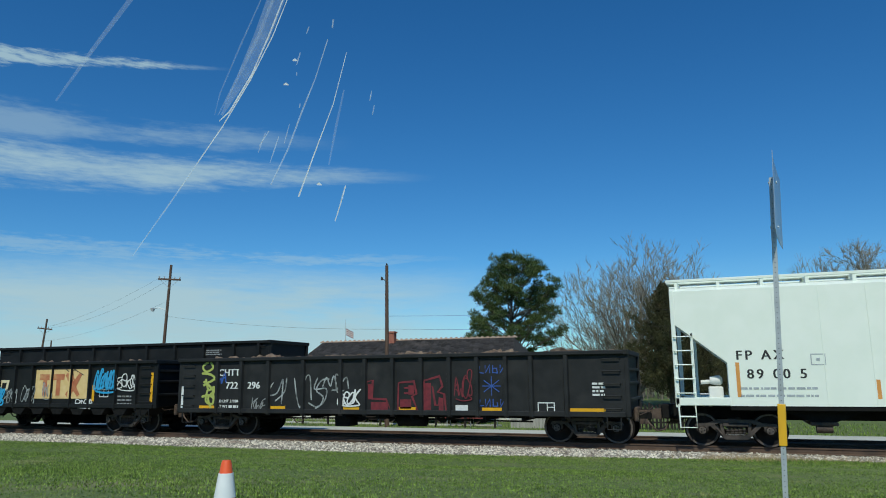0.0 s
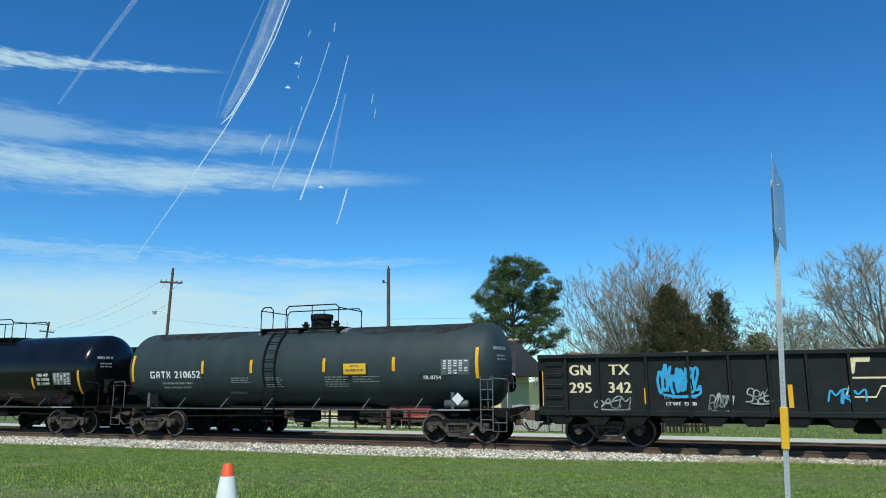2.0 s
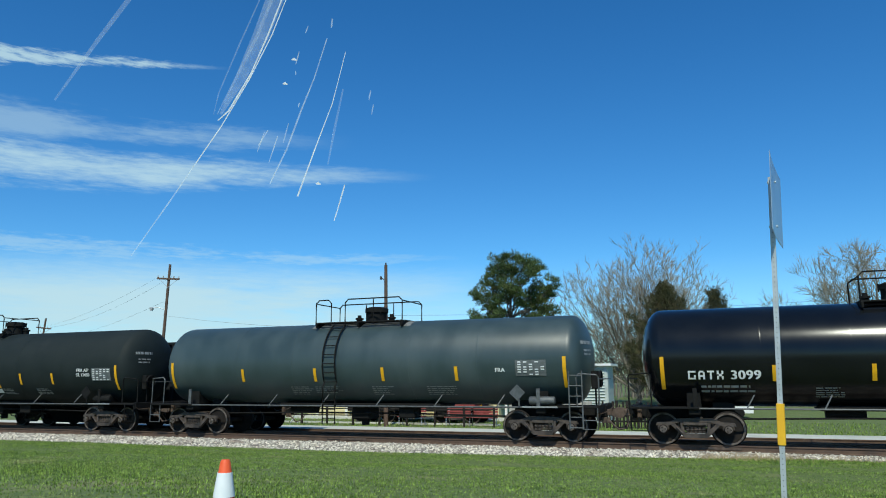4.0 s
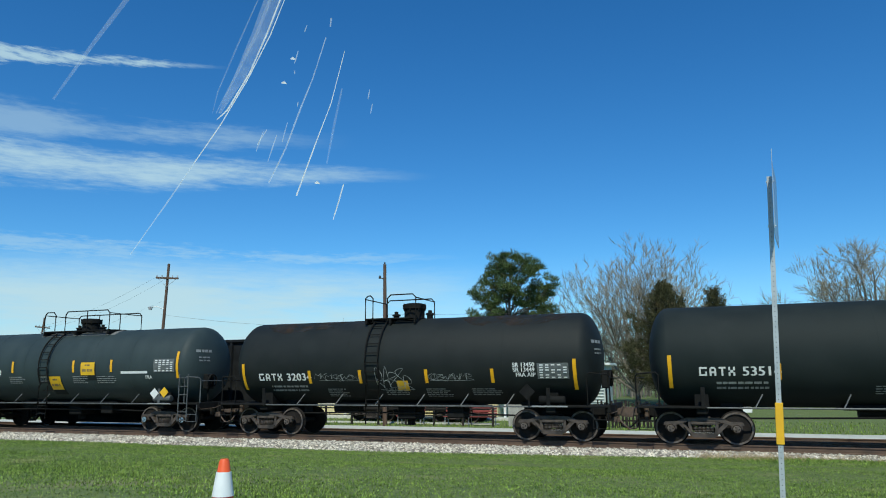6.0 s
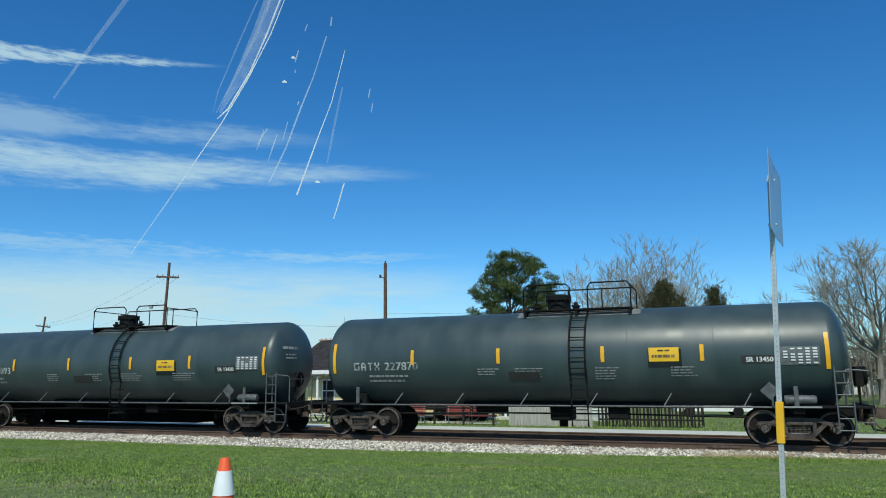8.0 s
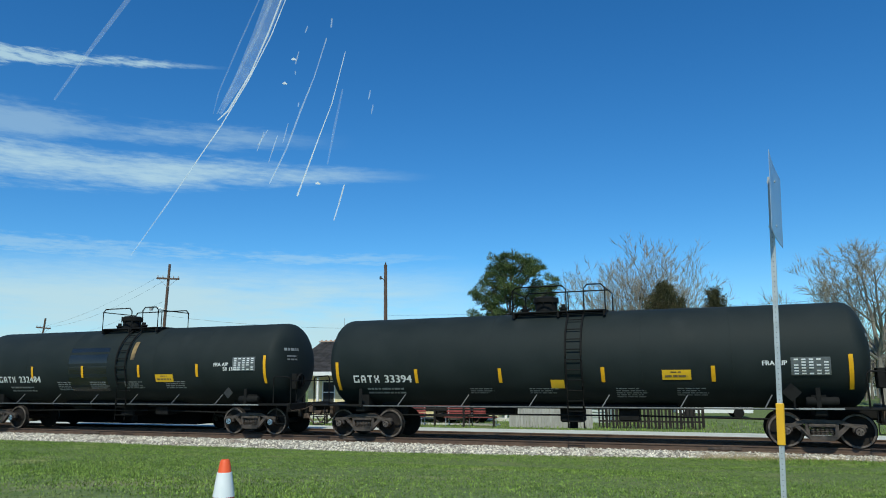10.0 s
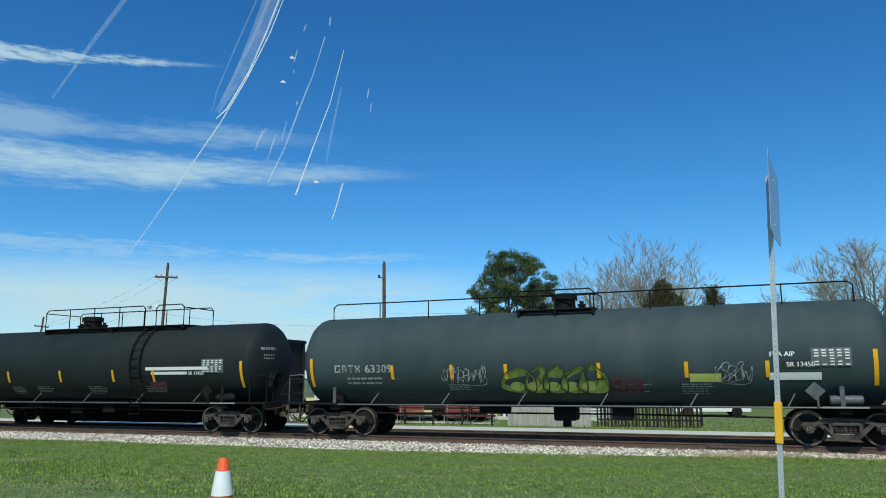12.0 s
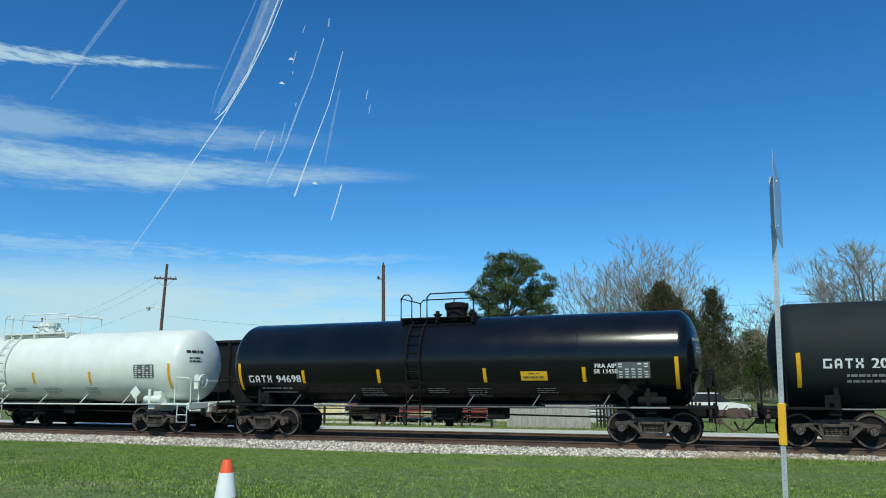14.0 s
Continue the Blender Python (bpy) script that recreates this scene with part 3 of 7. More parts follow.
def wheelset_mesh():
    sh = Shape()
    for s in (-1, 1):
        y = 0.753 * s
        prof = [(y - 0.075 * s, 0.0), (y - 0.075 * s, 0.492), (y - 0.045 * s, 0.497), (y - 0.03 * s, 0.462), (y + 0.065 * s, 0.455), (y + 0.07 * s, 0.40), (y + 0.03 * s, 0.385), (y + 0.01 * s, 0.25), (y + 0.03 * s, 0.16), (y + 0.09 * s, 0.13), (y + 0.09 * s, 0.0)]
        sh.lathe(prof, 36, "y")
        sh.lathe([(y, 0.0), (y, 0.085), (1.0 * s, 0.085), (1.0 * s, 0.125), (1.13 * s, 0.125), (1.16 * s, 0.095), (1.16 * s, 0.0)], 16, "y")
        for k in range(3):
            a = 2 * math.pi * k / 3
            sh.rod((0.055 * math.cos(a), 1.15 * s, 0.055 * math.sin(a)), (0.055 * math.cos(a), 1.185 * s, 0.055 * math.sin(a)), 0.022, n=6)
    sh.rod((0, -0.75, 0), (0, 0.75, 0), 0.085, n=12)
    return sh


def tyre_shape():
    sh = Shape()
    for s in (-1, 1):
        y = 0.753 * s
        sh.lathe([(y + 0.064 * s, 0.40), (y + 0.076 * s, 0.402), (y + 0.076 * s, 0.450), (y + 0.064 * s, 0.457)], 36, "y")
    return sh


def truck_shape():
    """Side frames, spring nests and bolster of a three-piece truck, about the truck's centre on the rail."""
    sh = Shape()
    for s in (-1, 1):
        y0, y1 = sorted((0.94 * s, 1.10 * s))
        top = [(-1.10, 0.55), (-1.06, 0.64), (-0.72, 0.66), (-0.45, 0.76), (0.45, 0.76), (0.72, 0.66), (1.06, 0.64), (1.10, 0.55), (0.74, 0.55), (0.42, 0.66), (-0.42, 0.66), (-0.74, 0.55)]
        sh.prism(top, y0, y1)
        for q in (-1, 1):
            sh.prism([(q * 0.70, 0.60), (q * 0.62, 0.66), (q * 0.22, 0.30), (q * 0.34, 0.24)][::q], y0 + 0.01, y1 - 0.01)
            sh.prism([(q * 0.42, 0.68), (q * 0.32, 0.68), (q * 0.30, 0.28), (q * 0.38, 0.28)][::q], y0 + 0.02, y1 - 0.02)
            sh.slab(q * 0.889 - 0.16, q * 0.889 + 0.16, y0 - 0.005, y1 + 0.005, 0.42, 0.60, 0.03)
        sh.prism([(-0.36, 0.33), (0.36, 0.33), (0.30, 0.21), (-0.30, 0.21)], y0 - 0.01, y1 + 0.01)
        for k in range(9):
            x = -0.22 + 0.11 * (k % 5) if k < 5 else -0.165 + 0.11 * (k - 5)
            for j in range(5):
                z = 0.345 + 0.043 * j
                sh.lathe([(z, 0.0), (z, 0.055), (z + 0.012, 0.063), (z + 0.026, 0.055), (z + 0.026, 0)], 10, "z", (x, s * (1.02 if k < 5 else 0.93), 0))
        sh.slab(-0.34, 0.34, min(s * 0.9, s * 1.13), max(s * 0.9, s * 1.13), 0.56, 0.65, 0.02)
        sh.rod((-0.52, s * 1.125, 0.52), (-0.36, s * 1.125, 0.34), 0.025)
    sh.slab(-0.2, 0.2, -1.0, 1.0, 0.55, 0.78, 0.03)
    for q in (-1, 1):
        sh.slab(q * 0.40 - 0.05, q * 0.40 + 0.05, -0.8, 0.8, 0.36, 0.46, 0.01)
        for s in (-1, 1):
            sh.slab(q * 0.44 - 0.07, q * 0.44 + 0.04, s * 0.75 - 0.06, s * 0.75 + 0.06, 0.3, 0.6, 0.02)
    return sh


def coupler_shape():
    """Shank, knuckle, air hose and cut lever of a coupler that points along +x from 0."""
    sh = Shape()
    sh.slab(-0.5, 0.32, -0.11, 0.11, 0.76, 0.96, 0.02)
    sh.prism([(0.25, 0.72), (0.30, 1.0), (0.52, 1.02), (0.58, 0.95), (0.58, 0.78), (0.5, 0.70)], -0.17, 0.04)
    sh.prism([(0.4, 0.74), (0.45, 1.0), (0.66, 0.98), (0.70, 0.80), (0.62, 0.74)], 0.02, 0.16)
    sh.slab(-0.25, -0.12, -0.42, 0.42, 0.62, 1.05, 0.03)
    sh.pipe([(0.05, -0.25, 0.72), (0.2, -0.3, 0.55), (0.4, -0.3, 0.36), (0.62, -0.22, 0.40), (0.72, -0.1, 0.62)], 0.028, 6)
    sh.pipe([(0.0, -1.35, 0.95), (0.0, -1.2, 0.86), (0.1, -0.5, 0.9), (0.3, -0.1, 1.08)], 0.014, 5)
    sh.slab(-0.1, 0.14, -0.3, -0.2, 0.55, 0.72, 0.01)
    return sh


MASTER = {}


def running_gear(car, xs, blue=False, ends=None):
    """Two trucks with their wheelsets, and two couplers."""
    if not MASTER:
        MASTER["truck"] = truck_shape().mesh("truck", TRUCK_STEEL, 30)
        MASTER["coupler"] = coupler_shape().mesh("coupler", RUST, 30)
        for key, cap_mat in (("blue", BLUE_CAP), ("grey", WHEEL_RIM)):
            sh, counts = wheelset_mesh(), []
            counts.append(len(sh.f))
            tyre = tyre_shape()
            sh.add(tyre.v, tyre.f)
            counts.append(len(sh.f))
            for s in (-1, 1):
                sh.lathe([(1.161 * s, 0.0), (1.161 * s, 0.10), (1.17 * s, 0.10), (1.172 * s, 0.0)], 16, "y")
                sh.slab(-0.02, 0.02, s * 1.175 - 0.01, s * 1.175 + 0.01, -0.08, 0.08, 0.004)
                sh.slab(-0.08, 0.08, s * 1.175 - 0.01, s * 1.175 + 0.01, -0.02, 0.02, 0.004)
            me = sh.mesh("wheelset", WHEEL_DARK, 30)
            me.materials.append(WHEEL_RIM)
            me.materials.append(cap_mat)
            me.polygons.foreach_set("material_index", [0 if i < counts[0] else 1 if i < counts[1] else 2 for i in range(len(me.polygons))])
            MASTER[key] = me
    for x in xs:
        tr = new("truck", MASTER["truck"])
        tr.parent, tr.matrix_basis = car, pose(x, 0, 0)
        for d, bunch in ((0.889, WHEELSETS_LEAD), (-0.889, WHEELSETS_TRAIL)):
            ws = new("wheelset", MASTER["blue" if blue else "grey"])
            ws.parent, ws.matrix_basis = tr, pose(d, 0, RAIL_R)
            bunch.append(ws)
    for x, turn in ((ends[0], 180), (ends[1], 0)):
        cp = new("coupler", MASTER["coupler"])
        cp.parent, cp.matrix_basis = car, pose(x, 0, 0, 0, 0, turn)


def tank_profile(h, r, head):
    prof = []
    for i in range(9):
        a = math.pi / 2 * i / 8
        prof.append((-h - head * math.cos(a), r * math.sin(a)))
    return prof + [(-s, q) for s, q in reversed(prof)]


def build_tank_car(s, h, r, paint, label, bars, zb, deck, ladder, man, number="", marks=(), rail="short", blue=False, end_rail=True, hazard=(), tall=0.5, valves=(), rng_seed=1, panel=None, sr=(), numz=None, numx=None, dim=LETTER, rusty=False):
    rng = random.Random(rng_seed)
    zc = 2.53
    car = thing("tank_car", label, "tank car", group="cars of the freight train")
    CARS.append((car, s))
    head = 0.62
    part("tank", Shape().lathe(tank_profile(h + 0.05, r, head), 56, at=(0, 0, zc)), paint, car, smooth=50)
    for x in (-h * 0.62, h * 0.62, -h * 0.3, h * 0.3):
        band = Shape().lathe([(x - 0.02, r - 0.02), (x - 0.014, r + 0.004), (x + 0.014, r + 0.004), (x + 0.02, r - 0.02)], 56, at=(0, 0, zc))
        part("weld_seam", band, paint, car)
    if rusty:
        for x0_, x1_ in ((-h + 0.2, -1.8), (2.0, h - 0.1)):
            ru = Shape()
            nx_, na = 40, 6
            vs = []
            for j in range(na + 1):
                for i in range(nx_ + 1):
                    x = x0_ + (x1_ - x0_) * i / nx_
                    lo_a = 50 + 9 * noise.noise((x * 1.3, rng_seed, 0.3)) + 5 * noise.noise((x * 5, rng_seed, 0.7)) + 30 * (abs(2 * i / nx_ - 1) ** 6)
                    a = radians(lo_a + (96 - lo_a) * j / na)
                    vs.append((x, -(r + 0.006) * math.cos(a), zc + (r + 0.006) * math.sin(a)))
            ru.add(vs, [(j * (nx_ + 1) + i, j * (nx_ + 1) + i + 1, (j + 1) * (nx_ + 1) + i + 1, (j + 1) * (nx_ + 1) + i) for j in range(na) for i in range(nx_)])
            part("rust_stain", ru, RUST_STREAK, car, "brown rust stain along the top", smooth=60)
    # frame at the two ends
    for q in (-1, 1):
        sill = Shape()
        xi, xo = q * (h - 1.9), q * (h + 1.05)
        sill.slab(min(xi, xo), max(xi, xo), -0.28, 0.28, 0.72, 1.08, 0.03)
        sill.prism([(xi, 1.0), (q * (h - 1.3), 1.0), (q * (h - 1.3), 1.32), (xi, 1.15)][::q], -0.6, 0.6)
        sill.slab(q * (h - 0.8) - 0.16, q * (h - 0.8) + 0.16, -1.32, 1.32, 0.86, 1.08, 0.03)
        sill.prism([(q * (h - 1.0), 1.0), (q * (h - 0.6), 1.0), (q * (h - 0.62), 1.62), (q * (h - 0.98), 1.62)][::q], -1.02, 1.02)
        sill.slab(q * (h + 0.95) - 0.06, q * (h + 0.95) + 0.06, -1.38, 1.38, 0.88, 1.12, 0.02)
        sill.slab(min(q * (h - 0.95), q * (h + 0.98)), max(q * (h - 0.95), q * (h + 0.98)), -1.42, -0.7, 1.03, 1.09, 0.012)
        part("stub_sill", sill, UNDER if paint is not WHITE_TANK else WHITE_TANK, car)
    gear = Shape()
    gear.rod((-h + 0.8, -1.36, 1.05), (h - 0.8, -1.36, 1.05), 0.026, n=8)
    gear.rod((-h + 0.8, 1.36, 1.05), (h - 0.8, 1.36, 1.05), 0.026, n=8)
    for k in range(6):
        x = -h + 2.2 + (2 * h - 4.4) * k / 5
        gear.rod((x, -1.36, 1.05), (x + 0.22, -1.18, 1.42), 0.02, n=6)
    part("running_rail", gear, PIPE_GREY if paint is not WHITE_TANK else WHITE_TANK, car, "thin grey handrail pipe along the side")
    low = Shape()
    low.lathe([(-1.6, 0.0), (-1.6, 0.18), (-0.6, 0.18), (-0.6, 0.0)], 14, at=(-1.2, -0.3, 0.92))
    low.slab(-0.35, 0.35, -0.4, 0.4, 0.55, 1.08, 0.05)
    low.rod((0, 0, 0.35), (0, 0, 0.7), 0.14, n=12)
    low.pipe([(-h + 1.5, -0.5, 0.72), (-2, -0.5, 0.78), (2, -0.45, 0.78), (h - 1.5, -0.5, 0.72)], 0.03, 6)
    low.slab(1.5, 2.1, -0.5, 0.1, 0.62, 1.0, 0.03)
    low.slab(-h * 0.42, h * 0.42, -0.7, 0.7, 0.98, 1.12, 0.03)
    part("underbody_piping", low, UNDER, car)
    # top deck with its rails
    dx0, dx1 = deck
    if paint in (BLACK_GREY, BLACK_SATIN, BLACK_DULL) and rail != "long":
        pad, vs = Shape(), []
        for j in range(7):
            a = radians(58 + 64 * j / 6)
            vs += [(x, -(r + 0.008) * math.cos(a), zc + (r + 0.008) * math.sin(a)) for x in (dx0 - 0.25, dx1 + 0.25)]
        pad.add(vs, [(2 * j, 2 * j + 1, 2 * j + 3, 2 * j + 2) for j in range(6)])
        part("tread_pad", pad, PAD_GREY, car, "pale grey non-slip pad under the platform")
    zt = zc + r
    for j in range(7):
        y = -0.78 + 0.26 * j
        part("grating_board", Shape().slab(dx0, dx1, y - 0.10, y + 0.10, zt - 0.02 - 0.036 * y * y, zt + 0.03 - 0.036 * y * y, 0.008), UNDER if paint is not WHITE_TANK else WHITE_TANK, car)
    for x in (dx0 + 0.04, (dx0 + dx1) / 2, dx1 - 0.04):
        part("platform_beam", Shape().slab(x - 0.03, x + 0.03, -0.92, 0.92, zt - 0.2, zt - 0.03, 0.006), UNDER if paint is not WHITE_TANK else WHITE_TANK, car)
    rl = Shape()
    zr = zt + 0.80 if rail != "long" else zt + 0.60
    steel = UNDER if paint is not WHITE_TANK else WHITE_TANK
    for y in (-0.88, 0.88):
        gap0, gap1 = (ladder - 0.28, ladder + 0.28) if y < 0 and dx0 < ladder < dx1 else (None, None)
        spans = [(dx0, dx1)] if gap0 is None else [(dx0, gap0), (gap1, dx1)]
        for a, b in spans:
            if b - a < 0.25:
                continue
            c = min(0.12, (b - a) / 3)
            rl.pipe([(a, y, zt - 0.12), (a, y, zr - c), (a + c, y, zr), (b - c, y, zr), (b, y, zr - c), (b, y, zt - 0.12)], 0.024, 6)
            m = max(1, int((b - a) / 1.1))
            for i in range(1, m):
                rl.rod((a + (b - a) * i / m, y, zt - 0.1), (a + (b - a) * i / m, y, zr), 0.02, n=6)
    for x in (dx0, dx1):
        rl.pipe([(x, -0.88, zr - 0.12), (x, 0, zr - 0.12), (x, 0.88, zr - 0.12)], 0.02, 6)
    if rail == "long":
        for y in (-0.55,):
            rl.pipe([(-h + 0.3, y, zt - 0.2), (-h + 0.3, y, zr - 0.22), (-h + 0.45, y, zr - 0.12), (0, y, zr - 0.12), (h - 0.35, y, zr - 0.12), (h - 0.2, y, zr - 0.22), (h - 0.2, y, zt - 0.2)], 0.024, 6)
            for k in range(1, 9):
                x = -h + 0.3 + (2 * h - 0.5) * k / 9
                rl.rod((x, y, zt - 0.2), (x, y, zr - 0.12), 0.02, n=6)
    part("safety_rail", rl, steel, car)
    mw = Shape()
    mw.lathe([(zt - 0.25, 0.36), (zt + tall - 0.14, 0.36), (zt + tall - 0.14, 0.42), (zt + tall, 0.42), (zt + tall + 0.05, 0.3), (zt + tall + 0.05, 0.0)], 24, "z", (man, 0, 0))
    for k in range(8):
        a = 2 * math.pi * k / 8
        part("manway_bolt", Shape().rod((man + 0.40 * math.cos(a), 0.40 * math.sin(a), zt + tall - 0.2), (man + 0.40 * math.cos(a), 0.40 * math.sin(a), zt + tall + 0.04), 0.022, n=6), steel, car)
    part("manway", mw, steel, car)
    for x in (valves or (man - 0.75, man + 0.55)):
        vv = Shape().lathe([(zt - 0.2, 0.11), (zt + 0.14, 0.11), (zt + 0.14, 0.15), (zt + 0.2, 0.15), (zt + 0.2, 0.07), (zt + 0.3, 0.07), (zt + 0.3, 0.0)], 14, "z", (x, 0.1, 0))
        part("safety_valve", vv, steel, car)
    # ladder over the side
    if ladder is not None and rail != "long":
        ld = Shape()
        ang = [math.radians(a) for a in range(-52, 62, 8)]
        for d in (-0.24, 0.24):
            path = [(ladder + d, -(r + 0.09) * math.cos(a), zc + (r + 0.09) * math.sin(a)) for a in ang]
            ld.pipe([(ladder + d, -1.42, 0.45), (ladder + d, -1.42, 1.1), (ladder + d, -1.44, 1.7)] + [p for p in path if p[2] > 1.75], 0.031, 6)
        for k in range(3):
            ld.rod((ladder - 0.24, -1.42, 0.64 + 0.3 * k), (ladder + 0.24, -1.42, 0.64 + 0.3 * k), 0.018, n=6)
        for k in range(8):
            a = math.asin(min(0.99, max(-0.99, (1.55 + 0.31 * k - zc) / (r + 0.09))))
            ld.rod((ladder - 0.24, -(r + 0.09) * math.cos(a), zc + (r + 0.09) * math.sin(a)), (ladder + 0.24, -(r + 0.09) * math.cos(a), zc + (r + 0.09) * math.sin(a)), 0.018, n=6)
        part("ladder", ld, UNDER if paint is not WHITE_TANK else WHITE_TANK, car)
    # end ladder, placard holder and print on the head
    fit_ = PIPE_GREY if paint in (BLACK_GREY, BLACK_SATIN, BLACK_DULL) else steel
    ladder_end = paint in (BLACK_GREY, BLACK_SATIN)
    for d in (0.12, 0.52) if ladder_end else ():
        part("end_ladder_stile", Shape().slab(h + d - 0.02, h + d + 0.02, -1.45, -1.41, 0.42, 2.15, 0.006), fit_, car)
    for k in range(6 if ladder_end else 0):
        part("end_ladder_rung", Shape().rod((h + 0.12, -1.43, 0.46 + 0.31 * k), (h + 0.52, -1.43, 0.46 + 0.31 * k), 0.017, n=6), fit_, car)
    # pale strip that paints the light caught along the deck edge
    part("lit_edge_stripe", Shape().slab(h - 1.35, h - 0.25, -1.427, -1.421, 1.04, 1.085, 0.002), LETTER_DIM, car, "pale stripe painted for the sunlit deck edge")
    if not hazard:
        dia = Shape()
        dia.prism([(h - 1.75, 1.5), (h - 1.5, 1.25), (h - 1.25, 1.5), (h - 1.5, 1.75)], -1.44, -1.42)
        dia.rod((h - 1.45, -1.41, 1.08), (h - 1.45, -1.41, 1.4), 0.03, n=6)
        part("placard_holder", dia, fit_, car, "empty diamond placard holder")
    for k, (rows_, wd_, zz) in enumerate(((1, 0.75, 2.98), (2, 0.55, 2.76))):
        part("small_print", on_head(block_rows(rng, rows_, wd_, 0.12, 0.10 if k == 0 else 0.055, 0.1), -0.62, zz, h + 0.05, r, zc, head), LETTER_DIM if paint is not WHITE_TANK else LETTER_BLACK, car, "rows of small print on the tank head")
    # end handrails, steps and brake wheel
    if end_rail:
        for q in (-1, 1):
            er = Shape()
            er.pipe([(q * (h + 0.35), -1.40, 1.08), (q * (h + 0.35), -1.40, 1.98), (q * (h + 0.42), -1.40, 2.06), (q * (h + 0.95), -1.36, 2.02), (q * (h + 1.0), -1.3, 1.95), (q * (h + 1.0), -1.3, 1.1)], 0.024, 6)
            er.pipe([(q * (h + 1.0), -1.3, 1.9), (q * (h + 1.02), 0, 1.9), (q * (h + 1.0), 1.3, 1.9)], 0.02, 6)
            for zz in (0.42, 0.68):
                er.pipe([(q * (h + 0.5), -1.4, 1.05), (q * (h + 0.5), -1.4, zz), (q * (h + 0.95), -1.4, zz), (q * (h + 0.95), -1.4, 1.05)], 0.022, 6)
            part("end_handrail", er, fit_, car)
        bw = Shape()
        bw.lathe([(h + 0.92, 0.24), (h + 0.96, 0.27), (h + 1.0, 0.24), (h + 0.96, 0.22), (h + 0.92, 0.24)], 20, "x", (0, -0.6, 1.9))
        for k in range(3):
            a = 2 * math.pi * k / 3
            bw.rod((h + 0.96, -0.6, 1.9), (h + 0.96, -0.6 + 0.24 * math.cos(a), 1.9 + 0.24 * math.sin(a)), 0.015, n=5)
        bw.slab(h + 0.7, h + 0.9, -0.8, -0.4, 1.6, 2.15, 0.02)
        bw.rod((h + 0.8, -0.6, 1.05), (h + 0.8, -0.6, 1.65), 0.03)
        part("hand_brake", bw, steel, car)
    for q in (-1, 1):
        part("post_bracket", Shape().slab(q * (h - 0.85) - 0.06, q * (h - 0.85) + 0.06, -1.40, -1.36, 1.05, 1.62, 0.01), fit_, car)
    part("air_reservoir", Shape().lathe([(-0.42, 0.0), (-0.4, 0.11), (-0.36, 0.13), (0.36, 0.13), (0.4, 0.11), (0.42, 0.0)], 14, at=(h - 0.75, -1.27, 1.25)), fit_, car)
    # paint marks
    for x, tall_bar in [(-h, 1.0), (h, 1.0)] + [(b, 0.47) for b in bars]:
        pl = plate(0.11, tall_bar, 0, 0, 1, 8)
        part("yellow_strip", on_tank(pl, x, zb, r, zc, 0.022), YELLOW, car, "yellow reflective strip")
    if number:
        nx, nz = numx, numz
        hgt = 0.275
        txt = fat(*letters(number, hgt, 1.08), 0.014)
        width = max(v.x for v in txt[0]) - min(v.x for v in txt[0])
        blocks = joined(*[moved(mark_block(k), -width / 2 - 1.12 + 0.25 * k, 0) for k in range(4)])
        part("car_number", on_tank(moved(txt, 0.55, -hgt / 2), nx, nz, r, zc, 0.012), dim, car, "white painted car number")
        part("owner_mark", on_tank(moved(blocks, 0.55, -hgt / 2), nx, nz, r, zc, 0.012), dim, car, "four white block shapes")
        small = joined(block_rows(rng, 2, 1.5, 0.17, 0.075, 0.15))
        part("small_print", on_tank(small, nx + 0.1, nz - 0.36, r, zc), LETTER_DIM, car, "rows of dirty white small print")
    if panel:
        px_, pz_ = panel
        part("data_panel", on_tank(plate(0.98, 0.50, 0, 0, 1, 6), px_, pz_, r, zc, 0.010), PLATE_GREY, car, "pale grey table of small print")
        grid = Shape()
        cells = []
        for rr in range(6):
            for cc in range(5):
                if rng.random() < 0.8:
                    cells.append(plate(0.11, 0.04, -0.36 + 0.185 * cc, 0.19 - 0.076 * rr))
        part("table_print", on_tank(joined(*cells), px_, pz_, r, zc, 0.015), LETTER, car, "white rows of small print")
    for k, (text, x, z) in enumerate(sr):
        if text.startswith("SR") and paint in (BLACK_GREY, BLACK_SATIN, BLACK_DULL):
            part("repainted_patch", on_tank(plate(0.95, 0.24, 0, 0, 1, 4), x, z, r, zc, 0.006), LETTER_BLACK, car, "black repainted patch behind the stencil")
        part("lettering", on_tank(fat(*letters(text, 0.135, 1.0), 0.006), x, z - 0.06, r, zc), LETTER, car)
    for k in range(4):
        x = h * (-0.32 + 0.27 * k) + rng.uniform(-0.5, 0.5)
        part("small_print", on_tank(block_rows(rng, rng.randint(3, 5), rng.uniform(0.7, 1.1), 0.085, 0.035), x, zb - 0.42, r, zc), LETTER_DIM, car, "rows of dirty white small print")
    for mat, w, hh, x, z, lab in marks:
        part("placard", on_tank(plate(w, hh, 0, 0, 1, 4), x, z, r, zc, 0.014), mat, car, lab)
        if mat is YELLOW_PANEL and w > 0.6:
            part("small_print", on_tank(joined(moved(block_rows(rng, 1, w * 0.4, 0.1, hh * 0.12, 0.1), 0, hh * 0.22), moved(block_rows(rng, 1, w * 0.8, 0.1, hh * 0.2, 0.05), 0, -hh * 0.22)), x, z, r, zc, 0.019), TAN, car, "brown small print")
            if paint in (BLACK_GREY, BLACK_SATIN, BLACK_DULL):
                part("repainted_patch", on_tank(plate(w * 1.12, hh * 1.3, 0, 0, 1, 4), x + 0.02, z - hh * 0.28, r, zc, 0.006), BLACK_MATT, car, "black repainted patch round the placard")
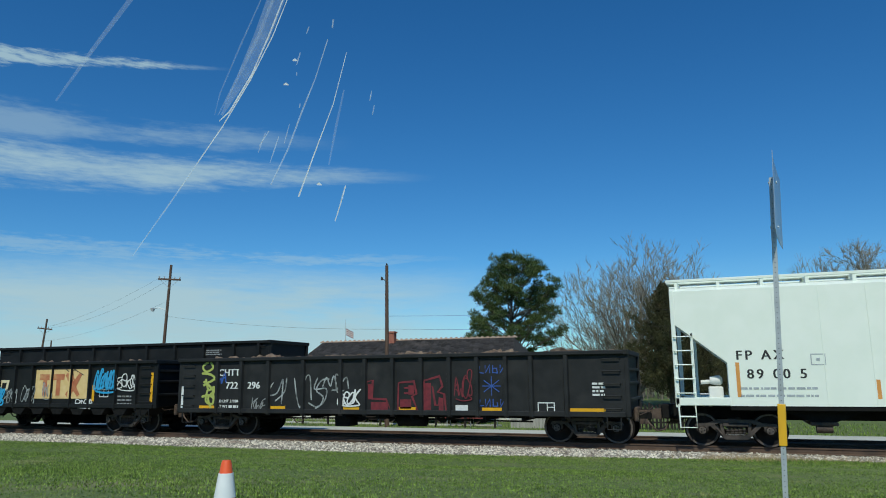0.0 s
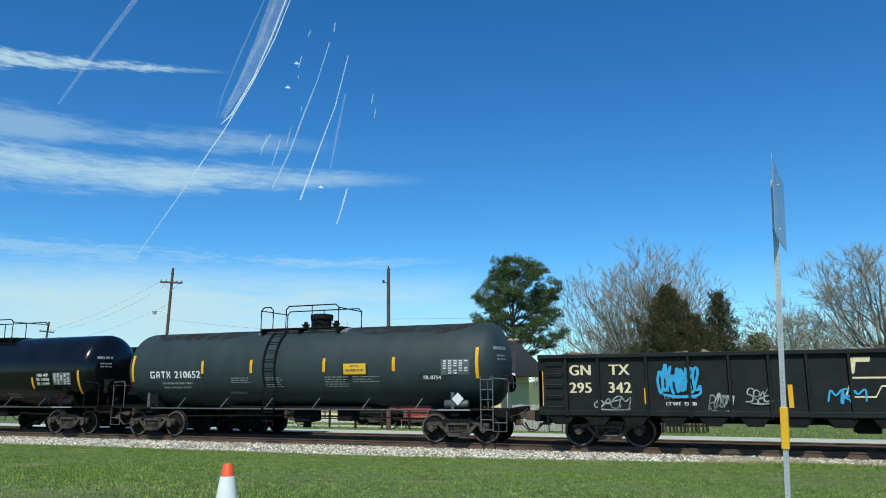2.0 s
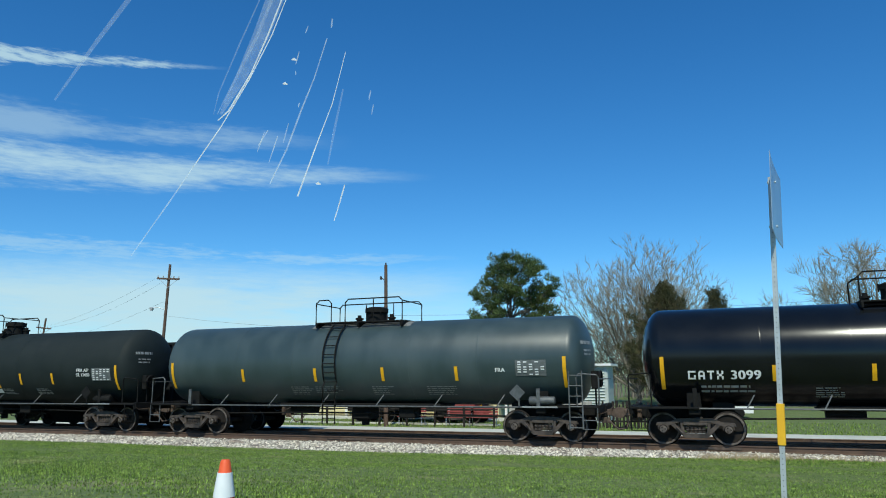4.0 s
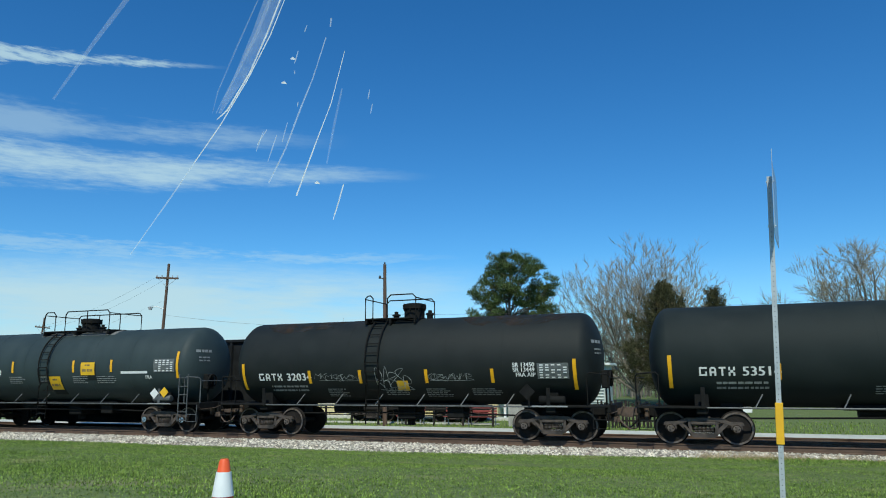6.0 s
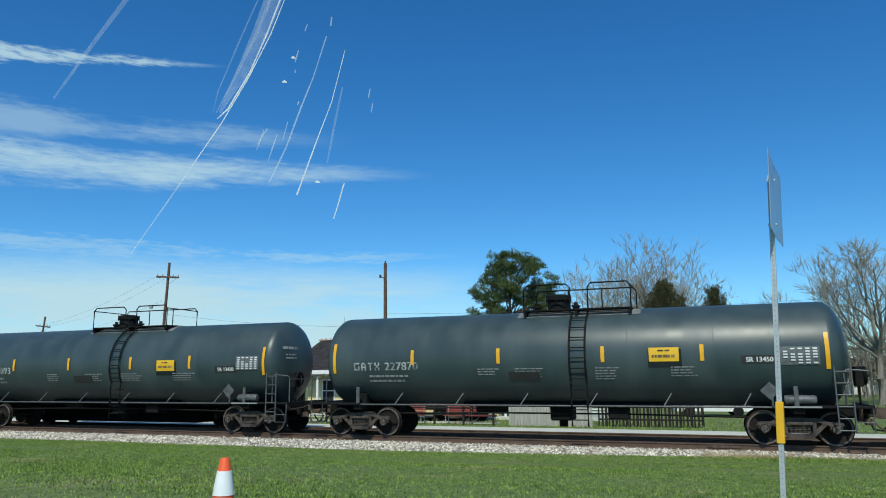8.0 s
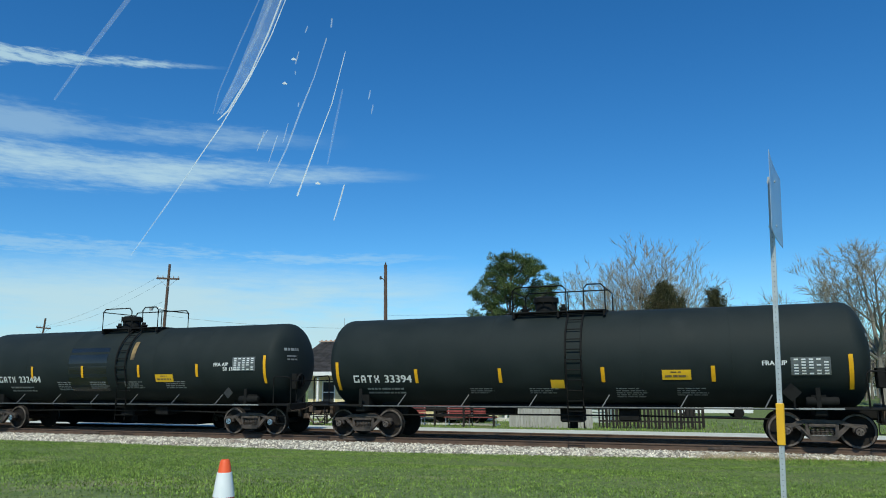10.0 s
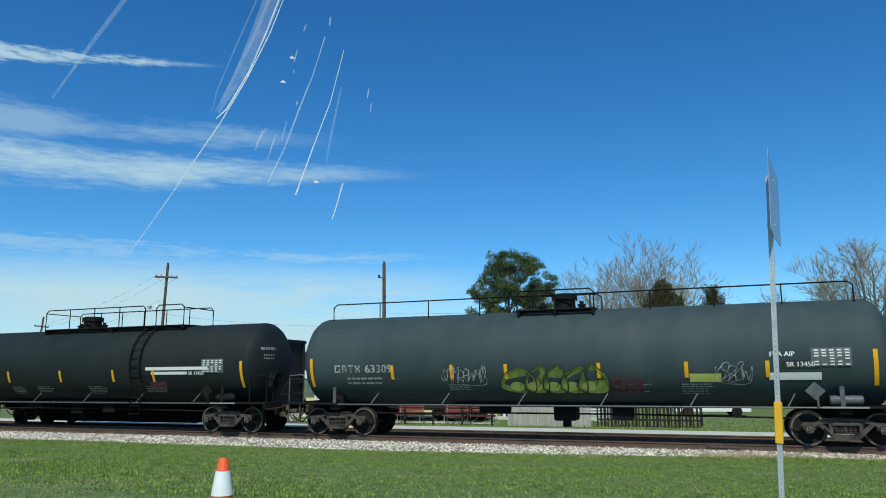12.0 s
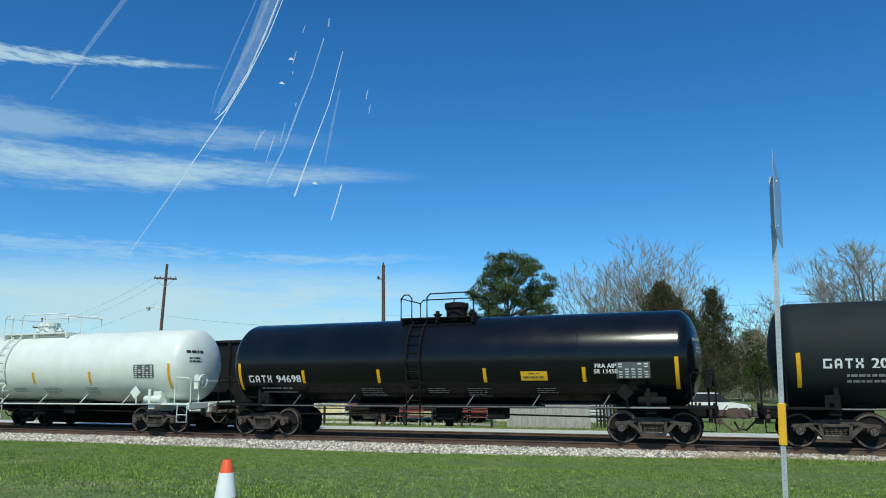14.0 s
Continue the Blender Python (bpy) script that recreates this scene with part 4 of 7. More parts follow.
    for mat, x, z in hazard:
        d = 0.2
        dia = ([Vector((-d, 0, 0)), Vector((0, -d, 0)), Vector((d, 0, 0)), Vector((0, d, 0))], [(0, 1, 2, 3)])
        sh = Shape().add([(x + v.x, -1.42, z + v.y) for v in dia[0]] + [(x + v.x, -1.40, z + v.y) for v in dia[0]], [(0, 1, 2, 3), (7, 6, 5, 4), (0, 4, 5, 1), (1, 5, 6, 2), (2, 6, 7, 3), (3, 7, 4, 0)])
        part("diamond_placard", sh, mat, car)
    running_gear(car, (-h + 0.8, h - 0.8), blue, (-h - 1.0, h + 1.0))
    return car


def mark_block(k):
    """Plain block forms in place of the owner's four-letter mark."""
    w, t, h = 0.185, 0.052, 0.26
    bars = [[(0, h / 2, t, h), (w / 2, t / 2, w, t), (w / 2, h - t / 2, w, t), (w - t / 2, h * 0.3, t, h * 0.4)],
            [(0.03, h / 2 - 0.02, t, h - 0.04), (w - 0.03, h / 2 - 0.02, t, h - 0.04), (w / 2, h * 0.4, w, t), (w / 2, h - t / 2, w * 0.6, t)],
            [(w / 2, h / 2, t, h), (w / 2, h - t / 2, w, t)],
            [(0.03, h * 0.2, t, h * 0.4), (w - 0.03, h * 0.2, t, h * 0.4), (w / 2, h * 0.5, t * 1.6, h * 0.3), (0.03, h * 0.8, t, h * 0.4), (w - 0.03, h * 0.8, t, h * 0.4)]][k]
    return joined(*[plate(ww, hh, x, y) for x, y, ww, hh in bars])


def build_gondola(car, x0, x1, z0, z1, posts, paint=None, load=None, ladder_rows=5, drop=False, heap=0.1, slim=1.0):
    """An open steel gondola: floor, sides with posts and top chord, ends, underframe and load."""
    paint = paint or GON_BLACK
    w = 1.50
    for q in (-1, 1):
        part("side_wall", Shape().box(x0, x1, min(q * w, q * (w - 0.05)), max(q * w, q * (w - 0.05)), z0 + 0.1, z1 - 0.06), paint, car)
        part("top_chord", Shape().slab(x0 - 0.02, x1 + 0.02, min(q * (w - 0.08), q * (w + 0.12)), max(q * (w - 0.08), q * (w + 0.12)), z1 - 0.13, z1, 0.025), paint, car)
        part("side_sill", Shape().slab(x0, x1, min(q * (w - 0.06), q * (w + 0.07)), max(q * (w - 0.06), q * (w + 0.07)), z0, z0 + 0.16, 0.02), paint, car)
    for q in (-1, 1):
        for p in posts:
            sh = Shape()
            y0, y1 = sorted((q * (w - 0.01), q * (w + 0.12)))
            if q < 0:
                sh.add([(p - 0.09 * slim, -w + 0.01, z0 - 0.06), (p + 0.09 * slim, -w + 0.01, z0 - 0.06), (p + 0.05 * slim, -w - 0.09, z0), (p - 0.05 * slim, -w - 0.09, z0),
                        (p - 0.09 * slim, -w + 0.01, z1 - 0.12), (p + 0.09 * slim, -w + 0.01, z1 - 0.12), (p + 0.055 * slim, -w - 0.115, z1 - 0.12), (p - 0.055 * slim, -w - 0.115, z1 - 0.12)],
                       [(0, 1, 2, 3), (4, 7, 6, 5), (0, 3, 7, 4), (3, 2, 6, 7), (2, 1, 5, 6), (0, 4, 5, 1)])
            else:
                sh.slab(p - 0.07, p + 0.07, y0, y1, z0, z1 - 0.12, 0.02)
            part("side_post", sh, paint, car)
    for x, q in ((x0, -1), (x1, 1)):
        part("end_wall", Shape().box(min(x, x + q * 0.05), max(x, x + q * 0.05), -w, w, z0 + 0.05, z1 - 0.02), paint, car)
        part("end_cap", Shape().slab(min(x - q * 0.05, x + q * 0.14), max(x - q * 0.05, x + q * 0.14), -w - 0.1, w + 0.1, z1 - 0.14, z1 + 0.01, 0.02), paint, car)
        for zz in (z0 + 0.5, z0 + 1.0, z0 + 1.4):
            part("end_rib", Shape().slab(min(x, x + q * 0.13), max(x, x + q * 0.13), -w + 0.05, w - 0.05, zz - 0.05, zz + 0.05, 0.02), paint, car)
        for y in (-w + 0.06, w - 0.06):
            part("corner_post", Shape().slab(min(x, x + q * 0.14), max(x, x + q * 0.14), y - 0.07, y + 0.07, z0, z1 - 0.1, 0.02), paint, car)
    fl = Shape()
    fl.box(x0, x1, -w + 0.05, w - 0.05, z0 + 0.08, z0 + 0.2)
    fl.slab(x0 - 0.6, x1 + 0.6, -0.3, 0.3, 0.68, z0 + 0.1, 0.03)
    n = max(3, len(posts))
    for k in range(n):
        x = x0 + (x1 - x0) * (k + 0.5) / n
        if drop:
            fl.prism([(x - 0.42, z0 + 0.03), (x + 0.42, z0 + 0.03), (x + 0.2, z0 - 0.26), (x - 0.2, z0 - 0.26)], -w - 0.02, w + 0.02)
        else:
            fl.slab(x - 0.06, x + 0.06, -w + 0.05, w - 0.05, z0 - 0.14, z0 + 0.1, 0.02)
    mid = (x0 + x1) / 2
    fl.lathe([(-0.5, 0.0), (-0.5, 0.2), (0.5, 0.2), (0.5, 0.0)], 14, at=(mid + 1, -0.8, z0 - 0.2))
    fl.slab(mid - 1.8, mid - 1.2, -1.1, -0.5, z0 - 0.42, z0, 0.03)
    fl.pipe([(x0 + 3, -0.7, z0 - 0.2), (mid, -0.75, z0 - 0.15), (x1 - 3, -0.7, z0 - 0.2)], 0.03, 6)
    part("floor_frame", fl, UNDER, car)
    for x, q in ((x0, 1), (x1, -1)):
        for k in range(ladder_rows):
            zz = z0 + 0.25 + (z1 - z0 - 0.5) * k / (ladder_rows - 1)
            a, b = x + q * 0.12, x + q * 0.62
            part("grab_iron", Shape().pipe([(a, -w - 0.01, zz), (a, -w - 0.09, zz), (b, -w - 0.09, zz), (b, -w - 0.01, zz)], 0.02, 6), paint, car)
        ld = Shape()
        ld.pipe([(x + q * 0.15, -w - 0.04, z0), (x + q * 0.15, -w - 0.04, 0.45), (x + q * 0.55, -w - 0.04, 0.45), (x + q * 0.55, -w - 0.04, z0)], 0.022, 6)
        part("step", ld, paint, car)
    if load:
        rng = random.Random(load)
        sh = Shape()
        for k in range(260):
            x, y = rng.uniform(x0 + 0.5, x1 - 0.5), rng.uniform(-1.0, 1.0)
            a, b, c = rng.uniform(0.08, 0.32), rng.uniform(0.06, 0.26), rng.uniform(0.03, 0.16)
            top = z1 - 0.22 + 0.16 * noise.noise((x * 0.6, y, load)) + heap
            sh.slab(-a, a, -b, b, -c, c, 0.03, pose(x, y, top, rng.uniform(-30, 30), rng.uniform(-25, 25), rng.uniform(0, 180)))
        sh.box(x0 + 0.05, x1 - 0.05, -1.42, 1.42, z1 - 0.7, z1 - 0.3)
        ob = part("scrap_load", sh, SCRAP, car, "heap of rusty scrap pieces")


def tag_on(car, name, piece, mat, x, z, label="", lift=0.006, y=-1.50):
    return part(name, on_side(piece, x, z, y, lift), mat, car, label)


# long gondola with white and red graffiti
gon1 = thing("gondola_car", "black steel gondola car with white and red graffiti, loaded with scrap", "gondola car", group="cars of the freight train")
GON1 = -11.2
CARS.append((gon1, GON1))
p1 = [q - GON1 for q in (-17.7, -16.66, -15.51, -14.08, -12.61, -11.69, -10.67, -9.64, -8.66, -7.72, -6.78, -5.97, -4.88)]
build_gondola(gon1, -8.15, 8.05, 0.80, 2.76, p1, GON_DUSTY, load=3, heap=0.10)
running_gear(gon1, (-6.55, 6.8), False, (-8.5, 8.4))
rng = random.Random(11)
tag_on(gon1, "car_mark", fat(*letters("CHTT", 0.25, 1.05), 0.014), LETTER, -17.22 - GON1, 2.12)
tag_on(gon1, "car_number", fat(*letters("722", 0.25, 1.05), 0.014), LETTER, -17.08 - GON1, 1.66)
tag_on(gon1, "car_number", fat(*letters("296", 0.25, 1.05), 0.014), LETTER, -16.14 - GON1, 1.66)
tag_on(gon1, "lettering", fat(*letters("LD LMT 219800", 0.105, 1.0), 0.005), LETTER, -17.2 - GON1, 1.17)
tag_on(gon1, "lettering", fat(*letters("LT WT", 0.105, 1.0), 0.005), LETTER, -17.45 - GON1, 0.98)
tag_on(gon1, "small_print", block_rows(rng, 1, 0.42, 0.18, 0.09, 0.0), LETTER, -16.98 - GON1, 0.98)
for x, wd in ((-18.07, 0.85), (-15.1, 0.6), (-12.21, 0.6), (-10.14, 0.6), (-7.25, 0.65), (-4.32, 1.15)):
    tag_on(gon1, "yellow_strip", plate(wd, 0.11), YELLOW, x - GON1, 1.0, "yellow reflective strip")
tag_on(gon1, "small_print", block_rows(rng, 1, 1.9, 0.1, 0.04), LETTER_DIM, -18.0 - GON1, 0.9)
tag_on(gon1, "small_print", block_rows(rng, 4, 0.42, 0.11, 0.06), LETTER, -3.9 - GON1, 1.75)
tag_on(gon1, "small_print", block_rows(rng, 1, 2.2, 0.1, 0.04), LETTER_DIM, -4.2 - GON1, 0.86)
tag_on(gon1, "placard", joined(plate(0.5, 0.03, 0, 0.15), plate(0.5, 0.03, 0, -0.15), plate(0.03, 0.33, -0.25), plate(0.03, 0.33, 0.25), plate(0.025, 0.28, 0.03), plate(0.22, 0.025, 0.14, 0.02)), LETTER, -5.52 - GON1, 1.06)
tag_on(gon1, "placard", plate(0.42, 0.2), LETTER, -8.25 - GON1, 1.03, "small white stencil panel")
tag_on(gon1, "end_stripe", plate(0.10, 0.9), LETTER, -8.08, 1.3, "worn white stripe at the car's end")
lime = [[(0.0, 0.9), (-0.25, 0.75), (-0.1, 0.55), (0.2, 0.7), (0.05, 0.95)], [(-0.3, 0.5), (0.1, 0.45), (0.3, 0.3), (0.0, 0.15), (-0.2, 0.05)], [(-0.1, 0.3), (0.05, -0.1), (0.3, 0.0), (0.25, -0.35)], [(0.0, -0.1), (-0.05, -0.5), (0.25, -0.6), (0.3, -0.3)], [(-0.2, 0.2), (0.0, 0.1), (0.25, -0.15), (0.05, -0.4), (0.2, -0.75)], [(-0.25, -0.35), (0.1, -0.3), (0.35, -0.45)]]
tag_on(gon1, "graffiti", joined(*[stroke([(p.x, p.y) for p in curve(c)], 0.085) for c in lime]), SPRAY_LIME, -18.15 - GON1, 1.72, "lime green spray-painted tag")
tag_on(gon1, "graffiti", scrawl(rng, 0.3, 0.35, 2, 0.05), SPRAY_BLUE, -17.5 - GON1, 2.05, "blue spray-painted scrawl")
whites = [[(-2.0, 0.35), (-2.3, -0.1), (-1.8, -0.05), (-1.5, 0.45), (-1.55, -0.45)], [(-1.9, -0.35), (-1.4, 0.0), (-1.3, 0.5)], [(-0.9, 0.5), (-0.75, -0.2), (-0.55, -0.55), (-0.35, 0.4), (-0.1, 0.55), (0.0, -0.3)], [(-0.15, -0.4), (0.35, -0.55), (0.6, -0.2), (0.25, 0.05), (0.5, 0.4), (0.9, 0.45)], [(0.3, 0.5), (0.15, 0.1), (0.75, 0.1), (0.65, -0.35), (0.2, -0.6)], [(0.55, 0.15), (0.75, 0.5), (0.95, 0.2), (1.1, 0.55), (1.25, 0.25)], [(1.0, 0.05), (1.3, 0.1), (1.45, 0.45), (1.2, 0.6), (1.3, 0.0), (1.65, 0.05)], [(1.5, 0.3), (1.75, 0.5), (1.85, 0.1)]]
tag_on(gon1, "graffiti", joined(*[stroke([(p.x, p.y) for p in curve(c)], 0.05) for c in [[(0.78 * u, w * 0.95) for u, w in q] for q in whites]]), SPRAY_WHITE, -13.75 - GON1, 1.55, "big white spray-painted letters")
tag_on(gon1, "graffiti", scrawl(rng, 0.8, 0.4, 4, 0.05), LETTER, -12.3 - GON1, 1.35, "small white spray-painted tag")
tag_on(gon1, "graffiti", scrawl(rng, 0.6, 0.4, 3, 0.03), LETTER_DIM, -15.9 - GON1, 1.1, "small grey spray-painted tag")
reds = [[(-0.42, 0.45), (-0.2, 0.5), (-0.22, -0.1), (0.3, -0.12), (0.48, -0.5), (-0.52, -0.5), (-0.42, 0.45)],
        [(-0.3, 0.42), (0.25, 0.46), (0.34, 0.05), (0.18, -0.02), (0.38, -0.48), (-0.32, -0.48), (-0.3, 0.42)], [(-0.1, 0.25), (0.1, 0.25), (0.12, 0.08), (-0.1, 0.08)],
        [(-0.34, 0.48), (0.2, 0.62), (0.3, 0.3), (0.14, 0.12), (0.36, 0.05), (0.42, -0.52), (-0.32, -0.55), (-0.34, 0.48)], [(-0.05, 0.3), (0.05, -0.3), (0.18, -0.3), (0.2, -0.05)]]
for ring, x in zip(reds, (-11.2, -10.15, -10.15, -9.2, -9.2)):
    tag_on(gon1, "graffiti", stroke(ring, 0.085), SPRAY_RED, x - GON1, 1.42, "red outlined spray-painted letter", 0.012)
for x, wd, hh, z in ((-11.15, 0.62, 0.26, 1.08), (-11.5, 0.16, 0.5, 1.55), (-10.2, 0.4, 0.3, 1.15), (-10.0, 0.2, 0.3, 1.6), (-9.4, 0.2, 0.85, 1.4), (-8.95, 0.16, 0.4, 1.15)):
    tag_on(gon1, "graffiti", plate(wd, hh), SPRAY_RED, x - GON1, z, "red spray-painted fill", 0.006)
tag_on(gon1, "graffiti", scrawl(rng, 0.6, 0.7, 4, 0.035), SPRAY_RED, -8.2 - GON1, 1.75, "faint red scrawl")
blues = [[(-0.38, 0.62), (-0.42, 0.42), (-0.25, 0.4)], [(-0.2, 0.65), (-0.2, 0.4), (-0.05, 0.65), (-0.05, 0.4)], [(0.05, 0.65), (0.05, 0.42), (0.2, 0.4), (0.18, 0.55), (0.05, 0.55)], [(0.3, 0.65), (0.28, 0.4), (0.45, 0.65), (0.45, 0.4)], [(0, 0.3), (0, -0.3)], [(-0.25, 0.18), (0.25, -0.18)], [(0.25, 0.18), (-0.25, -0.18)], [(-0.3, 0), (0.3, 0)], [(-0.38, -0.4), (-0.42, -0.62), (-0.25, -0.6)], [(-0.2, -0.4), (-0.2, -0.65), (-0.05, -0.4), (-0.05, -0.65)], [(0.05, -0.4), (0.05, -0.62), (0.2, -0.62), (0.18, -0.5)], [(0.3, -0.4), (0.28, -0.65), (0.45, -0.4), (0.45, -0.65)]]
tag_on(gon1, "graffiti", joined(*[stroke(c, 0.05) for c in blues]), SPRAY_BLUE, -7.25 - GON1, 1.72, "blue spray-painted tag with a star")

# long gondola with the cream panel
gon2 = thing("gondola_car", "black steel gondola car with a cream panel, heaped with scrap", "gondola car", group="cars of the freight train")
GON2 = -30.85
CARS.append((gon2, GON2))
p2 = [q - GON2 for q in (-40.32, -39.36, -37.97, -36.8, -35.72, -34.7, -33.75, -32.73, -31.78, -30.82, -29.8, -28.81, -27.91, -26.95, -25.87, -24.84, -23.85, -22.5, -21.46)]
build_gondola(gon2, -10.2, 10.2, 0.93, 2.74, p2, load=8, drop=True, heap=0.08, slim=0.6)
running_gear(gon2, (-8.35, 8.6), False, (-10.5, 10.5))
cp = -26.79 - GON2
tag_on(gon2, "cream_panel", plate(2.85, 1.15), CREAM, cp + 1.42, 1.86, "weathered cream painted panel", 0.005)
for q in p2:
    if cp < q < cp + 2.85:
        tag_on(gon2, "cream_panel", plate(0.075, 1.15), CREAM, q, 1.86, "cream paint carried over a post", 0.004, -1.612)
tt = [plate(0.62, 0.24, -0.85, 0.26), plate(0.22, 0.75, -0.85, -0.1), plate(0.62, 0.24, -0.12, 0.26), plate(0.22, 0.75, -0.12, -0.1), stroke([(0.3, 0.38), (0.65, -0.05), (1.0, -0.48)], 0.26), stroke([(1.05, 0.38), (0.75, -0.05), (0.35, -0.48)], 0.26), stroke([(0.55, 0.38), (0.85, -0.02), (0.55, -0.45)], 0.1)]
tag_on(gon2, "faded_mark", joined(*tt), RED_FADED, cp + 1.38, 1.88, "faded red block shapes on the panel", 0.010)
tag_on(gon2, "graffiti", joined(stroke([(0.2, 0.5), (0.5, 0.35), (0.8, 0.42), (1.3, 0.2)], 0.04), stroke([(0.7, 0.4), (0.75, 0.1), (0.6, -0.3)], 0.03)), LETTER_BLACK, cp + 1.3, 2.0, "thin black scrawl", 0.014)
shapes = [plate(w_, h_, x, z) for x, z, w_, h_ in ((-0.14, 0.2, 0.14, 0.42), (0.04, 0.36, 0.42, 0.13), (1.05, 0.36, 0.5, 0.11), (1.24, 0.17, 0.13, 0.48), (1.02, 0.0, 0.5, 0.10), (0.86, 0.09, 0.13, 0.22), (1.02, 0.2, 0.4, 0.09), (1.72, 0.14, 0.14, 0.36), (1.72, 0.42, 0.14, 0.11), (2.06, 0.22, 0.14, 0.58),
                                                     (1.88, -0.12, 0.48, 0.11), (1.70, -0.28, 0.13, 0.3), (2.06, -0.36, 0.13, 0.5), (1.88, -0.4, 0.48, 0.10), (2.96, -0.12, 0.48, 0.11), (2.78, -0.28, 0.13, 0.34), (3.14, -0.28, 0.13, 0.34), (2.96, -0.46, 0.48, 0.10), (4.03, -0.12, 0.5, 0.11), (3.84, -0.3, 0.13, 0.38), (4.22, -0.3, 0.13, 0.38))]
shapes.append(stroke([(-0.2, -0.62), (0.5, -0.62), (0.6, -0.34), (1.3, -0.34), (1.34, -0.12), (-0.12, -0.12), (-0.2, -0.62), (0.0, -0.62)], 0.05))
for a, b in ((0, 2), (2, 7), (7, 9), (9, 10), (10, 14), (14, 18), (18, 21), (21, 22)):
    leaning = [([Vector((v.x + 0.2 * v.y, v.y, 0)) for v in p], q) for p, q in shapes[a:b]]
    tag_on(gon2, "block_letter", joined(*leaning), CREAM_LETTER, -32.55 - GON2, 2.10, "cream block letter shape")
tag_on(gon2, "car_mark", fat(*letters("GN", 0.32, 1.05), 0.014), CREAM_LETTER, -39.9 - GON2, 2.12)
tag_on(gon2, "car_mark", fat(*letters("TX", 0.32, 1.05), 0.014), CREAM_LETTER, -38.75 - GON2, 2.12)
tag_on(gon2, "car_number", fat(*letters("295", 0.32, 1.05), 0.014), CREAM_LETTER, -39.9 - GON2, 1.6)
tag_on(gon2, "car_number", fat(*letters("342", 0.32, 1.05), 0.014), CREAM_LETTER, -38.75 - GON2, 1.6)
for x, hh in ((-41.1, 1.05), (-38.0, 0.45), (-34.2, 0.62), (-30.9, 0.62), (-29.0, 0.62), (-23.65, 0.62), (-20.75, 1.1)):
    tag_on(gon2, "yellow_strip", plate(0.12, hh), YELLOW, x - GON2, 1.5 if hh < 1 else 1.72, "yellow reflective strip", 0.01)
for x, wd, z in ((-37.1, 1.1, 1.95), (-29.0, 1.0, 1.45), (-23.05, 1.1, 1.98)):
    bits = scrawl(rng, wd, 0.66, 9, 0.07)
    tag_on(gon2, "graffiti", bits, SPRAY_CYAN, x - GON2, z, "cyan spray-painted tag", 0.012)
tag_on(gon2, "graffiti", scrawl(rng, 0.8, 0.3, 3, 0.05), SPRAY_CYAN, -32.85 - GON2, 1.5, "small cyan tag", 0.012)
for x, wd, hh, z in ((-39.0, 1.0, 0.28, 1.3), (-36.0, 0.6, 0.4, 1.35), (-35.0, 0.6, 0.3, 1.5), (-28.15, 0.7, 0.5, 1.4), (-27.15, 0.7, 0.6, 1.45), (-24.1, 0.9, 0.25, 1.1), (-22.0, 0.9, 0.5, 1.95), (-26.1, 0.5, 0.5, 1.6)):
    tag_on(gon2, "graffiti", scrawl(rng, wd, hh, 4, 0.035), LETTER if x in (-24.1, -22.0) else SPRAY_WHITE, x - GON2, z, "white spray-painted scrawl", 0.011)
tag_on(gon2, "lettering", fat(*letters("LD LMT 212400", 0.10, 1.0), 0.005), LETTER, -37.05 - GON2, 1.42)
tag_on(gon2, "lettering", fat(*letters("LT WT  73600", 0.10, 1.0), 0.005), LETTER, -37.05 - GON2, 1.24)
tag_on(gon2, "small_print", block_rows(rng, 3, 0.8, 0.14, 0.06), LETTER_DIM, -22.0 - GON2, 1.35)
tag_on(gon2, "placard", joined(plate(0.45, 0.03, 0, 0.14), plate(0.45, 0.03, 0, -0.14), plate(0.03, 0.3, -0.22), plate(0.03, 0.3, 0.22), plate(0.025, 0.28)), LETTER, -23.1 - GON2, 1.5)

# covered hopper at the head
hop = thing("hopper_car", "white covered hopper car with black numbers and orange strips", "hopper car", group="cars of the freight train")
HOP = 6.0
CARS.append((hop, HOP))
x0, x1 = -1.75 - HOP, 13.75 - HOP
body = Shape()
prof = [(x0 + 0.0, 4.42), (x1, 4.42), (x1, 3.5), (x1 - 1.45, 2.35), (x1 - 1.45, 1.15), (x0 + 1.45, 1.15), (x0 + 1.45, 2.35), (x0 + 0.05, 3.5)]
body.prism(prof, -1.52, 1.52)
rf = []
for x in (x0, x1):
    for k in range(7):
        a = math.pi * k / 6
        rf.append((x, -1.52 * math.cos(a), 4.42 + 0.2 * math.sin(a)))
body.add(rf, [(k, k + 1, 8 + k, 7 + k) for k in range(6)] + [tuple(range(7)), tuple(range(13, 6, -1))])
part("hopper_body", body, WHITE_CAR, hop)
rb = Shape()
for y in (-0.55, 0.55):
    rb.slab(x0 - 0.1, x1 + 0.1, y - 0.3, y + 0.3, 4.72, 4.77, 0.01)
for k in range(14):
    x = x0 + 0.2 + (x1 - x0 - 0.4) * k / 13
    rb.slab(x - 0.05, x + 0.05, -1.3, 1.3, 4.5, 4.74, 0.01)
rb.slab(x0 - 0.1, x1 + 0.1, -1.40, -1.32, 4.70, 4.78, 0.01)
for k in range(14):
    x = x0 + 0.2 + (x1 - x0 - 0.4) * k / 13
    rb.slab(x - 0.05, x + 0.05, -1.38, -1.34, 4.45, 4.72, 0.008)
part("roof_walkway", rb, WHITE_CAR, hop)
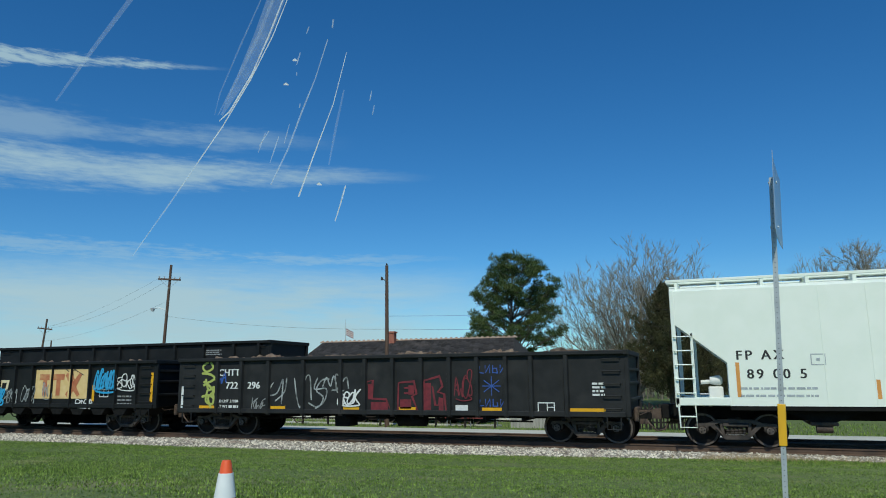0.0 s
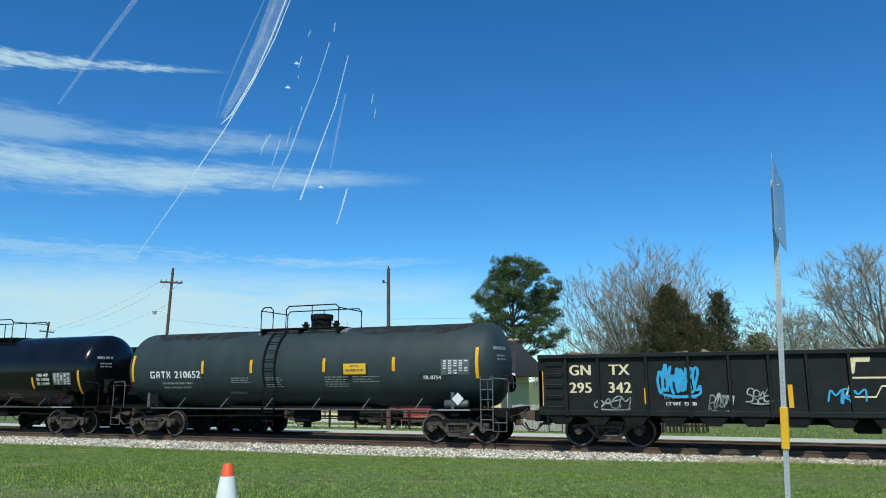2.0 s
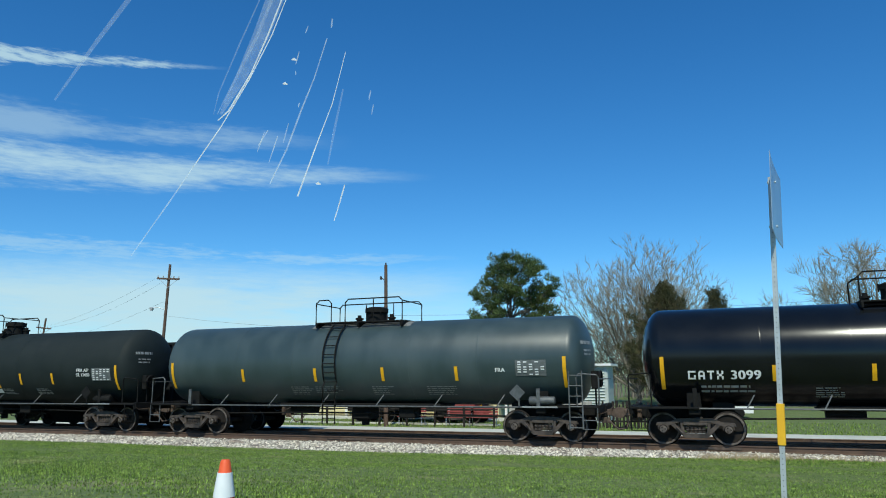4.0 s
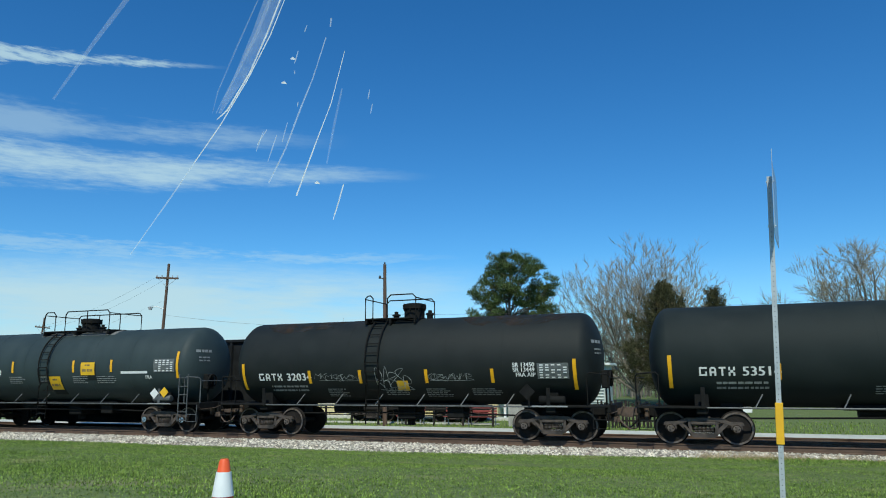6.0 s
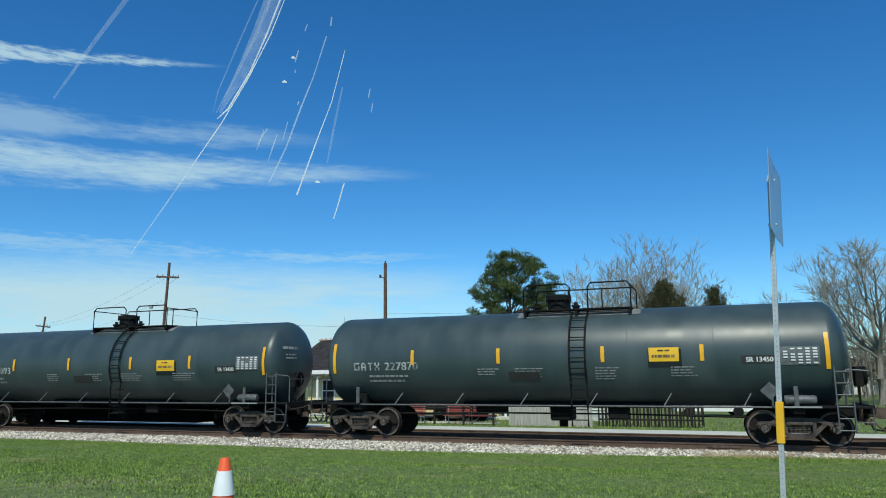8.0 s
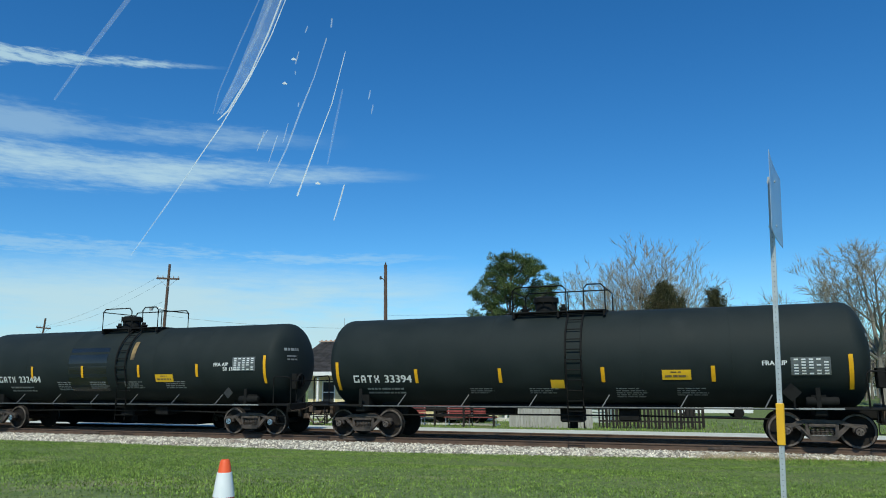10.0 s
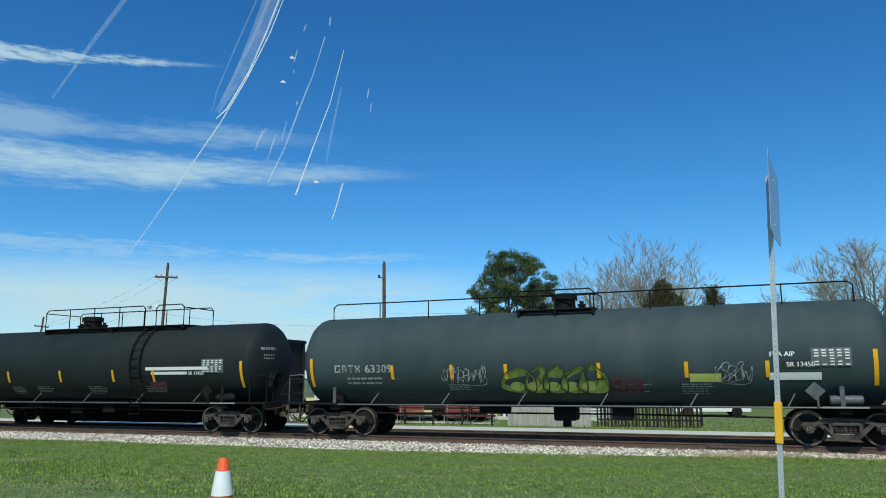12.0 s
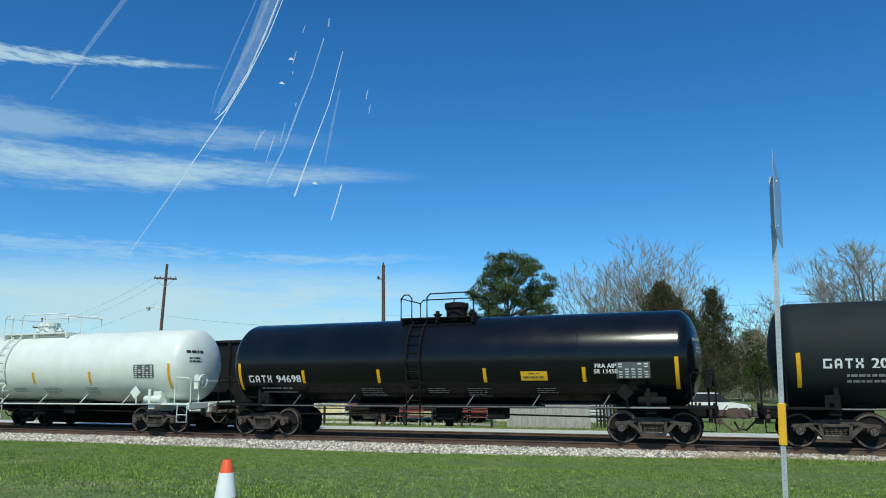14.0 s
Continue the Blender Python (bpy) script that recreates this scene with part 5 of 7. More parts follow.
for q, x in ((1, x0), (-1, x1)):
    for y in (-1.48, 1.48):
        part("corner_post", Shape().slab(min(x, x + q * 0.12), max(x, x + q * 0.12), y - 0.05, y + 0.05, 1.1, 4.45, 0.015), WHITE_CAR, hop)
        part("end_sill", Shape().slab(min(x, x + q * 1.5), max(x, x + q * 1.5), y - 0.05, y + 0.05, 1.15, 1.38, 0.02), WHITE_CAR, hop)
        part("ladder_stile", Shape().slab(min(x + q * 0.5, x + q * 0.58), max(x + q * 0.5, x + q * 0.58), y - 0.04, y + 0.04, 1.3, 3.2, 0.01), WHITE_CAR, hop)
    part("end_platform", Shape().slab(min(x, x + q * 1.5), max(x, x + q * 1.5), -1.4, 1.4, 1.15, 1.22, 0.02), WHITE_CAR, hop)
for k in range(5):
    zz = 1.5 + 0.4 * k
    part("rung", Shape().pipe([(x0 + 0.06, -1.53, zz), (x0 + 0.06, -1.6, zz), (x0 + 0.54, -1.6, zz), (x0 + 0.54, -1.53, zz)], 0.02, 6), WHITE_CAR, hop)
part("stirrup_step", Shape().pipe([(x0 + 0.08, -1.55, 1.2), (x0 + 0.1, -1.55, 0.55), (x0 + 0.55, -1.55, 0.55), (x0 + 0.53, -1.55, 1.2)], 0.025, 6), WHITE_CAR, hop)
part("rung", Shape().pipe([(x0 + 0.1, -1.55, 0.85), (x0 + 0.54, -1.55, 0.85)], 0.022, 6), WHITE_CAR, hop)
part("centre_sill", Shape().slab(x0 - 0.5, x1 + 0.5, -0.3, 0.3, 0.72, 1.16, 0.03), UNDER, hop)
for k in range(3):
    x = x0 + 3.8 + (x1 - x0 - 7.6) * k / 2
    part("discharge_gate", Shape().prism([(x - 1.4, 1.16), (x + 1.4, 1.16), (x + 0.3, 0.72), (x - 0.3, 0.72)], -1.1, 1.1), UNDER, hop)
for k in range(3):
    x = x0 + 3.8 + (x1 - x0 - 7.6) * k / 2
    part("outlet", Shape().slab(x - 0.34, x + 0.34, -1.15, 1.15, 0.62, 0.72, 0.02).lathe([(-0.2, 0.0), (-0.2, 0.12), (0.2, 0.12), (0.2, 0.0)], 12, "x", (x, -1.0, 0.54)), RUST, hop, "rusty discharge outlet")
part("side_sill", Shape().slab(x0 + 1.45, x1 - 1.45, -1.5, 1.5, 1.02, 1.16, 0.02), UNDER, hop)
bk = Shape()
bk.lathe([(-0.2, 0.0), (-0.2, 0.1), (-0.03, 0.14), (0.08, 0.14), (0.14, 0.07), (0.14, 0.0)], 16, at=(x0 + 1.15, -0.9, 1.85))
bk.rod((x0 + 0.7, -0.9, 1.8), (x0 + 1.0, -0.9, 1.82), 0.06)
bk.slab(x0 + 0.9, x0 + 1.3, -1.0, -0.8, 1.22, 1.68, 0.03)
part("brake_reservoir", bk, TRIM_WHITE, hop)
tag_on(hop, "car_mark", fat(*letters("FP AX", 0.27, 1.35), 0.01), LETTER_BLACK, 0.55 - HOP, 2.42, y=-1.52)
tag_on(hop, "car_number", fat(*letters("89 00 5", 0.27, 1.35), 0.01), LETTER_BLACK, 0.95 - HOP, 1.9, y=-1.52)
tag_on(hop, "small_print", block_rows(rng, 2, 2.0, 0.2, 0.06), GALV, 1.0 - HOP, 1.6, y=-1.52)
tag_on(hop, "placard", joined(plate(0.34, 0.025, 0, 0.14), plate(0.34, 0.025, 0, -0.14), plate(0.025, 0.3, -0.17), plate(0.025, 0.3, 0.17), plate(0.08, 0.07)), GALV, 2.0 - HOP, 2.4, y=-1.52)
for k in range(6):
    tag_on(hop, "orange_strip", plate(0.1, 0.95 if k == 0 else 0.5), ORANGE_STRIP, -0.04 - HOP + 3.4 * k, 1.87 if k == 0 else 1.6, "orange reflective strip", y=-1.52)
seam = Shape()
for k in range(1, 12):
    x = x0 + 1.6 + 1.15 * k
    seam.slab(x - 0.015, x + 0.015, -1.53, -1.5, 1.2, 4.4, 0.004)
part("panel_seam", seam, WHITE_CAR, hop)
running_gear(hop, (-0.2 - HOP, 12.2 - HOP), False, (x0 - 0.15, x1 + 0.15))

# tank cars, in the order of the train
build_tank_car(-50.26, 7.05, 1.40, BLACK_GREY, "dark grey weathered tank car with rust along its top", (-3.73, -1.57, 1.45, 4.11), 2.55, (-1.58, 1.7), -0.78, 0.5, "210652", numx=-4.99, numz=2.3,
               marks=[(YELLOW_PANEL, 0.86, 0.36, 2.64, 2.41, "yellow placard with small print"), (PLATE_GREY, 0.75, 0.12, -2.3, 1.62, "grey stencil plate")], panel=(6.3, 2.43), sr=[("SR-8754", 5.48, 2.1)], hazard=[(LETTER, 6.39, 1.41)], rng_seed=1, rusty=True)
build_tank_car(-67.14, 7.06, 1.46, BLACK_GLOSS, "glossy black tank car with white stencils", (-4.08, -1.66, 1.61, 4.53), 2.03, (-1.72, 2.39), 0.6, -0.69, "3099", numx=-5.37, numz=2.0,
               marks=[(YELLOW_PANEL, 0.42, 0.22, -0.3, 1.78, "yellow placard"), (LETTER, 0.42, 0.22, -0.3, 1.56, "white placard")], panel=(6.15, 2.19), sr=[("FRA AIP", 5.1, 2.34), ("SR 13450", 5.1, 2.17), ("SR 13449", 5.1, 2.0)], rng_seed=2)
build_tank_car(-84.53, 7.46, 1.42, BLACK_SATIN, "dark grey tank car with a pale lower half", (-4.3, -1.3, 1.3, 3.93), 2.1, (-1.6, 1.8), -0.7, 0.4, panel=(6.4, 2.25), sr=[("FRA", 5.4, 2.2)], rng_seed=3)
build_tank_car(-102.37, 7.66, 1.50, BLACK_MATT, "matt black tank car with white stencils", (-4.78, -1.96, 0.76, 2.53, 4.3), 2.05, (-1.34, 0.51), -0.59, 0.17, "53514", numx=-5.77, numz=2.08,
               marks=[(YELLOW_PANEL, 0.42, 0.16, 1.06, 1.76, "yellow placard"), (LETTER, 0.42, 0.22, 1.06, 1.57, "white placard")], panel=(6.9, 2.2), sr=[("FRA AIP", 5.96, 2.37), ("SR 13450", 5.96, 2.19)], rng_seed=4)
car_f = build_tank_car(-118.79, 5.99, 1.47, BLACK_RUST, "black tank car with rust along its top and a white scrawl", (-3.27, -1.31, 1.11, 3.37), 2.0, (-1.39, 0.53), -0.82, 0.11, "32034", numx=-4.26, numz=2.02,
               marks=[(YELLOW_PANEL, 0.42, 0.2, 0.22, 1.78, "yellow placard"), (YELLOW_PANEL, 0.42, 0.2, 0.22, 1.62, "dirty yellow placard")], panel=(5.32, 2.13), sr=[("SR 13450", 4.4, 2.33), ("SR 13449", 4.4, 2.18), ("FRA AIP", 4.45, 2.03)], rng_seed=5, rusty=True)
build_tank_car(-133.85, 6.08, 1.46, BLACK_GREY, "dark grey tank car with yellow placards", (-2.45, 0.9, 2.87), 2.5, (-1.56, 2.0), -0.67, 0.12, "217219", numx=-4.26, numz=2.28,
               marks=[(YELLOW_PANEL, 0.72, 0.5, 1.65, 2.4, "yellow placard"), (YELLOW_PANEL, 0.62, 0.6, -0.14, 1.84, "yellow placard with a worn white middle"), (LETTER, 1.3, 0.09, 4.0, 2.24, "long white stencil bar")], panel=(5.44, 2.48), sr=[("FRA", 4.7, 2.06)], hazard=[(LETTER, 5.03, 1.44), (YELLOW_PANEL, 5.49, 1.48)], rng_seed=6, blue=True)
build_tank_car(-150.29, 7.55, 1.50, BLACK_SATIN, "dark grey tank car with a yellow placard", (-4.65, -1.71, 1.54, 4.35), 2.58, (-0.99, 2.39), 0.79, -0.03, "227870", numx=-5.61, numz=2.31, dim=SPRAY_WHITE,
               marks=[(YELLOW_PANEL, 0.84, 0.4, 3.3, 2.54, "yellow placard with small print"), (LETTER_BLACK, 1.0, 0.3, -0.9, 1.95, "black repainted patch")], panel=(6.87, 2.45), sr=[("SR 13450", 5.85, 2.36)], rng_seed=7)
build_tank_car(-168.37, 7.63, 1.50, BLACK_SATIN, "dark grey tank car with a yellow placard", (-4.66, -1.64, 1.55, 4.37), 2.55, (-1.14, 2.63), 0.82, -0.15, "227893", numx=-5.99, numz=2.33, dim=SPRAY_WHITE,
               marks=[(YELLOW_PANEL, 0.84, 0.4, 3.25, 2.44, "yellow placard with small print"), (LETTER_BLACK, 1.0, 0.3, -0.9, 1.95, "black repainted patch")], panel=(6.93, 2.49), sr=[("SR 13450", 6.0, 2.27)], rng_seed=8)
build_tank_car(-186.67, 7.77, 1.50, BLACK_MATT, "matt black tank car with white stencils", (-4.86, -2.0, 1.2, 4.3), 2.02, (-1.69, 1.29), 0.35, -0.77, "33394", numx=-6.09, numz=1.95, marks=[(YELLOW_PANEL, 0.42, 0.3, -0.2, 1.75, "yellow placard"), (YELLOW_PANEL, 0.8, 0.3, 3.3, 2.0, "yellow placard")], panel=(6.8, 2.2), sr=[("FRA AIP", 5.9, 2.3)], rng_seed=9)
build_tank_car(-204.58, 7.19, 1.50, BLACK_MATT, "matt black tank car with a glossy patch and blue bearing caps", (-4.1, -1.39, 1.46, 4.22), 2.3, (-1.14, 1.69), 0.63, -0.46, "232484", numx=-4.84, numz=2.03,
               marks=[(YELLOW_PANEL, 0.84, 0.3, 2.67, 2.03, "yellow placard with small print"), (SEMI_BLACK, 2.0, 1.8, -1.15, 2.36, "satin repainted patch"), (TAN, 0.2, 0.75, 1.12, 3.1, "tan stain run down from the top")], panel=(6.3, 2.51), sr=[("FRA-AIP", 5.3, 2.5), ("SR 13450", 5.75, 2.34)], hazard=[(LETTER_BLACK, 5.62, 1.48)], rng_seed=10, blue=True)
car_m = build_tank_car(-223.11, 8.55, 1.53, BLACK_DULL, "long dark grey tank car with olive graffiti and top rail", (-5.49, -3.4, -1.59, 1.29, 3.78, 5.92), 2.1, (-1.33, 1.14), 1.23, 0.05, "63309", numx=-6.55, numz=2.24, rail="long", dim=SPRAY_WHITE,
                       marks=[(SPRAY_LIME, 0.85, 0.26, 4.28, 1.87, "lime green patch"), (LETTER, 1.3, 0.22, 6.6, 1.9, "white repainted patch")], panel=(7.51, 2.4), sr=[("FRA AIP", 6.3, 2.5), ("SR 13450", 6.75, 2.22)], rng_seed=11)
build_tank_car(-243.48, 8.87, 1.50, BLACK_MATT, "long matt black tank car with white paint streaks", (-5.53, -2.75, 0.12, 2.87, 4.86), 2.07, (-1.57, 5.66), 4.03, 0.1, "200054", numx=-7.07, numz=2.27, marks=[(LETTER, 2.9, 0.12, 5.95, 2.33, "long white paint streak"), (LETTER, 1.7, 0.11, 5.6, 2.16, "white paint streak"), (SPRAY_PLUM, 0.8, 0.3, 5.0, 1.72, "faded brown placard")], panel=(7.6, 2.41), sr=[("SR 13450", 6.85, 2.15)], rng_seed=12)
build_tank_car(-263.07, 7.54, 1.45, BLACK_GLOSS, "glossy black tank car with white stencils", (-4.92, -2.02, 1.71, 4.85), 2.03, (-1.42, 1.2), -0.74, 0.3, "94698", numx=-6.09, numz=1.98, marks=[(YELLOW_PANEL, 0.84, 0.3, 3.3, 2.0, "yellow placard with small print")], panel=(6.3, 2.14), sr=[("FRA AIP", 5.5, 2.28), ("SR 13450", 5.5, 2.12)], rng_seed=13)
build_tank_car(-281.46, 7.6, 1.42, WHITE_TANK, "white tank car with yellow strips and white fittings", (-5.4, -2.4, 0.65, 3.67), 2.08, (-1.89, 1.75), -1.15, -0.3, panel=(6.4, 2.3), rng_seed=14)

# graffiti on two tanks
rng = random.Random(21)
part("graffiti", on_tank(scrawl(rng, 1.3, 0.6, 5, 0.018), -0.1, 1.92, 1.47, 2.53, 0.018), SPRAY_WHITE, car_f, "white spray-painted scrawl")
part("graffiti", on_tank(scrawl(rng, 1.7, 0.18, 8, 0.011), -2.2, 2.02, 1.47, 2.53, 0.018), SPRAY_WHITE, car_f, "thin white chalk scrawl")
part("graffiti", on_tank(scrawl(rng, 1.6, 0.18, 8, 0.011), 1.9, 2.0, 1.47, 2.53, 0.018), SPRAY_WHITE, car_f, "thin white chalk scrawl")
blob, lines = [], []
for k in range(5):
    x, lift, wide = -1.15 + 0.58 * k, (0.42, 0.5, 0.52, 0.45, 0.56)[k], (0.62, 0.42, 0.42, 0.44, 0.5)[k]
    tip = (0.05, 0.16, 0.1, 0.2, -0.02)[k]
    ctrl = [(x + tip, lift * 0.85), (x + tip - 0.2, 0.3), (x - wide * 0.8, 0.08), (x - wide * 0.95, -0.34), (x - 0.1, -0.55), (x + wide * 0.7, -0.5), (x + wide * 0.9, -0.2), (x + wide * 0.75, 0.12), (x + tip + 0.17, 0.3), (x + tip, lift * 0.85)]
    ring = [(p.x, p.y) for p in curve(ctrl, 3)][:-1]
    blob.append(([Vector((p[0], p[1], 0.003 * k)) for p in ring], [tuple(range(len(ring)))]))
    lines.append(stroke(ring + ring[:1], 0.035))
    lines.append(stroke([(x + 0.05, 0.12), (x + 0.12, -0.1), (x + 0.02, -0.3)], 0.03))
glow = []
for k in range(5):
    x = -1.15 + 0.56 * k
    ring = [(x - 0.06 + 0.24 * math.cos(a), -0.28 + 0.17 * math.sin(a)) for a in [2 * math.pi * i / 12 for i in range(12)]]
    glow.append(([Vector((p[0], p[1], 0)) for p in ring], [tuple(range(12))]))
part("graffiti", on_tank(joined(*blob), -0.05, 1.9, 1.53, 2.53, 0.02), SPRAY_OLIVE, car_m, "olive green bubble letters")
part("graffiti", on_tank(joined(*glow), -0.05, 1.9, 1.53, 2.53, 0.045), SPRAY_LIME, car_m, "lime highlights of bubble letters")
part("graffiti", on_tank(joined(*lines), -0.05, 1.9, 1.53, 2.53, 0.055), LETTER_BLACK, car_m, "black outlines of bubble letters")
part("graffiti", on_tank(scrawl(rng, 1.0, 0.35, 5, 0.09), 2.0, 1.68, 1.53, 2.53, 0.016), SPRAY_PLUM, car_m, "plum spray-painted tag")
part("graffiti", on_tank(scrawl(rng, 1.5, 0.45, 8, 0.02), -3.0, 2.0, 1.53, 2.53, 0.016), SPRAY_WHITE, car_m, "white spray-painted scrawl")
part("graffiti", on_tank(scrawl(rng, 0.9, 0.45, 5, 0.02), 5.0, 2.0, 1.53, 2.53, 0.016), SPRAY_WHITE, car_m, "white spray-painted scrawl")


# ---- beside the camera ----
SIGN_AT = (0.36, -17.5, 0.70)
SIGN_LEAN = 2.4
SIGN_TWIST = [(0.0, -7.5), (0.5, -9.2), (1.0, -10.0), (1.5, -7.0), (2.0, -9.2), (2.5, -9.2), (3.0, -7.9), (4.2, -9.2), (5.5, -10.4), (6.0, -6.2), (6.5, -4.9), (7.0, -5.8), (7.5, -8.7), (8.0, -9.6), (9.2, -8.3), (10.5, -9.6), (11.0, -8.7), (11.5, -10.4), (12.0, -8.7), (12.5, -8.7), (13.0, -10.4), (13.5, -10.0), (14.0, -7.9)]
SIGN = thing("road_sign", "galvanised perforated sign post with a thin aluminium sign", "road sign", pose(*SIGN_AT, 0, SIGN_LEAN, 0))


def post_shape():
    """A square tube whose four faces are strips with a row of round holes."""
    sh = Shape()
    a, n, pitch = 0.0175, 8, 0.0254 * 1.5
    z0, z1 = -0.25, 2.77
    for face in range(4):
        rot = Matrix.Rotation(math.pi / 2 * face, 3, "Z")
        k = int((z1 - z0) / pitch)
        for i in range(k):
            za, zb = z0 + i * pitch, z0 + (i + 1) * pitch
            zm = (za + zb) / 2
            sq = []
            for j in range(n):
                t = 2 * math.pi * j / n
                c, s = math.cos(t), math.sin(t)
                m = max(abs(c), abs(s))
                sq.append((a * c / m, -a, zm + pitch / 2 * s / m))
            hole = [(0.0042 * math.cos(2 * math.pi * j / n), -a, zm + 0.0042 * math.sin(2 * math.pi * j / n)) for j in range(n)]
            deep = [(x, y + 0.006, z) for x, y, z in hole]
            vs = [rot @ Vector(q) for q in sq + hole + deep]
            fs = [(j, (j + 1) % n, n + (j + 1) % n, n + j) for j in range(n)] + [(n + j, n + (j + 1) % n, 2 * n + (j + 1) % n, 2 * n + j) for j in range(n)]
            sh.add(vs, fs)
    sh.box(-a + 0.004, a - 0.004, -a + 0.004, a - 0.004, z0, z1 - 0.01)
    return sh


sign_post = part("post", post_shape(), GALV, SIGN, smooth=0)
sign_post.data.materials.append(HOLE)
nf_ = len(sign_post.data.polygons)
for q in range(nf_ - 6, nf_):
    sign_post.data.polygons[q].material_index = 1
part("yellow_tape", Shape().slab(-0.027, 0.027, -0.027, 0.027, 0.74, 1.04, 0.004), TAPE, SIGN, "yellow reflective tape round the post")
pan = Shape()
grid = []
n = 10
for j in range(7):
    for i in range(n + 1):
        y = -0.46 + 0.92 * i / n
        grid.append((0.026 + 0.012 * (y / 0.46) ** 2 * (1 if y < 0 else 0.4), y, 2.27 + 0.58 * j / 6))
front = [(x + 0.004, y, z) for x, y, z in grid]
k = len(grid)
fs = [(j * (n + 1) + i, j * (n + 1) + i + 1, (j + 1) * (n + 1) + i + 1, (j + 1) * (n + 1) + i) for j in range(6) for i in range(n)]
fs += [tuple(k + q for q in reversed(f)) for f in fs]
rim = [j * (n + 1) for j in range(7)] + [6 * (n + 1) + i for i in range(1, n + 1)] + [j * (n + 1) + n for j in range(5, -1, -1)] + list(range(n - 1, 0, -1))
fs += [(rim[q], rim[(q + 1) % len(rim)], k + rim[(q + 1) % len(rim)], k + rim[q]) for q in range(len(rim))]
part("sign_panel", pan.add(grid + front, fs), ALU, SIGN, "thin bare aluminium sign seen almost edge-on", smooth=60)
for z in (2.37, 2.72):
    part("bolt", Shape().rod((-0.024, 0, z), (0.036, 0, z), 0.009, n=8), GALV, SIGN)

cone = thing("traffic_cone", "orange plastic traffic cone with a wide white collar", "traffic cone", pose(-2.615, -20.0, 0.795))
rad = lambda z: 0.126 - 0.15 * (z - 0.04)
part("base", Shape().slab(-0.18, 0.18, -0.18, 0.18, 0, 0.04, 0.012), CONE_ORANGE, cone)
part("body", Shape().lathe([(0.035, rad(0.035)), (0.45, rad(0.45)), (0.69, rad(0.69)), (0.705, 0.022), (0.705, 0.016), (0.6, 0.016), (0.6, 0.0)], 32, "z"), CONE_ORANGE, cone)
part("collar", Shape().lathe([(0.508, rad(0.508) + 0.001), (0.508, rad(0.508) + 0.004), (0.637, rad(0.637) + 0.004), (0.637, rad(0.637) + 0.001)], 32, "z"), CONE_WHITE, cone, "white reflective collar")

# ---- behind the track ----
park = thing("gondola_car", "empty dark high-sided gondola parked on the siding", "gondola car", pose(-25.4, 4.3, -0.2))
build_gondola(park, -8.55, 7.35, 0.95, 3.85, [-7.2, -5.6, -4.0, -2.4, -0.8, 0.8, 2.4, 4.0, 5.6, 6.9], ladder_rows=6)
for x in (-6.6, 5.5):
    tr = new("truck", MASTER["truck"])
    tr.parent, tr.matrix_basis = park, pose(x, 0, 0)
    for d in (-0.889, 0.889):
        ws = new("wheelset", MASTER["grey"])
        ws.parent, ws.matrix_basis = tr, pose(d, 0, RAIL_R)
for x, a in ((-8.9, 180), (7.7, 0)):
    cp_ = new("coupler", MASTER["coupler"])
    cp_.parent, cp_.matrix_basis = park, pose(x, 0, 0, 0, 0, a)
# added black block that fills the dark shade under the parked gondola
part("under_shade_block", Shape().prism([(-5.4, 1.0), (4.3, 1.0), (3.7, 0.22), (-4.8, 0.22)], -1.3, 1.3), UNDER, park, "low black block standing in for the shade between the trucks")
tag_on(park, "small_print", block_rows(rng, 3, 1.0, 0.09, 0.05), LETTER_DIM, 4.5, 3.45, "rows of faded small print")


def utility_pole(x, y, top, arm_turn, tilt=0.0, arms=1, lamp=False):
    th = thing("utility_pole", "weathered brown wooden utility pole with a crossarm" if arms else "slender brown wooden utility pole", "utility pole", pose(x, y, -0.5, 0, tilt, 0), group="utility poles")
    h = top + 0.5
    part("pole", Shape().rod((0, 0, -0.3), (0, 0, h), 0.125, 0.085, 14), POLE_WOOD, th)
    if arms:
        m = pose(0, 0, h - 1.0, 0, 0, arm_turn)
        part("crossarm", Shape().slab(-0.75, 0.75, -0.16, -0.06, -0.06, 0.06, 0.01, m), POLE_WOOD, th)
        br = Shape()
        for q in (-1, 1):
            br.rod(m @ Vector((q * 0.6, -0.1, -0.04)), m @ Vector((0, -0.1, -0.6)), 0.015, n=5)
        part("brace", br, GALV, th)
        for q in (-0.68, -0.35, 0.35, 0.68):
            p = m @ Vector((q, -0.11, 0.06))
            part("insulator", Shape().lathe([(0, 0.03), (0.05, 0.05), (0.08, 0.03), (0.12, 0.045), (0.15, 0.0)], 10, "z", p), CERAMIC, th)
    else:
        part("bracket", Shape().rod((0, -0.1, h - 0.85), (-0.22, -0.12, h - 0.72), 0.025).lathe([(h - 0.80, 0.0), (h - 0.80, 0.06), (h - 0.66, 0.06), (h - 0.62, 0.03), (h - 0.62, 0.0)], 10, "z", (-0.24, -0.12, 0)), CABLE, th)
        part("insulator", Shape().lathe([(h, 0.03), (h + 0.08, 0.05), (h + 0.16, 0.0)], 10, "z"), CABLE, th)
    if lamp:
        part("lamp_arm", Shape().pipe([(0, -0.1, h - 3.1), (-0.4, -0.3, h - 2.95), (-0.75, -0.45, h - 3.0)], 0.025, 6), GALV, th)
        part("lamp_head", Shape().lathe([(-0.15, 0.0), (-0.15, 0.1), (0.05, 0.16), (0.1, 0.0)], 12, "z", (-0.8, -0.47, h - 3.05)), CERAMIC, th)
    return th


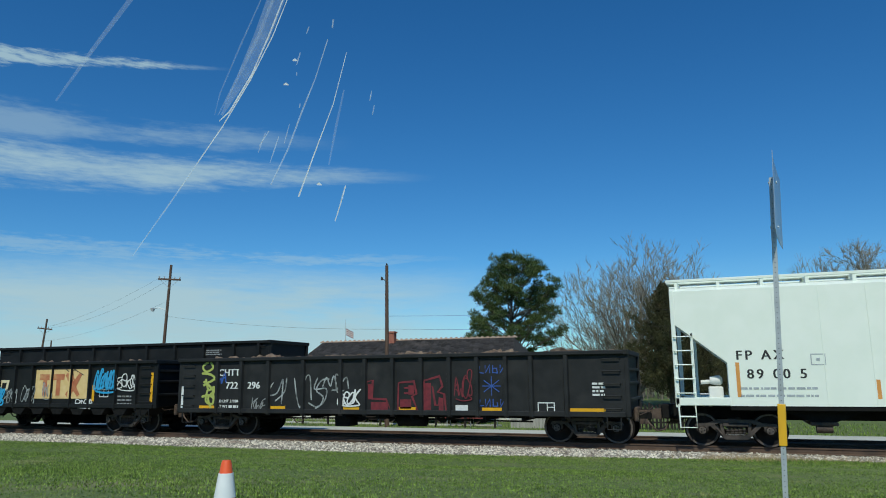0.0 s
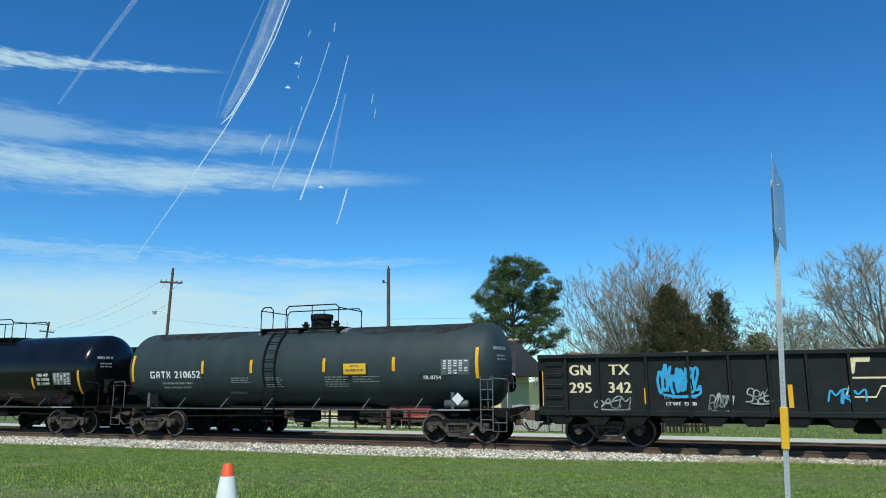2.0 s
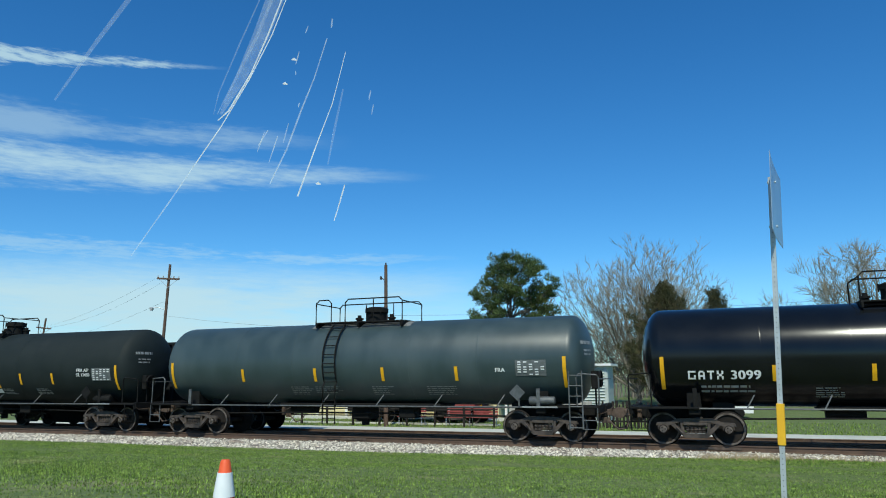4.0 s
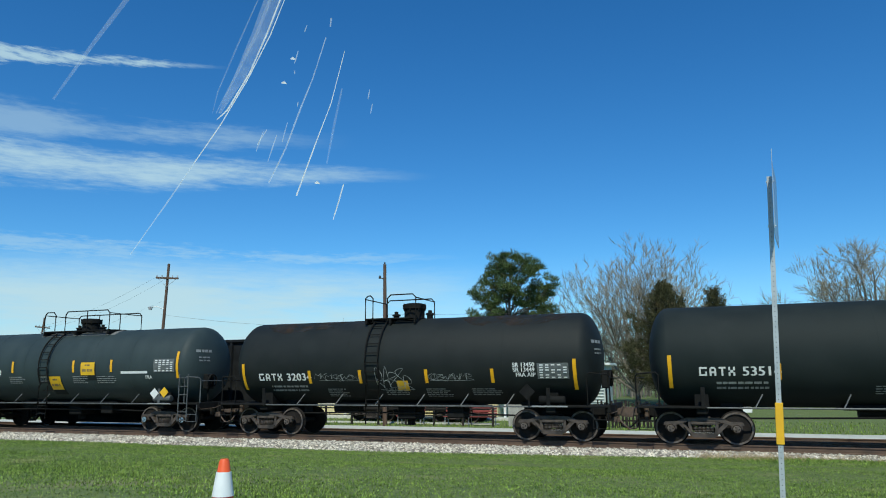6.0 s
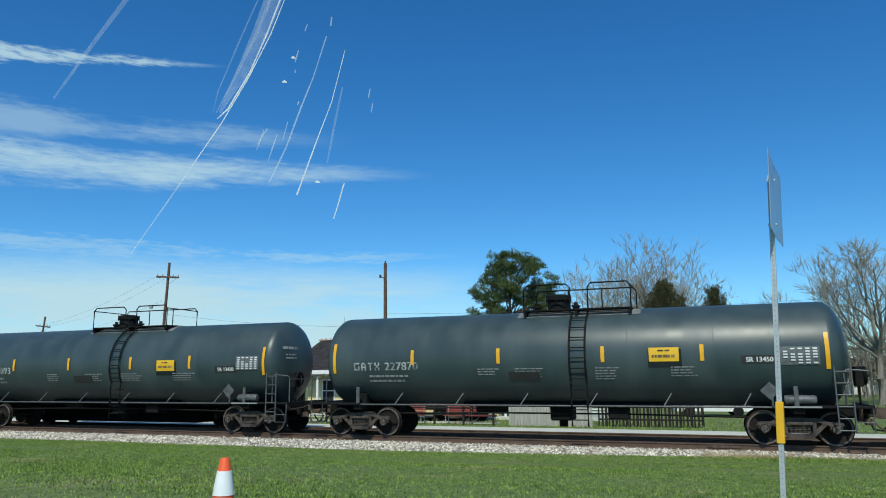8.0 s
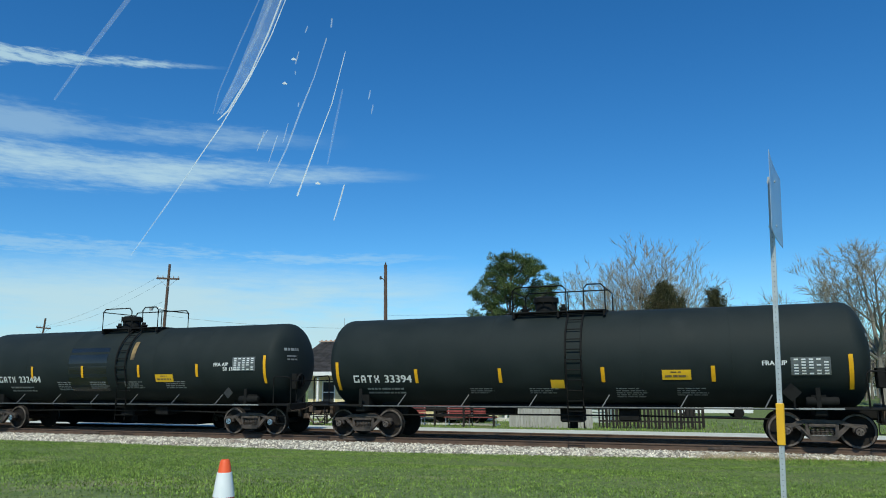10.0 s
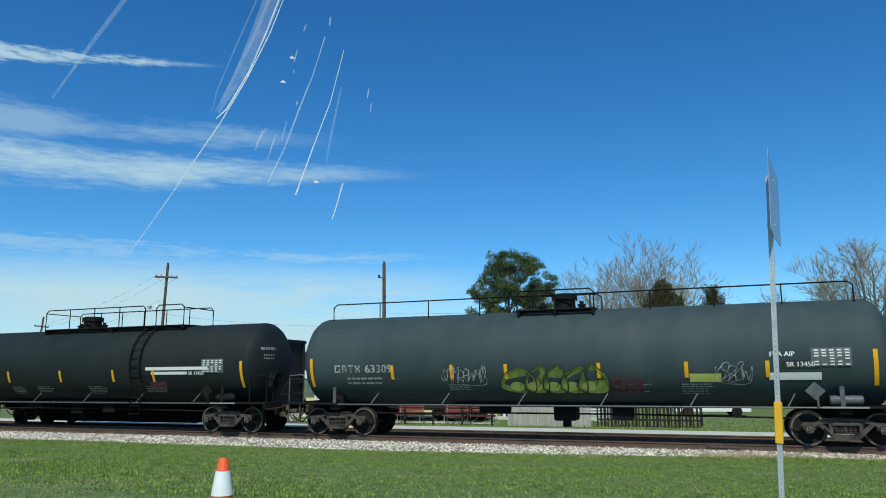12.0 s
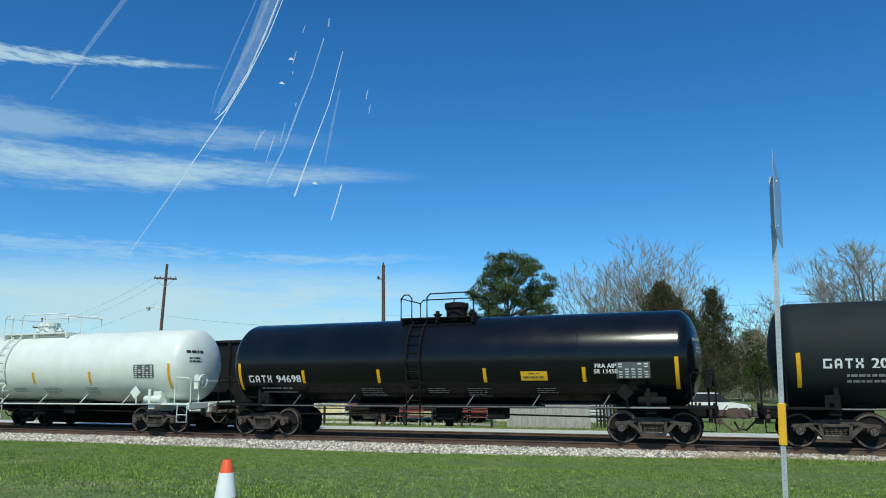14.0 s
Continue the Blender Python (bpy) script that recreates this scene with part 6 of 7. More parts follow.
utility_pole(-34.9, 15.0, 9.75, 25, 2.2, 1, True)
utility_pole(-16.48, 11.4, 8.05, 0, -0.5, 0)
utility_pole(-64.3, 30.0, 8.3, 20, 6.5, 1)
utility_pole(-80.0, 45.0, 7.2, 20, 0.0, 1)
utility_pole(14.2, 22.0, 7.6, 0, 0, 1)


def wire(a, b, sag, r=0.0055):
    a, b = Vector(a), Vector(b)
    pts = []
    for i in range(17):
        t = i / 16
        p = a.lerp(b, t)
        p.z -= 4 * sag * t * (1 - t)
        pts.append(p)
    tagged(part("overhead_wire", Shape().pipe(pts, r, 4), CABLE), "thin black overhead wire between poles", "overhead wire", group="overhead wires")


wire((-35.5, 15, 8.9), (-64.3, 30, 7.3), 0.5)
wire((-34.3, 15, 8.9), (-63.1, 30, 7.3), 0.7)
wire((-34.9, 15, 7.2), (-63.7, 30, 6.0), 0.5)
wire((-34.9, 15, 6.3), (-16.48, 11.4, 4.6), 0.25)
wire((-16.48, 11.4, 5.3), (14.2, 22, 6.5), 0.35)
wire((-16.48, 11.4, 4.6), (14.2, 22, 5.4), 0.35)
wire((14.2, 22, 6.6), (60, 40, 7), 0.6)


# ---- the depot across the street ----
def depot():
    th = thing("depot_building", "old depot with a long dark shingle roof and pale yellow walls", "building", pose(0, 0, 0))
    x0, x1, y0, y1 = -26.4, -12.9, 20.0, 27.0
    walls = Shape()
    t = 0.25
    walls.box(x0, x1, y0, y0 + t, -0.7, 2.45).box(x0, x1, y1 - t, y1, -0.7, 2.45).box(x0, x0 + t, y0 + t, y1 - t, -0.7, 2.45).box(x1 - t, x1, y0 + t, y1 - t, -0.7, 2.45)
    part("wall", walls, YELLOW_WALL, th)
    side = Shape()
    for k in range(20):
        z = -0.6 + 0.145 * k
        side.slab(x0 - 0.02, x1 + 0.02, y0 - 0.03, y0 + 0.01, z, z + 0.13, 0.008)
    sd = part("siding_boards", side, YELLOW_WALL, th)
    sd["kind"] = "stuff"
    # hipped roof
    ym, e = (y0 + y1) / 2, 1.3
    rx0, rx1, ze, zr = x0 - 1.1, x1 + 0.1, 2.42, 4.68
    rf = Shape()
    v = [(x0 - e, y0 - e, ze), (x1 + e, y0 - e, ze), (x1 + e, y1 + e, ze), (x0 - e, y1 + e, ze), (rx0, ym, zr), (rx1, ym, zr)]
    lowv = [(x, y, z - 0.16) for x, y, z in v[:4]]
    rf.add(v + lowv, [(0, 1, 5, 4), (1, 2, 5), (2, 3, 4, 5), (3, 0, 4), (0, 6, 7, 1), (1, 7, 8, 2), (2, 8, 9, 3), (3, 9, 6, 0), (6, 9, 8, 7)])
    part("roof", rf, SHINGLE, th)
    rows = Shape()
    m = 26
    for r in range(m):
        f0, f1 = r / m, (r + 1) / m
        a0, a1 = Vector(v[0]).lerp(Vector(v[4]), f0), Vector(v[1]).lerp(Vector(v[5]), f0)
        b0, b1 = Vector(v[0]).lerp(Vector(v[4]), f1), Vector(v[1]).lerp(Vector(v[5]), f1)
        cnt = 44
        for k in range(cnt):
            p, q, s, u = a0.lerp(a1, k / cnt), a0.lerp(a1, (k + 0.94) / cnt), b0.lerp(b1, (k + 0.94) / cnt), b0.lerp(b1, k / cnt)
            up = Vector((0, -0.012, 0.03 + 0.015 * ((k * 7 + r * 3) % 3)))
            rows.add([p + up, q + up, s + up * 0.3, u + up * 0.3, p, q], [(0, 1, 2, 3), (0, 4, 5, 1)])
    sg = part("shingles", rows, SHINGLE, th, smooth=0)
    sg["kind"] = "stuff"
    cap = Shape().slab(rx0 - 0.2, rx1 + 0.2, ym - 0.1, ym + 0.1, zr - 0.02, zr + 0.07, 0.02)
    for k in range(40):
        x = rx0 + (rx1 - rx0) * k / 39
        cap.slab(x - 0.08, x + 0.08, ym - 0.05, ym + 0.05, zr + 0.05, zr + 0.14, 0.02)
    part("ridge_tiles", cap, RIDGE, th, "pale clay ridge tiles")
    part("fascia", Shape().slab(x0 - e - 0.02, x1 + e + 0.02, y0 - e - 0.06, y0 - e - 0.01, ze - 0.24, ze + 0.02, 0.01), TRIM_WHITE, th, "white fascia board")
    for k in range(8):
        x = x0 - 0.8 + (x1 - x0 + 1.6) * k / 7
        part("porch_post", Shape().slab(x - 0.07, x + 0.07, y0 - 1.15, y0 - 1.0, -0.6, 2.3, 0.015), TRIM_WHITE, th)
    for k in range(6):
        x = x0 + 1.6 + (x1 - x0 - 3.2) * k / 5
        fr = part("window", Shape().box(x - 0.5, x - 0.42, y0 - 0.07, y0 + 0.03, 0.3, 1.85).box(x + 0.42, x + 0.5, y0 - 0.07, y0 + 0.03, 0.3, 1.85).box(x - 0.42, x + 0.42, y0 - 0.07, y0 + 0.03, 1.75, 1.85).box(x - 0.42, x + 0.42, y0 - 0.07, y0 + 0.03, 0.3, 0.4).box(x - 0.42, x + 0.42, y0 - 0.06, y0 + 0.02, 1.05, 1.11), TRIM_WHITE, th, "white window frame")
        part("pane", Shape().box(x - 0.42, x + 0.42, y0 - 0.042, y0 - 0.034, 0.4, 1.75), GLASS, fr)
    ch = part("chimney", Shape().slab(-21.9, -21.45, ym - 0.55, ym - 0.1, 3.9, 5.2, 0.01).slab(-21.95, -21.4, ym - 0.6, ym - 0.05, 5.2, 5.32, 0.01), BRICK, th, "red brick chimney")


depot()
tagged(part("pavement", Shape().box(-27, -11, 13.4, 14.0, -0.7, -0.44).box(-27, -11, 17.2, 19.6, -0.7, -0.42), ROAD), "pale concrete pavement in front of the depot", "pavement", kind="structure")


def boxcar_exhibit():
    th = thing("railway_caboose", "old maroon wooden caboose standing by the depot", "caboose", pose(-16.0, 15.5, -0.5))
    part("body", Shape().slab(-4.0, 3.5, -1.3, 1.3, 0.9, 2.8, 0.03), MAROON, th)
    sl = Shape()
    for k in range(37):
        x = -3.98 + 0.2 * k
        sl.slab(x, x + 0.18, -1.33, -1.29, 0.95, 2.75, 0.008)
    bs = part("board", sl, MAROON, th)
    bs["kind"] = "stuff"
    part("roof", Shape().prism([(-4.4, 2.75), (3.9, 2.75), (3.9, 2.85), (-4.4, 2.85)], -1.5, 1.5).slab(-4.2, 3.7, -0.9, 0.9, 2.84, 2.98, 0.05), SHINGLE, th)
    part("underframe", Shape().slab(-4.3, 3.8, -1.25, 1.25, 0.65, 0.92, 0.03), UNDER, th)
    for x in (-2.8, 2.3):
        tr = new("truck", MASTER["truck"])
        tr.parent, tr.matrix_basis = th, pose(x, 0, 0)
        for d in (-0.889, 0.889):
            ws = new("wheelset", MASTER["grey"])
            ws.parent, ws.matrix_basis = tr, pose(d, 0, RAIL_R)
    for k in range(3):
        x = -2.9 + 2.6 * k
        w = part("window", Shape().slab(x - 0.35, x + 0.35, -1.37, -1.32, 1.6, 2.4, 0.02), TRIM_WHITE, th, "white window frame")
        part("pane", Shape().box(x - 0.26, x + 0.26, -1.382, -1.374, 1.69, 2.31), GLASS, w)
    part("small_print", on_side(block_rows(random.Random(4), 3, 1.6, 0.14, 0.07), 1.0, 2.1, -1.33, 0.01), LETTER_DIM, th)
    part("end_rail", Shape().pipe([(3.6, -1.2, 0.9), (3.85, -1.2, 1.0), (3.85, -1.2, 1.9), (3.5, -1.2, 2.0)], 0.03).pipe([(-4.1, -1.2, 0.9), (-4.35, -1.2, 1.0), (-4.35, -1.2, 1.9), (-4.0, -1.2, 2.0)], 0.03), YELLOW, th, "yellow hand rail")


boxcar_exhibit()

for k, x in enumerate((-15.6, -12.9, -11.6)):
    y = 12.7
    b = thing("park_bench", "red slatted park bench on thin metal legs", "bench", pose(x, y, -0.5), group="red benches by the street")
    for i in range(4):
        part("slat", Shape().slab(-0.75, 0.75, -0.2 + 0.12 * i, -0.1 + 0.12 * i, 0.43, 0.47, 0.01), MAROON, b)
    for i in range(3):
        part("slat", Shape().slab(-0.75, 0.75, 0.27, 0.30, 0.55 + 0.13 * i, 0.65 + 0.13 * i, 0.01), MAROON, b)
    for q in (-0.65, 0.65):
        part("leg", Shape().pipe([(q, -0.18, 0), (q, -0.15, 0.43), (q, 0.28, 0.43), (q, 0.3, 0.95)], 0.025).rod((q, 0.28, 0.43), (q, 0.34, 0), 0.025), GALV, b)

enc = thing("board_enclosure", "low enclosure of weathered grey upright boards", "fence", pose(0, 12.5, -0.5))
rngb = random.Random(31)
for k in range(28):
    x = -10.1 + 0.15 * k
    part("board", Shape().slab(x, x + 0.14, -0.012, 0.012, 0.0, 1.32 + rngb.uniform(-0.04, 0.03), 0.004), GREY_WOOD, enc)
part("rail", Shape().slab(-10.1, -5.9, 0.014, 0.06, 0.3, 0.4, 0.01), GREY_WOOD, enc)
part("rail", Shape().slab(-10.1, -5.9, 0.014, 0.06, 0.95, 1.05, 0.01), GREY_WOOD, enc)
fen = thing("picket_fence", "dark weathered picket fence with open gaps", "fence", pose(0, 13.0, -0.5))
for k in range(30):
    x = -5.7 + 0.165 * k
    part("picket", Shape().slab(x, x + 0.07 + 0.03 * (k % 3), -0.015, 0.015, 0.0, 1.25 + rngb.uniform(-0.12, 0.08), 0.004), DARK_WOOD, fen)
part("rail", Shape().slab(-5.7, -0.8, 0.018, 0.06, 0.3, 0.38, 0.008), DARK_WOOD, fen)
part("rail", Shape().slab(-5.7, -0.8, 0.018, 0.06, 0.9, 0.98, 0.008), DARK_WOOD, fen)
ranch = thing("rail_fence", "low dark post-and-rail fence along the grass", "fence", pose(0, 12.1, -0.5))
for k in range(13):
    x = -30 + 1.6 * k
    part("post", Shape().slab(x - 0.05, x + 0.05, -0.05, 0.05, -0.2, 1.0, 0.01), DARK_WOOD, ranch)
for z in (0.5, 0.85):
    part("rail", Shape().slab(-30, -10.6, -0.07, -0.045, z, z + 0.06, 0.008), DARK_WOOD, ranch)

hut = thing("louvred_shed", "small pale shed with louvred walls", "shed", pose(-7.3, 17.0, -0.5))
part("body", Shape().slab(-1.55, 1.55, 0, 2.2, 0, 3.1, 0.02), CABINET, hut)
for c in (-0.75, 0.75):
    fr = part("louvre_panel", Shape().box(c - 0.7, c + 0.7, -0.03, 0.0, 0.3, 3.0), CABINET, hut)
    for k in range(16):
        part("slat", Shape().slab(c - 0.62, c + 0.62, -0.02, 0.06, -0.01, 0.01, 0.003, pose(0, -0.07, 0.45 + 0.16 * k, 38)), CABINET, fr)
part("roof", Shape().prism([(-1.8, 3.08), (1.8, 3.08), (1.8, 3.2), (-1.8, 3.2)], -0.3, 2.5), TRIM_WHITE, hut)

flag = thing("flagpole", "thin pale flagpole with a small red and white flag", "flagpole", pose(-28.4, 28.6, -0.5))
part("pole", Shape().rod((0, 0, -0.1), (0, 0, 7.35), 0.035, 0.02), GALV, flag)
cloth = Shape()
for s in range(7):
    z0_, z1_ = 6.05 + 0.075 * s, 6.125 + 0.075 * s
    vs = []
    for i in range(7):
        x = 0.04 + 0.11 * i
        vs += [(x, 0.06 * math.sin(i * 1.2), z0_ - 0.05 * i), (x, 0.06 * math.sin(i * 1.2), z1_ - 0.05 * i)]
    if s % 2 == 0:
        cloth.add(vs, [(2 * i, 2 * i + 2, 2 * i + 3, 2 * i + 1) for i in range(6)])
    else:
        white = Shape().add(vs, [(2 * i, 2 * i + 2, 2 * i + 3, 2 * i + 1) for i in range(6)])
        part("flag_stripe", white, TRIM_WHITE, flag)
part("flag_cloth", cloth, SPRAY_RED, flag, "red stripes of the flag")

house = thing("far_house", "pale low house far off among bare trees", "house", pose(19.0, 76.0, -0.5))
part("wall", Shape().slab(-5, 7, 0, 6, 0, 2.8, 0.03), TRIM_WHITE, house)
part("roof", Shape().add([(-5.5, -0.6, 2.7), (7.5, -0.6, 2.7), (7.5, 6.6, 2.7), (-5.5, 6.6, 2.7), (-5.5, 3, 4.4), (7.5, 3, 4.4)], [(0, 1, 5, 4), (2, 3, 4, 5), (1, 2, 5), (3, 0, 4), (0, 3, 2, 1)]), SHINGLE, house)
for x in (-3.4, -0.6, 2.2, 5.0):
    w = part("window", Shape().slab(x - 0.5, x + 0.5, -0.05, 0.0, 0.9, 2.1, 0.01), CABINET, house)
    part("pane", Shape().box(x - 0.42, x + 0.42, -0.06, -0.054, 0.98, 2.02), GLASS, w)


def parked_car(x, y, turn):
    th = thing("parked_car", "white parked car far across the street", "car", pose(x, y, -0.5, 0, 0, turn))
    part("body", Shape().prism([(-2.2, 0.3), (2.2, 0.3), (2.25, 0.75), (1.3, 0.92), (-1.9, 0.95), (-2.25, 0.8)], -0.85, 0.85), TRIM_WHITE, th)
    part("cabin", Shape().prism([(-1.8, 0.93), (1.2, 0.91), (0.5, 1.42), (-1.2, 1.45)], -0.72, 0.72), GLASS, th)
    part("roof", Shape().slab(-1.15, 0.5, -0.7, 0.7, 1.42, 1.47, 0.02), TRIM_WHITE, th)
    for a in (-1.4, 1.4):
        for b in (-0.8, 0.8):
            w = part("wheel", Shape().lathe([(b - 0.1, 0.0), (b - 0.1, 0.3), (b + 0.1, 0.3), (b + 0.1, 0.0)], 18, "y", (a, 0, 0.31)), UNDER, th)


parked_car(-0.6, 24.0, 10)


# ---- trees ----
def limb(sh, rng, p, d, length, r, level, sides, tips, up, wob, angle):
    """A tapering limb that bends upwards and bears thinner ones on alternate sides."""
    steps = 7 if level == 0 else 5 if level < 3 else 3
    pts, rs, ds = [p.copy()], [r], [d.copy()]
    q, dd = p.copy(), d.copy()
    for i in range(steps):
        dd = (dd + Vector((rng.uniform(-wob, wob), rng.uniform(-wob, wob), rng.uniform(-wob, wob) * 0.5 + up))).normalized()
        q = q + dd * (length / steps)
        pts.append(q.copy())
        rs.append(max(0.008, r * (1 - 0.8 * (i + 1) / steps)))
        ds.append(dd.copy())
    sh.pipe(pts, rs, 7 if level == 0 else 5 if level == 1 else 3)
    if level >= len(sides):
        tips.append((q, dd))
        return
    turn = rng.uniform(0, 6.28)
    for k in range(sides[level]):
        at = 0.22 + 0.78 * (k + rng.random()) / sides[level]
        i = min(steps - 1, int(at * steps))
        base, dd = pts[i].lerp(pts[i + 1], at * steps - i), ds[i]
        turn += 2.4 + rng.uniform(-0.4, 0.4)
        across = dd.orthogonal().normalized()
        side = across * math.cos(turn) + dd.cross(across) * math.sin(turn)
        a = radians(rng.uniform(angle * 0.7, angle * 1.3))
        nd = (dd * math.cos(a) + side * math.sin(a)).normalized()
        if nd.z < -0.15:
            nd.z *= -0.3
        limb(sh, rng, base, nd, length * rng.uniform(0.42, 0.62) * (1.2 - 0.55 * at), max(0.01, rs[i] * rng.uniform(0.5, 0.7)), level + 1, sides, tips, up * 1.2, wob * 1.15, angle)


def bare_tree(x, y, height, seed, label, fork=0.12, limbs=9, wide=58, trunk=0.3, sides=(6, 5, 3), up=0.05, wob=0.09, angle=34, twigs=4, lean=0.0):
    """A leafless tree: a trunk that forks into limbs fanned out from the upright to the angle wide."""
    rng = random.Random(seed)
    th = thing("bare_tree", label, "tree", pose(x, y, -0.55), group="trees")
    sh, tips = Shape(), []
    foot = Vector((lean * height * fork, 0, height * fork))
    sh.pipe([Vector((0, 0, -0.2)), foot * 0.5 + Vector((0.06, 0, 0)), foot], [trunk * 1.15, trunk, trunk * 0.9], 10)
    for k in range(limbs):
        slant = radians(wide * ((k + 0.4) / limbs) ** 0.8)
        a = k * 2.4 + rng.uniform(-0.3, 0.3)
        d = Vector((math.sin(slant) * math.cos(a), math.sin(slant) * math.sin(a), math.cos(slant)))
        start = foot * rng.uniform(0.8, 1.0) if k else foot
        limb(sh, rng, start, d, height * (1 - fork) * rng.uniform(0.8, 1.0), trunk * rng.uniform(0.45, 0.7), 0, sides, tips, up, wob, angle)
    f = height / max(p.z for p, _ in tips)
    sh.v = [(a * f, b * f, c * f) for a, b, c in sh.v]
    part("trunk", sh, BARK_GREY, th, "pale grey trunk and limbs")
    tw = Shape()
    for p, d in tips:
        p = p * f
        for k in range(twigs):
            e = (d + Vector((rng.uniform(-0.6, 0.6), rng.uniform(-0.6, 0.6), rng.uniform(-0.2, 0.6)))).normalized() * rng.uniform(0.4, 1.0)
            back = p - d * rng.uniform(0, 0.5)
            m = back + e * 0.5 + Vector((rng.uniform(-0.05, 0.05), 0, rng.uniform(-0.04, 0.05)))
            tw.pipe([back, m, back + e], [0.012, 0.010, 0.006], 3)
    ob = part("crown", tw, TWIG, th, "fine pale twigs")
    ob["kind"] = "stuff"
    return th


def needle_clump(sh, rng, c, size, count, flat=0.6):
    for k in range(count):
        d = Vector((rng.gauss(0, 1), rng.gauss(0, 1), rng.gauss(0, 1) * flat))
        d = d.normalized() * size * rng.uniform(0.2, 1.0)
        p = c + d
        a = Vector((rng.uniform(-1, 1), rng.uniform(-1, 1), rng.uniform(-0.6, 1.0))).normalized() * size * rng.uniform(0.25, 0.5)
        b = Vector((rng.uniform(-1, 1), rng.uniform(-1, 1), rng.uniform(-1, 1))).normalized() * size * rng.uniform(0.03, 0.075)
        sh.add([p - b, p + b, p + a + b * 0.4, p + a - b * 0.4], [(0, 1, 2, 3)])


def pine_tree(x, y, height, seed, rx=3.6):
    rng = random.Random(seed)
    th = thing("pine_tree", "tall pine with an open rounded dark green crown", "tree", pose(x, y, -0.55), group="trees")
    sh, lf = Shape(), Shape()
    pts = [Vector((0.14 * math.sin(i * 0.9), 0.1 * math.cos(i), height * 0.93 * i / 8)) for i in range(9)]
    sh.pipe(pts, [0.30 - 0.031 * i for i in range(9)], 10)
    outline = [(0.34, 0.30), (0.40, 0.72), (0.46, 1.0), (0.56, 1.0), (0.64, 0.84), (0.74, 0.80), (0.84, 0.75), (0.92, 0.60), (0.97, 0.42), (1.0, 0.22)]

    def reach_at(f):
        for (a, p), (b, q) in zip(outline, outline[1:]):
            if f <= b:
                return rx * (p + (q - p) * (f - a) / (b - a))
        return 0.1

    def spray(c, size):
        """A tuft of needles that opens upwards and outwards, flat below."""
        for k in range(130):
            d = Vector((rng.gauss(0, 1), rng.gauss(0, 1), abs(rng.gauss(0, 0.85)) - 0.25))
            p = c + d.normalized() * size * rng.random() ** 0.5
            a = (d.normalized() + Vector((rng.uniform(-0.7, 0.7), rng.uniform(-0.7, 0.7), rng.uniform(-0.1, 0.9)))).normalized() * rng.uniform(0.16, 0.30)
            b = Vector((rng.uniform(-1, 1), rng.uniform(-1, 1), rng.uniform(-1, 1))).normalized() * rng.uniform(0.02, 0.04)
            lf.add([p - b, p + b, p + a + b * 0.4, p + a - b * 0.4], [(0, 1, 2, 3)])

    n = 84
    for k in range(n):
        f = 0.37 + 0.625 * (k / (n - 1)) ** 0.8
        a = k * 2.4 + rng.uniform(-0.45, 0.45)
        reach = reach_at(f) * rng.uniform(0.55, 1.05) * (0.94 + 0.2 * noise.noise((math.cos(a) * 1.3, math.sin(a) * 1.3, f * 5)))
        zt = height * f
        za = max(height * 0.33, zt - reach * rng.uniform(0.45, 0.95))
        base, tip = Vector((0, 0, za)), Vector((math.cos(a) * reach, math.sin(a) * reach, zt))
        mid = base.lerp(tip, 0.5) + Vector((rng.uniform(-0.2, 0.2), rng.uniform(-0.2, 0.2), rng.uniform(-0.35, 0.05)))
        sh.pipe([base, mid, tip], [0.09 * (1.25 - f * 0.7), 0.05, 0.02], 5)
        for j in range(max(3, int(reach * 1.7))):
            g = 1.0 if j == 0 else rng.uniform(0.5, 1.0)
            root = mid.lerp(tip, max(0.0, 2 * g - 1) * 0.9)
            c = base.lerp(tip, g) + (Vector((rng.uniform(-0.75, 0.75), rng.uniform(-0.75, 0.75), rng.uniform(-0.15, 0.5))) if j else Vector((0, 0, 0)))
            sh.pipe([root, c], [0.024, 0.01], 3)
            spray(c, rng.uniform(0.34, 0.60))
    part("trunk", sh, BARK, th)
    part("crown", lf, NEEDLE, th, "clumps of dark green needles", smooth=0)


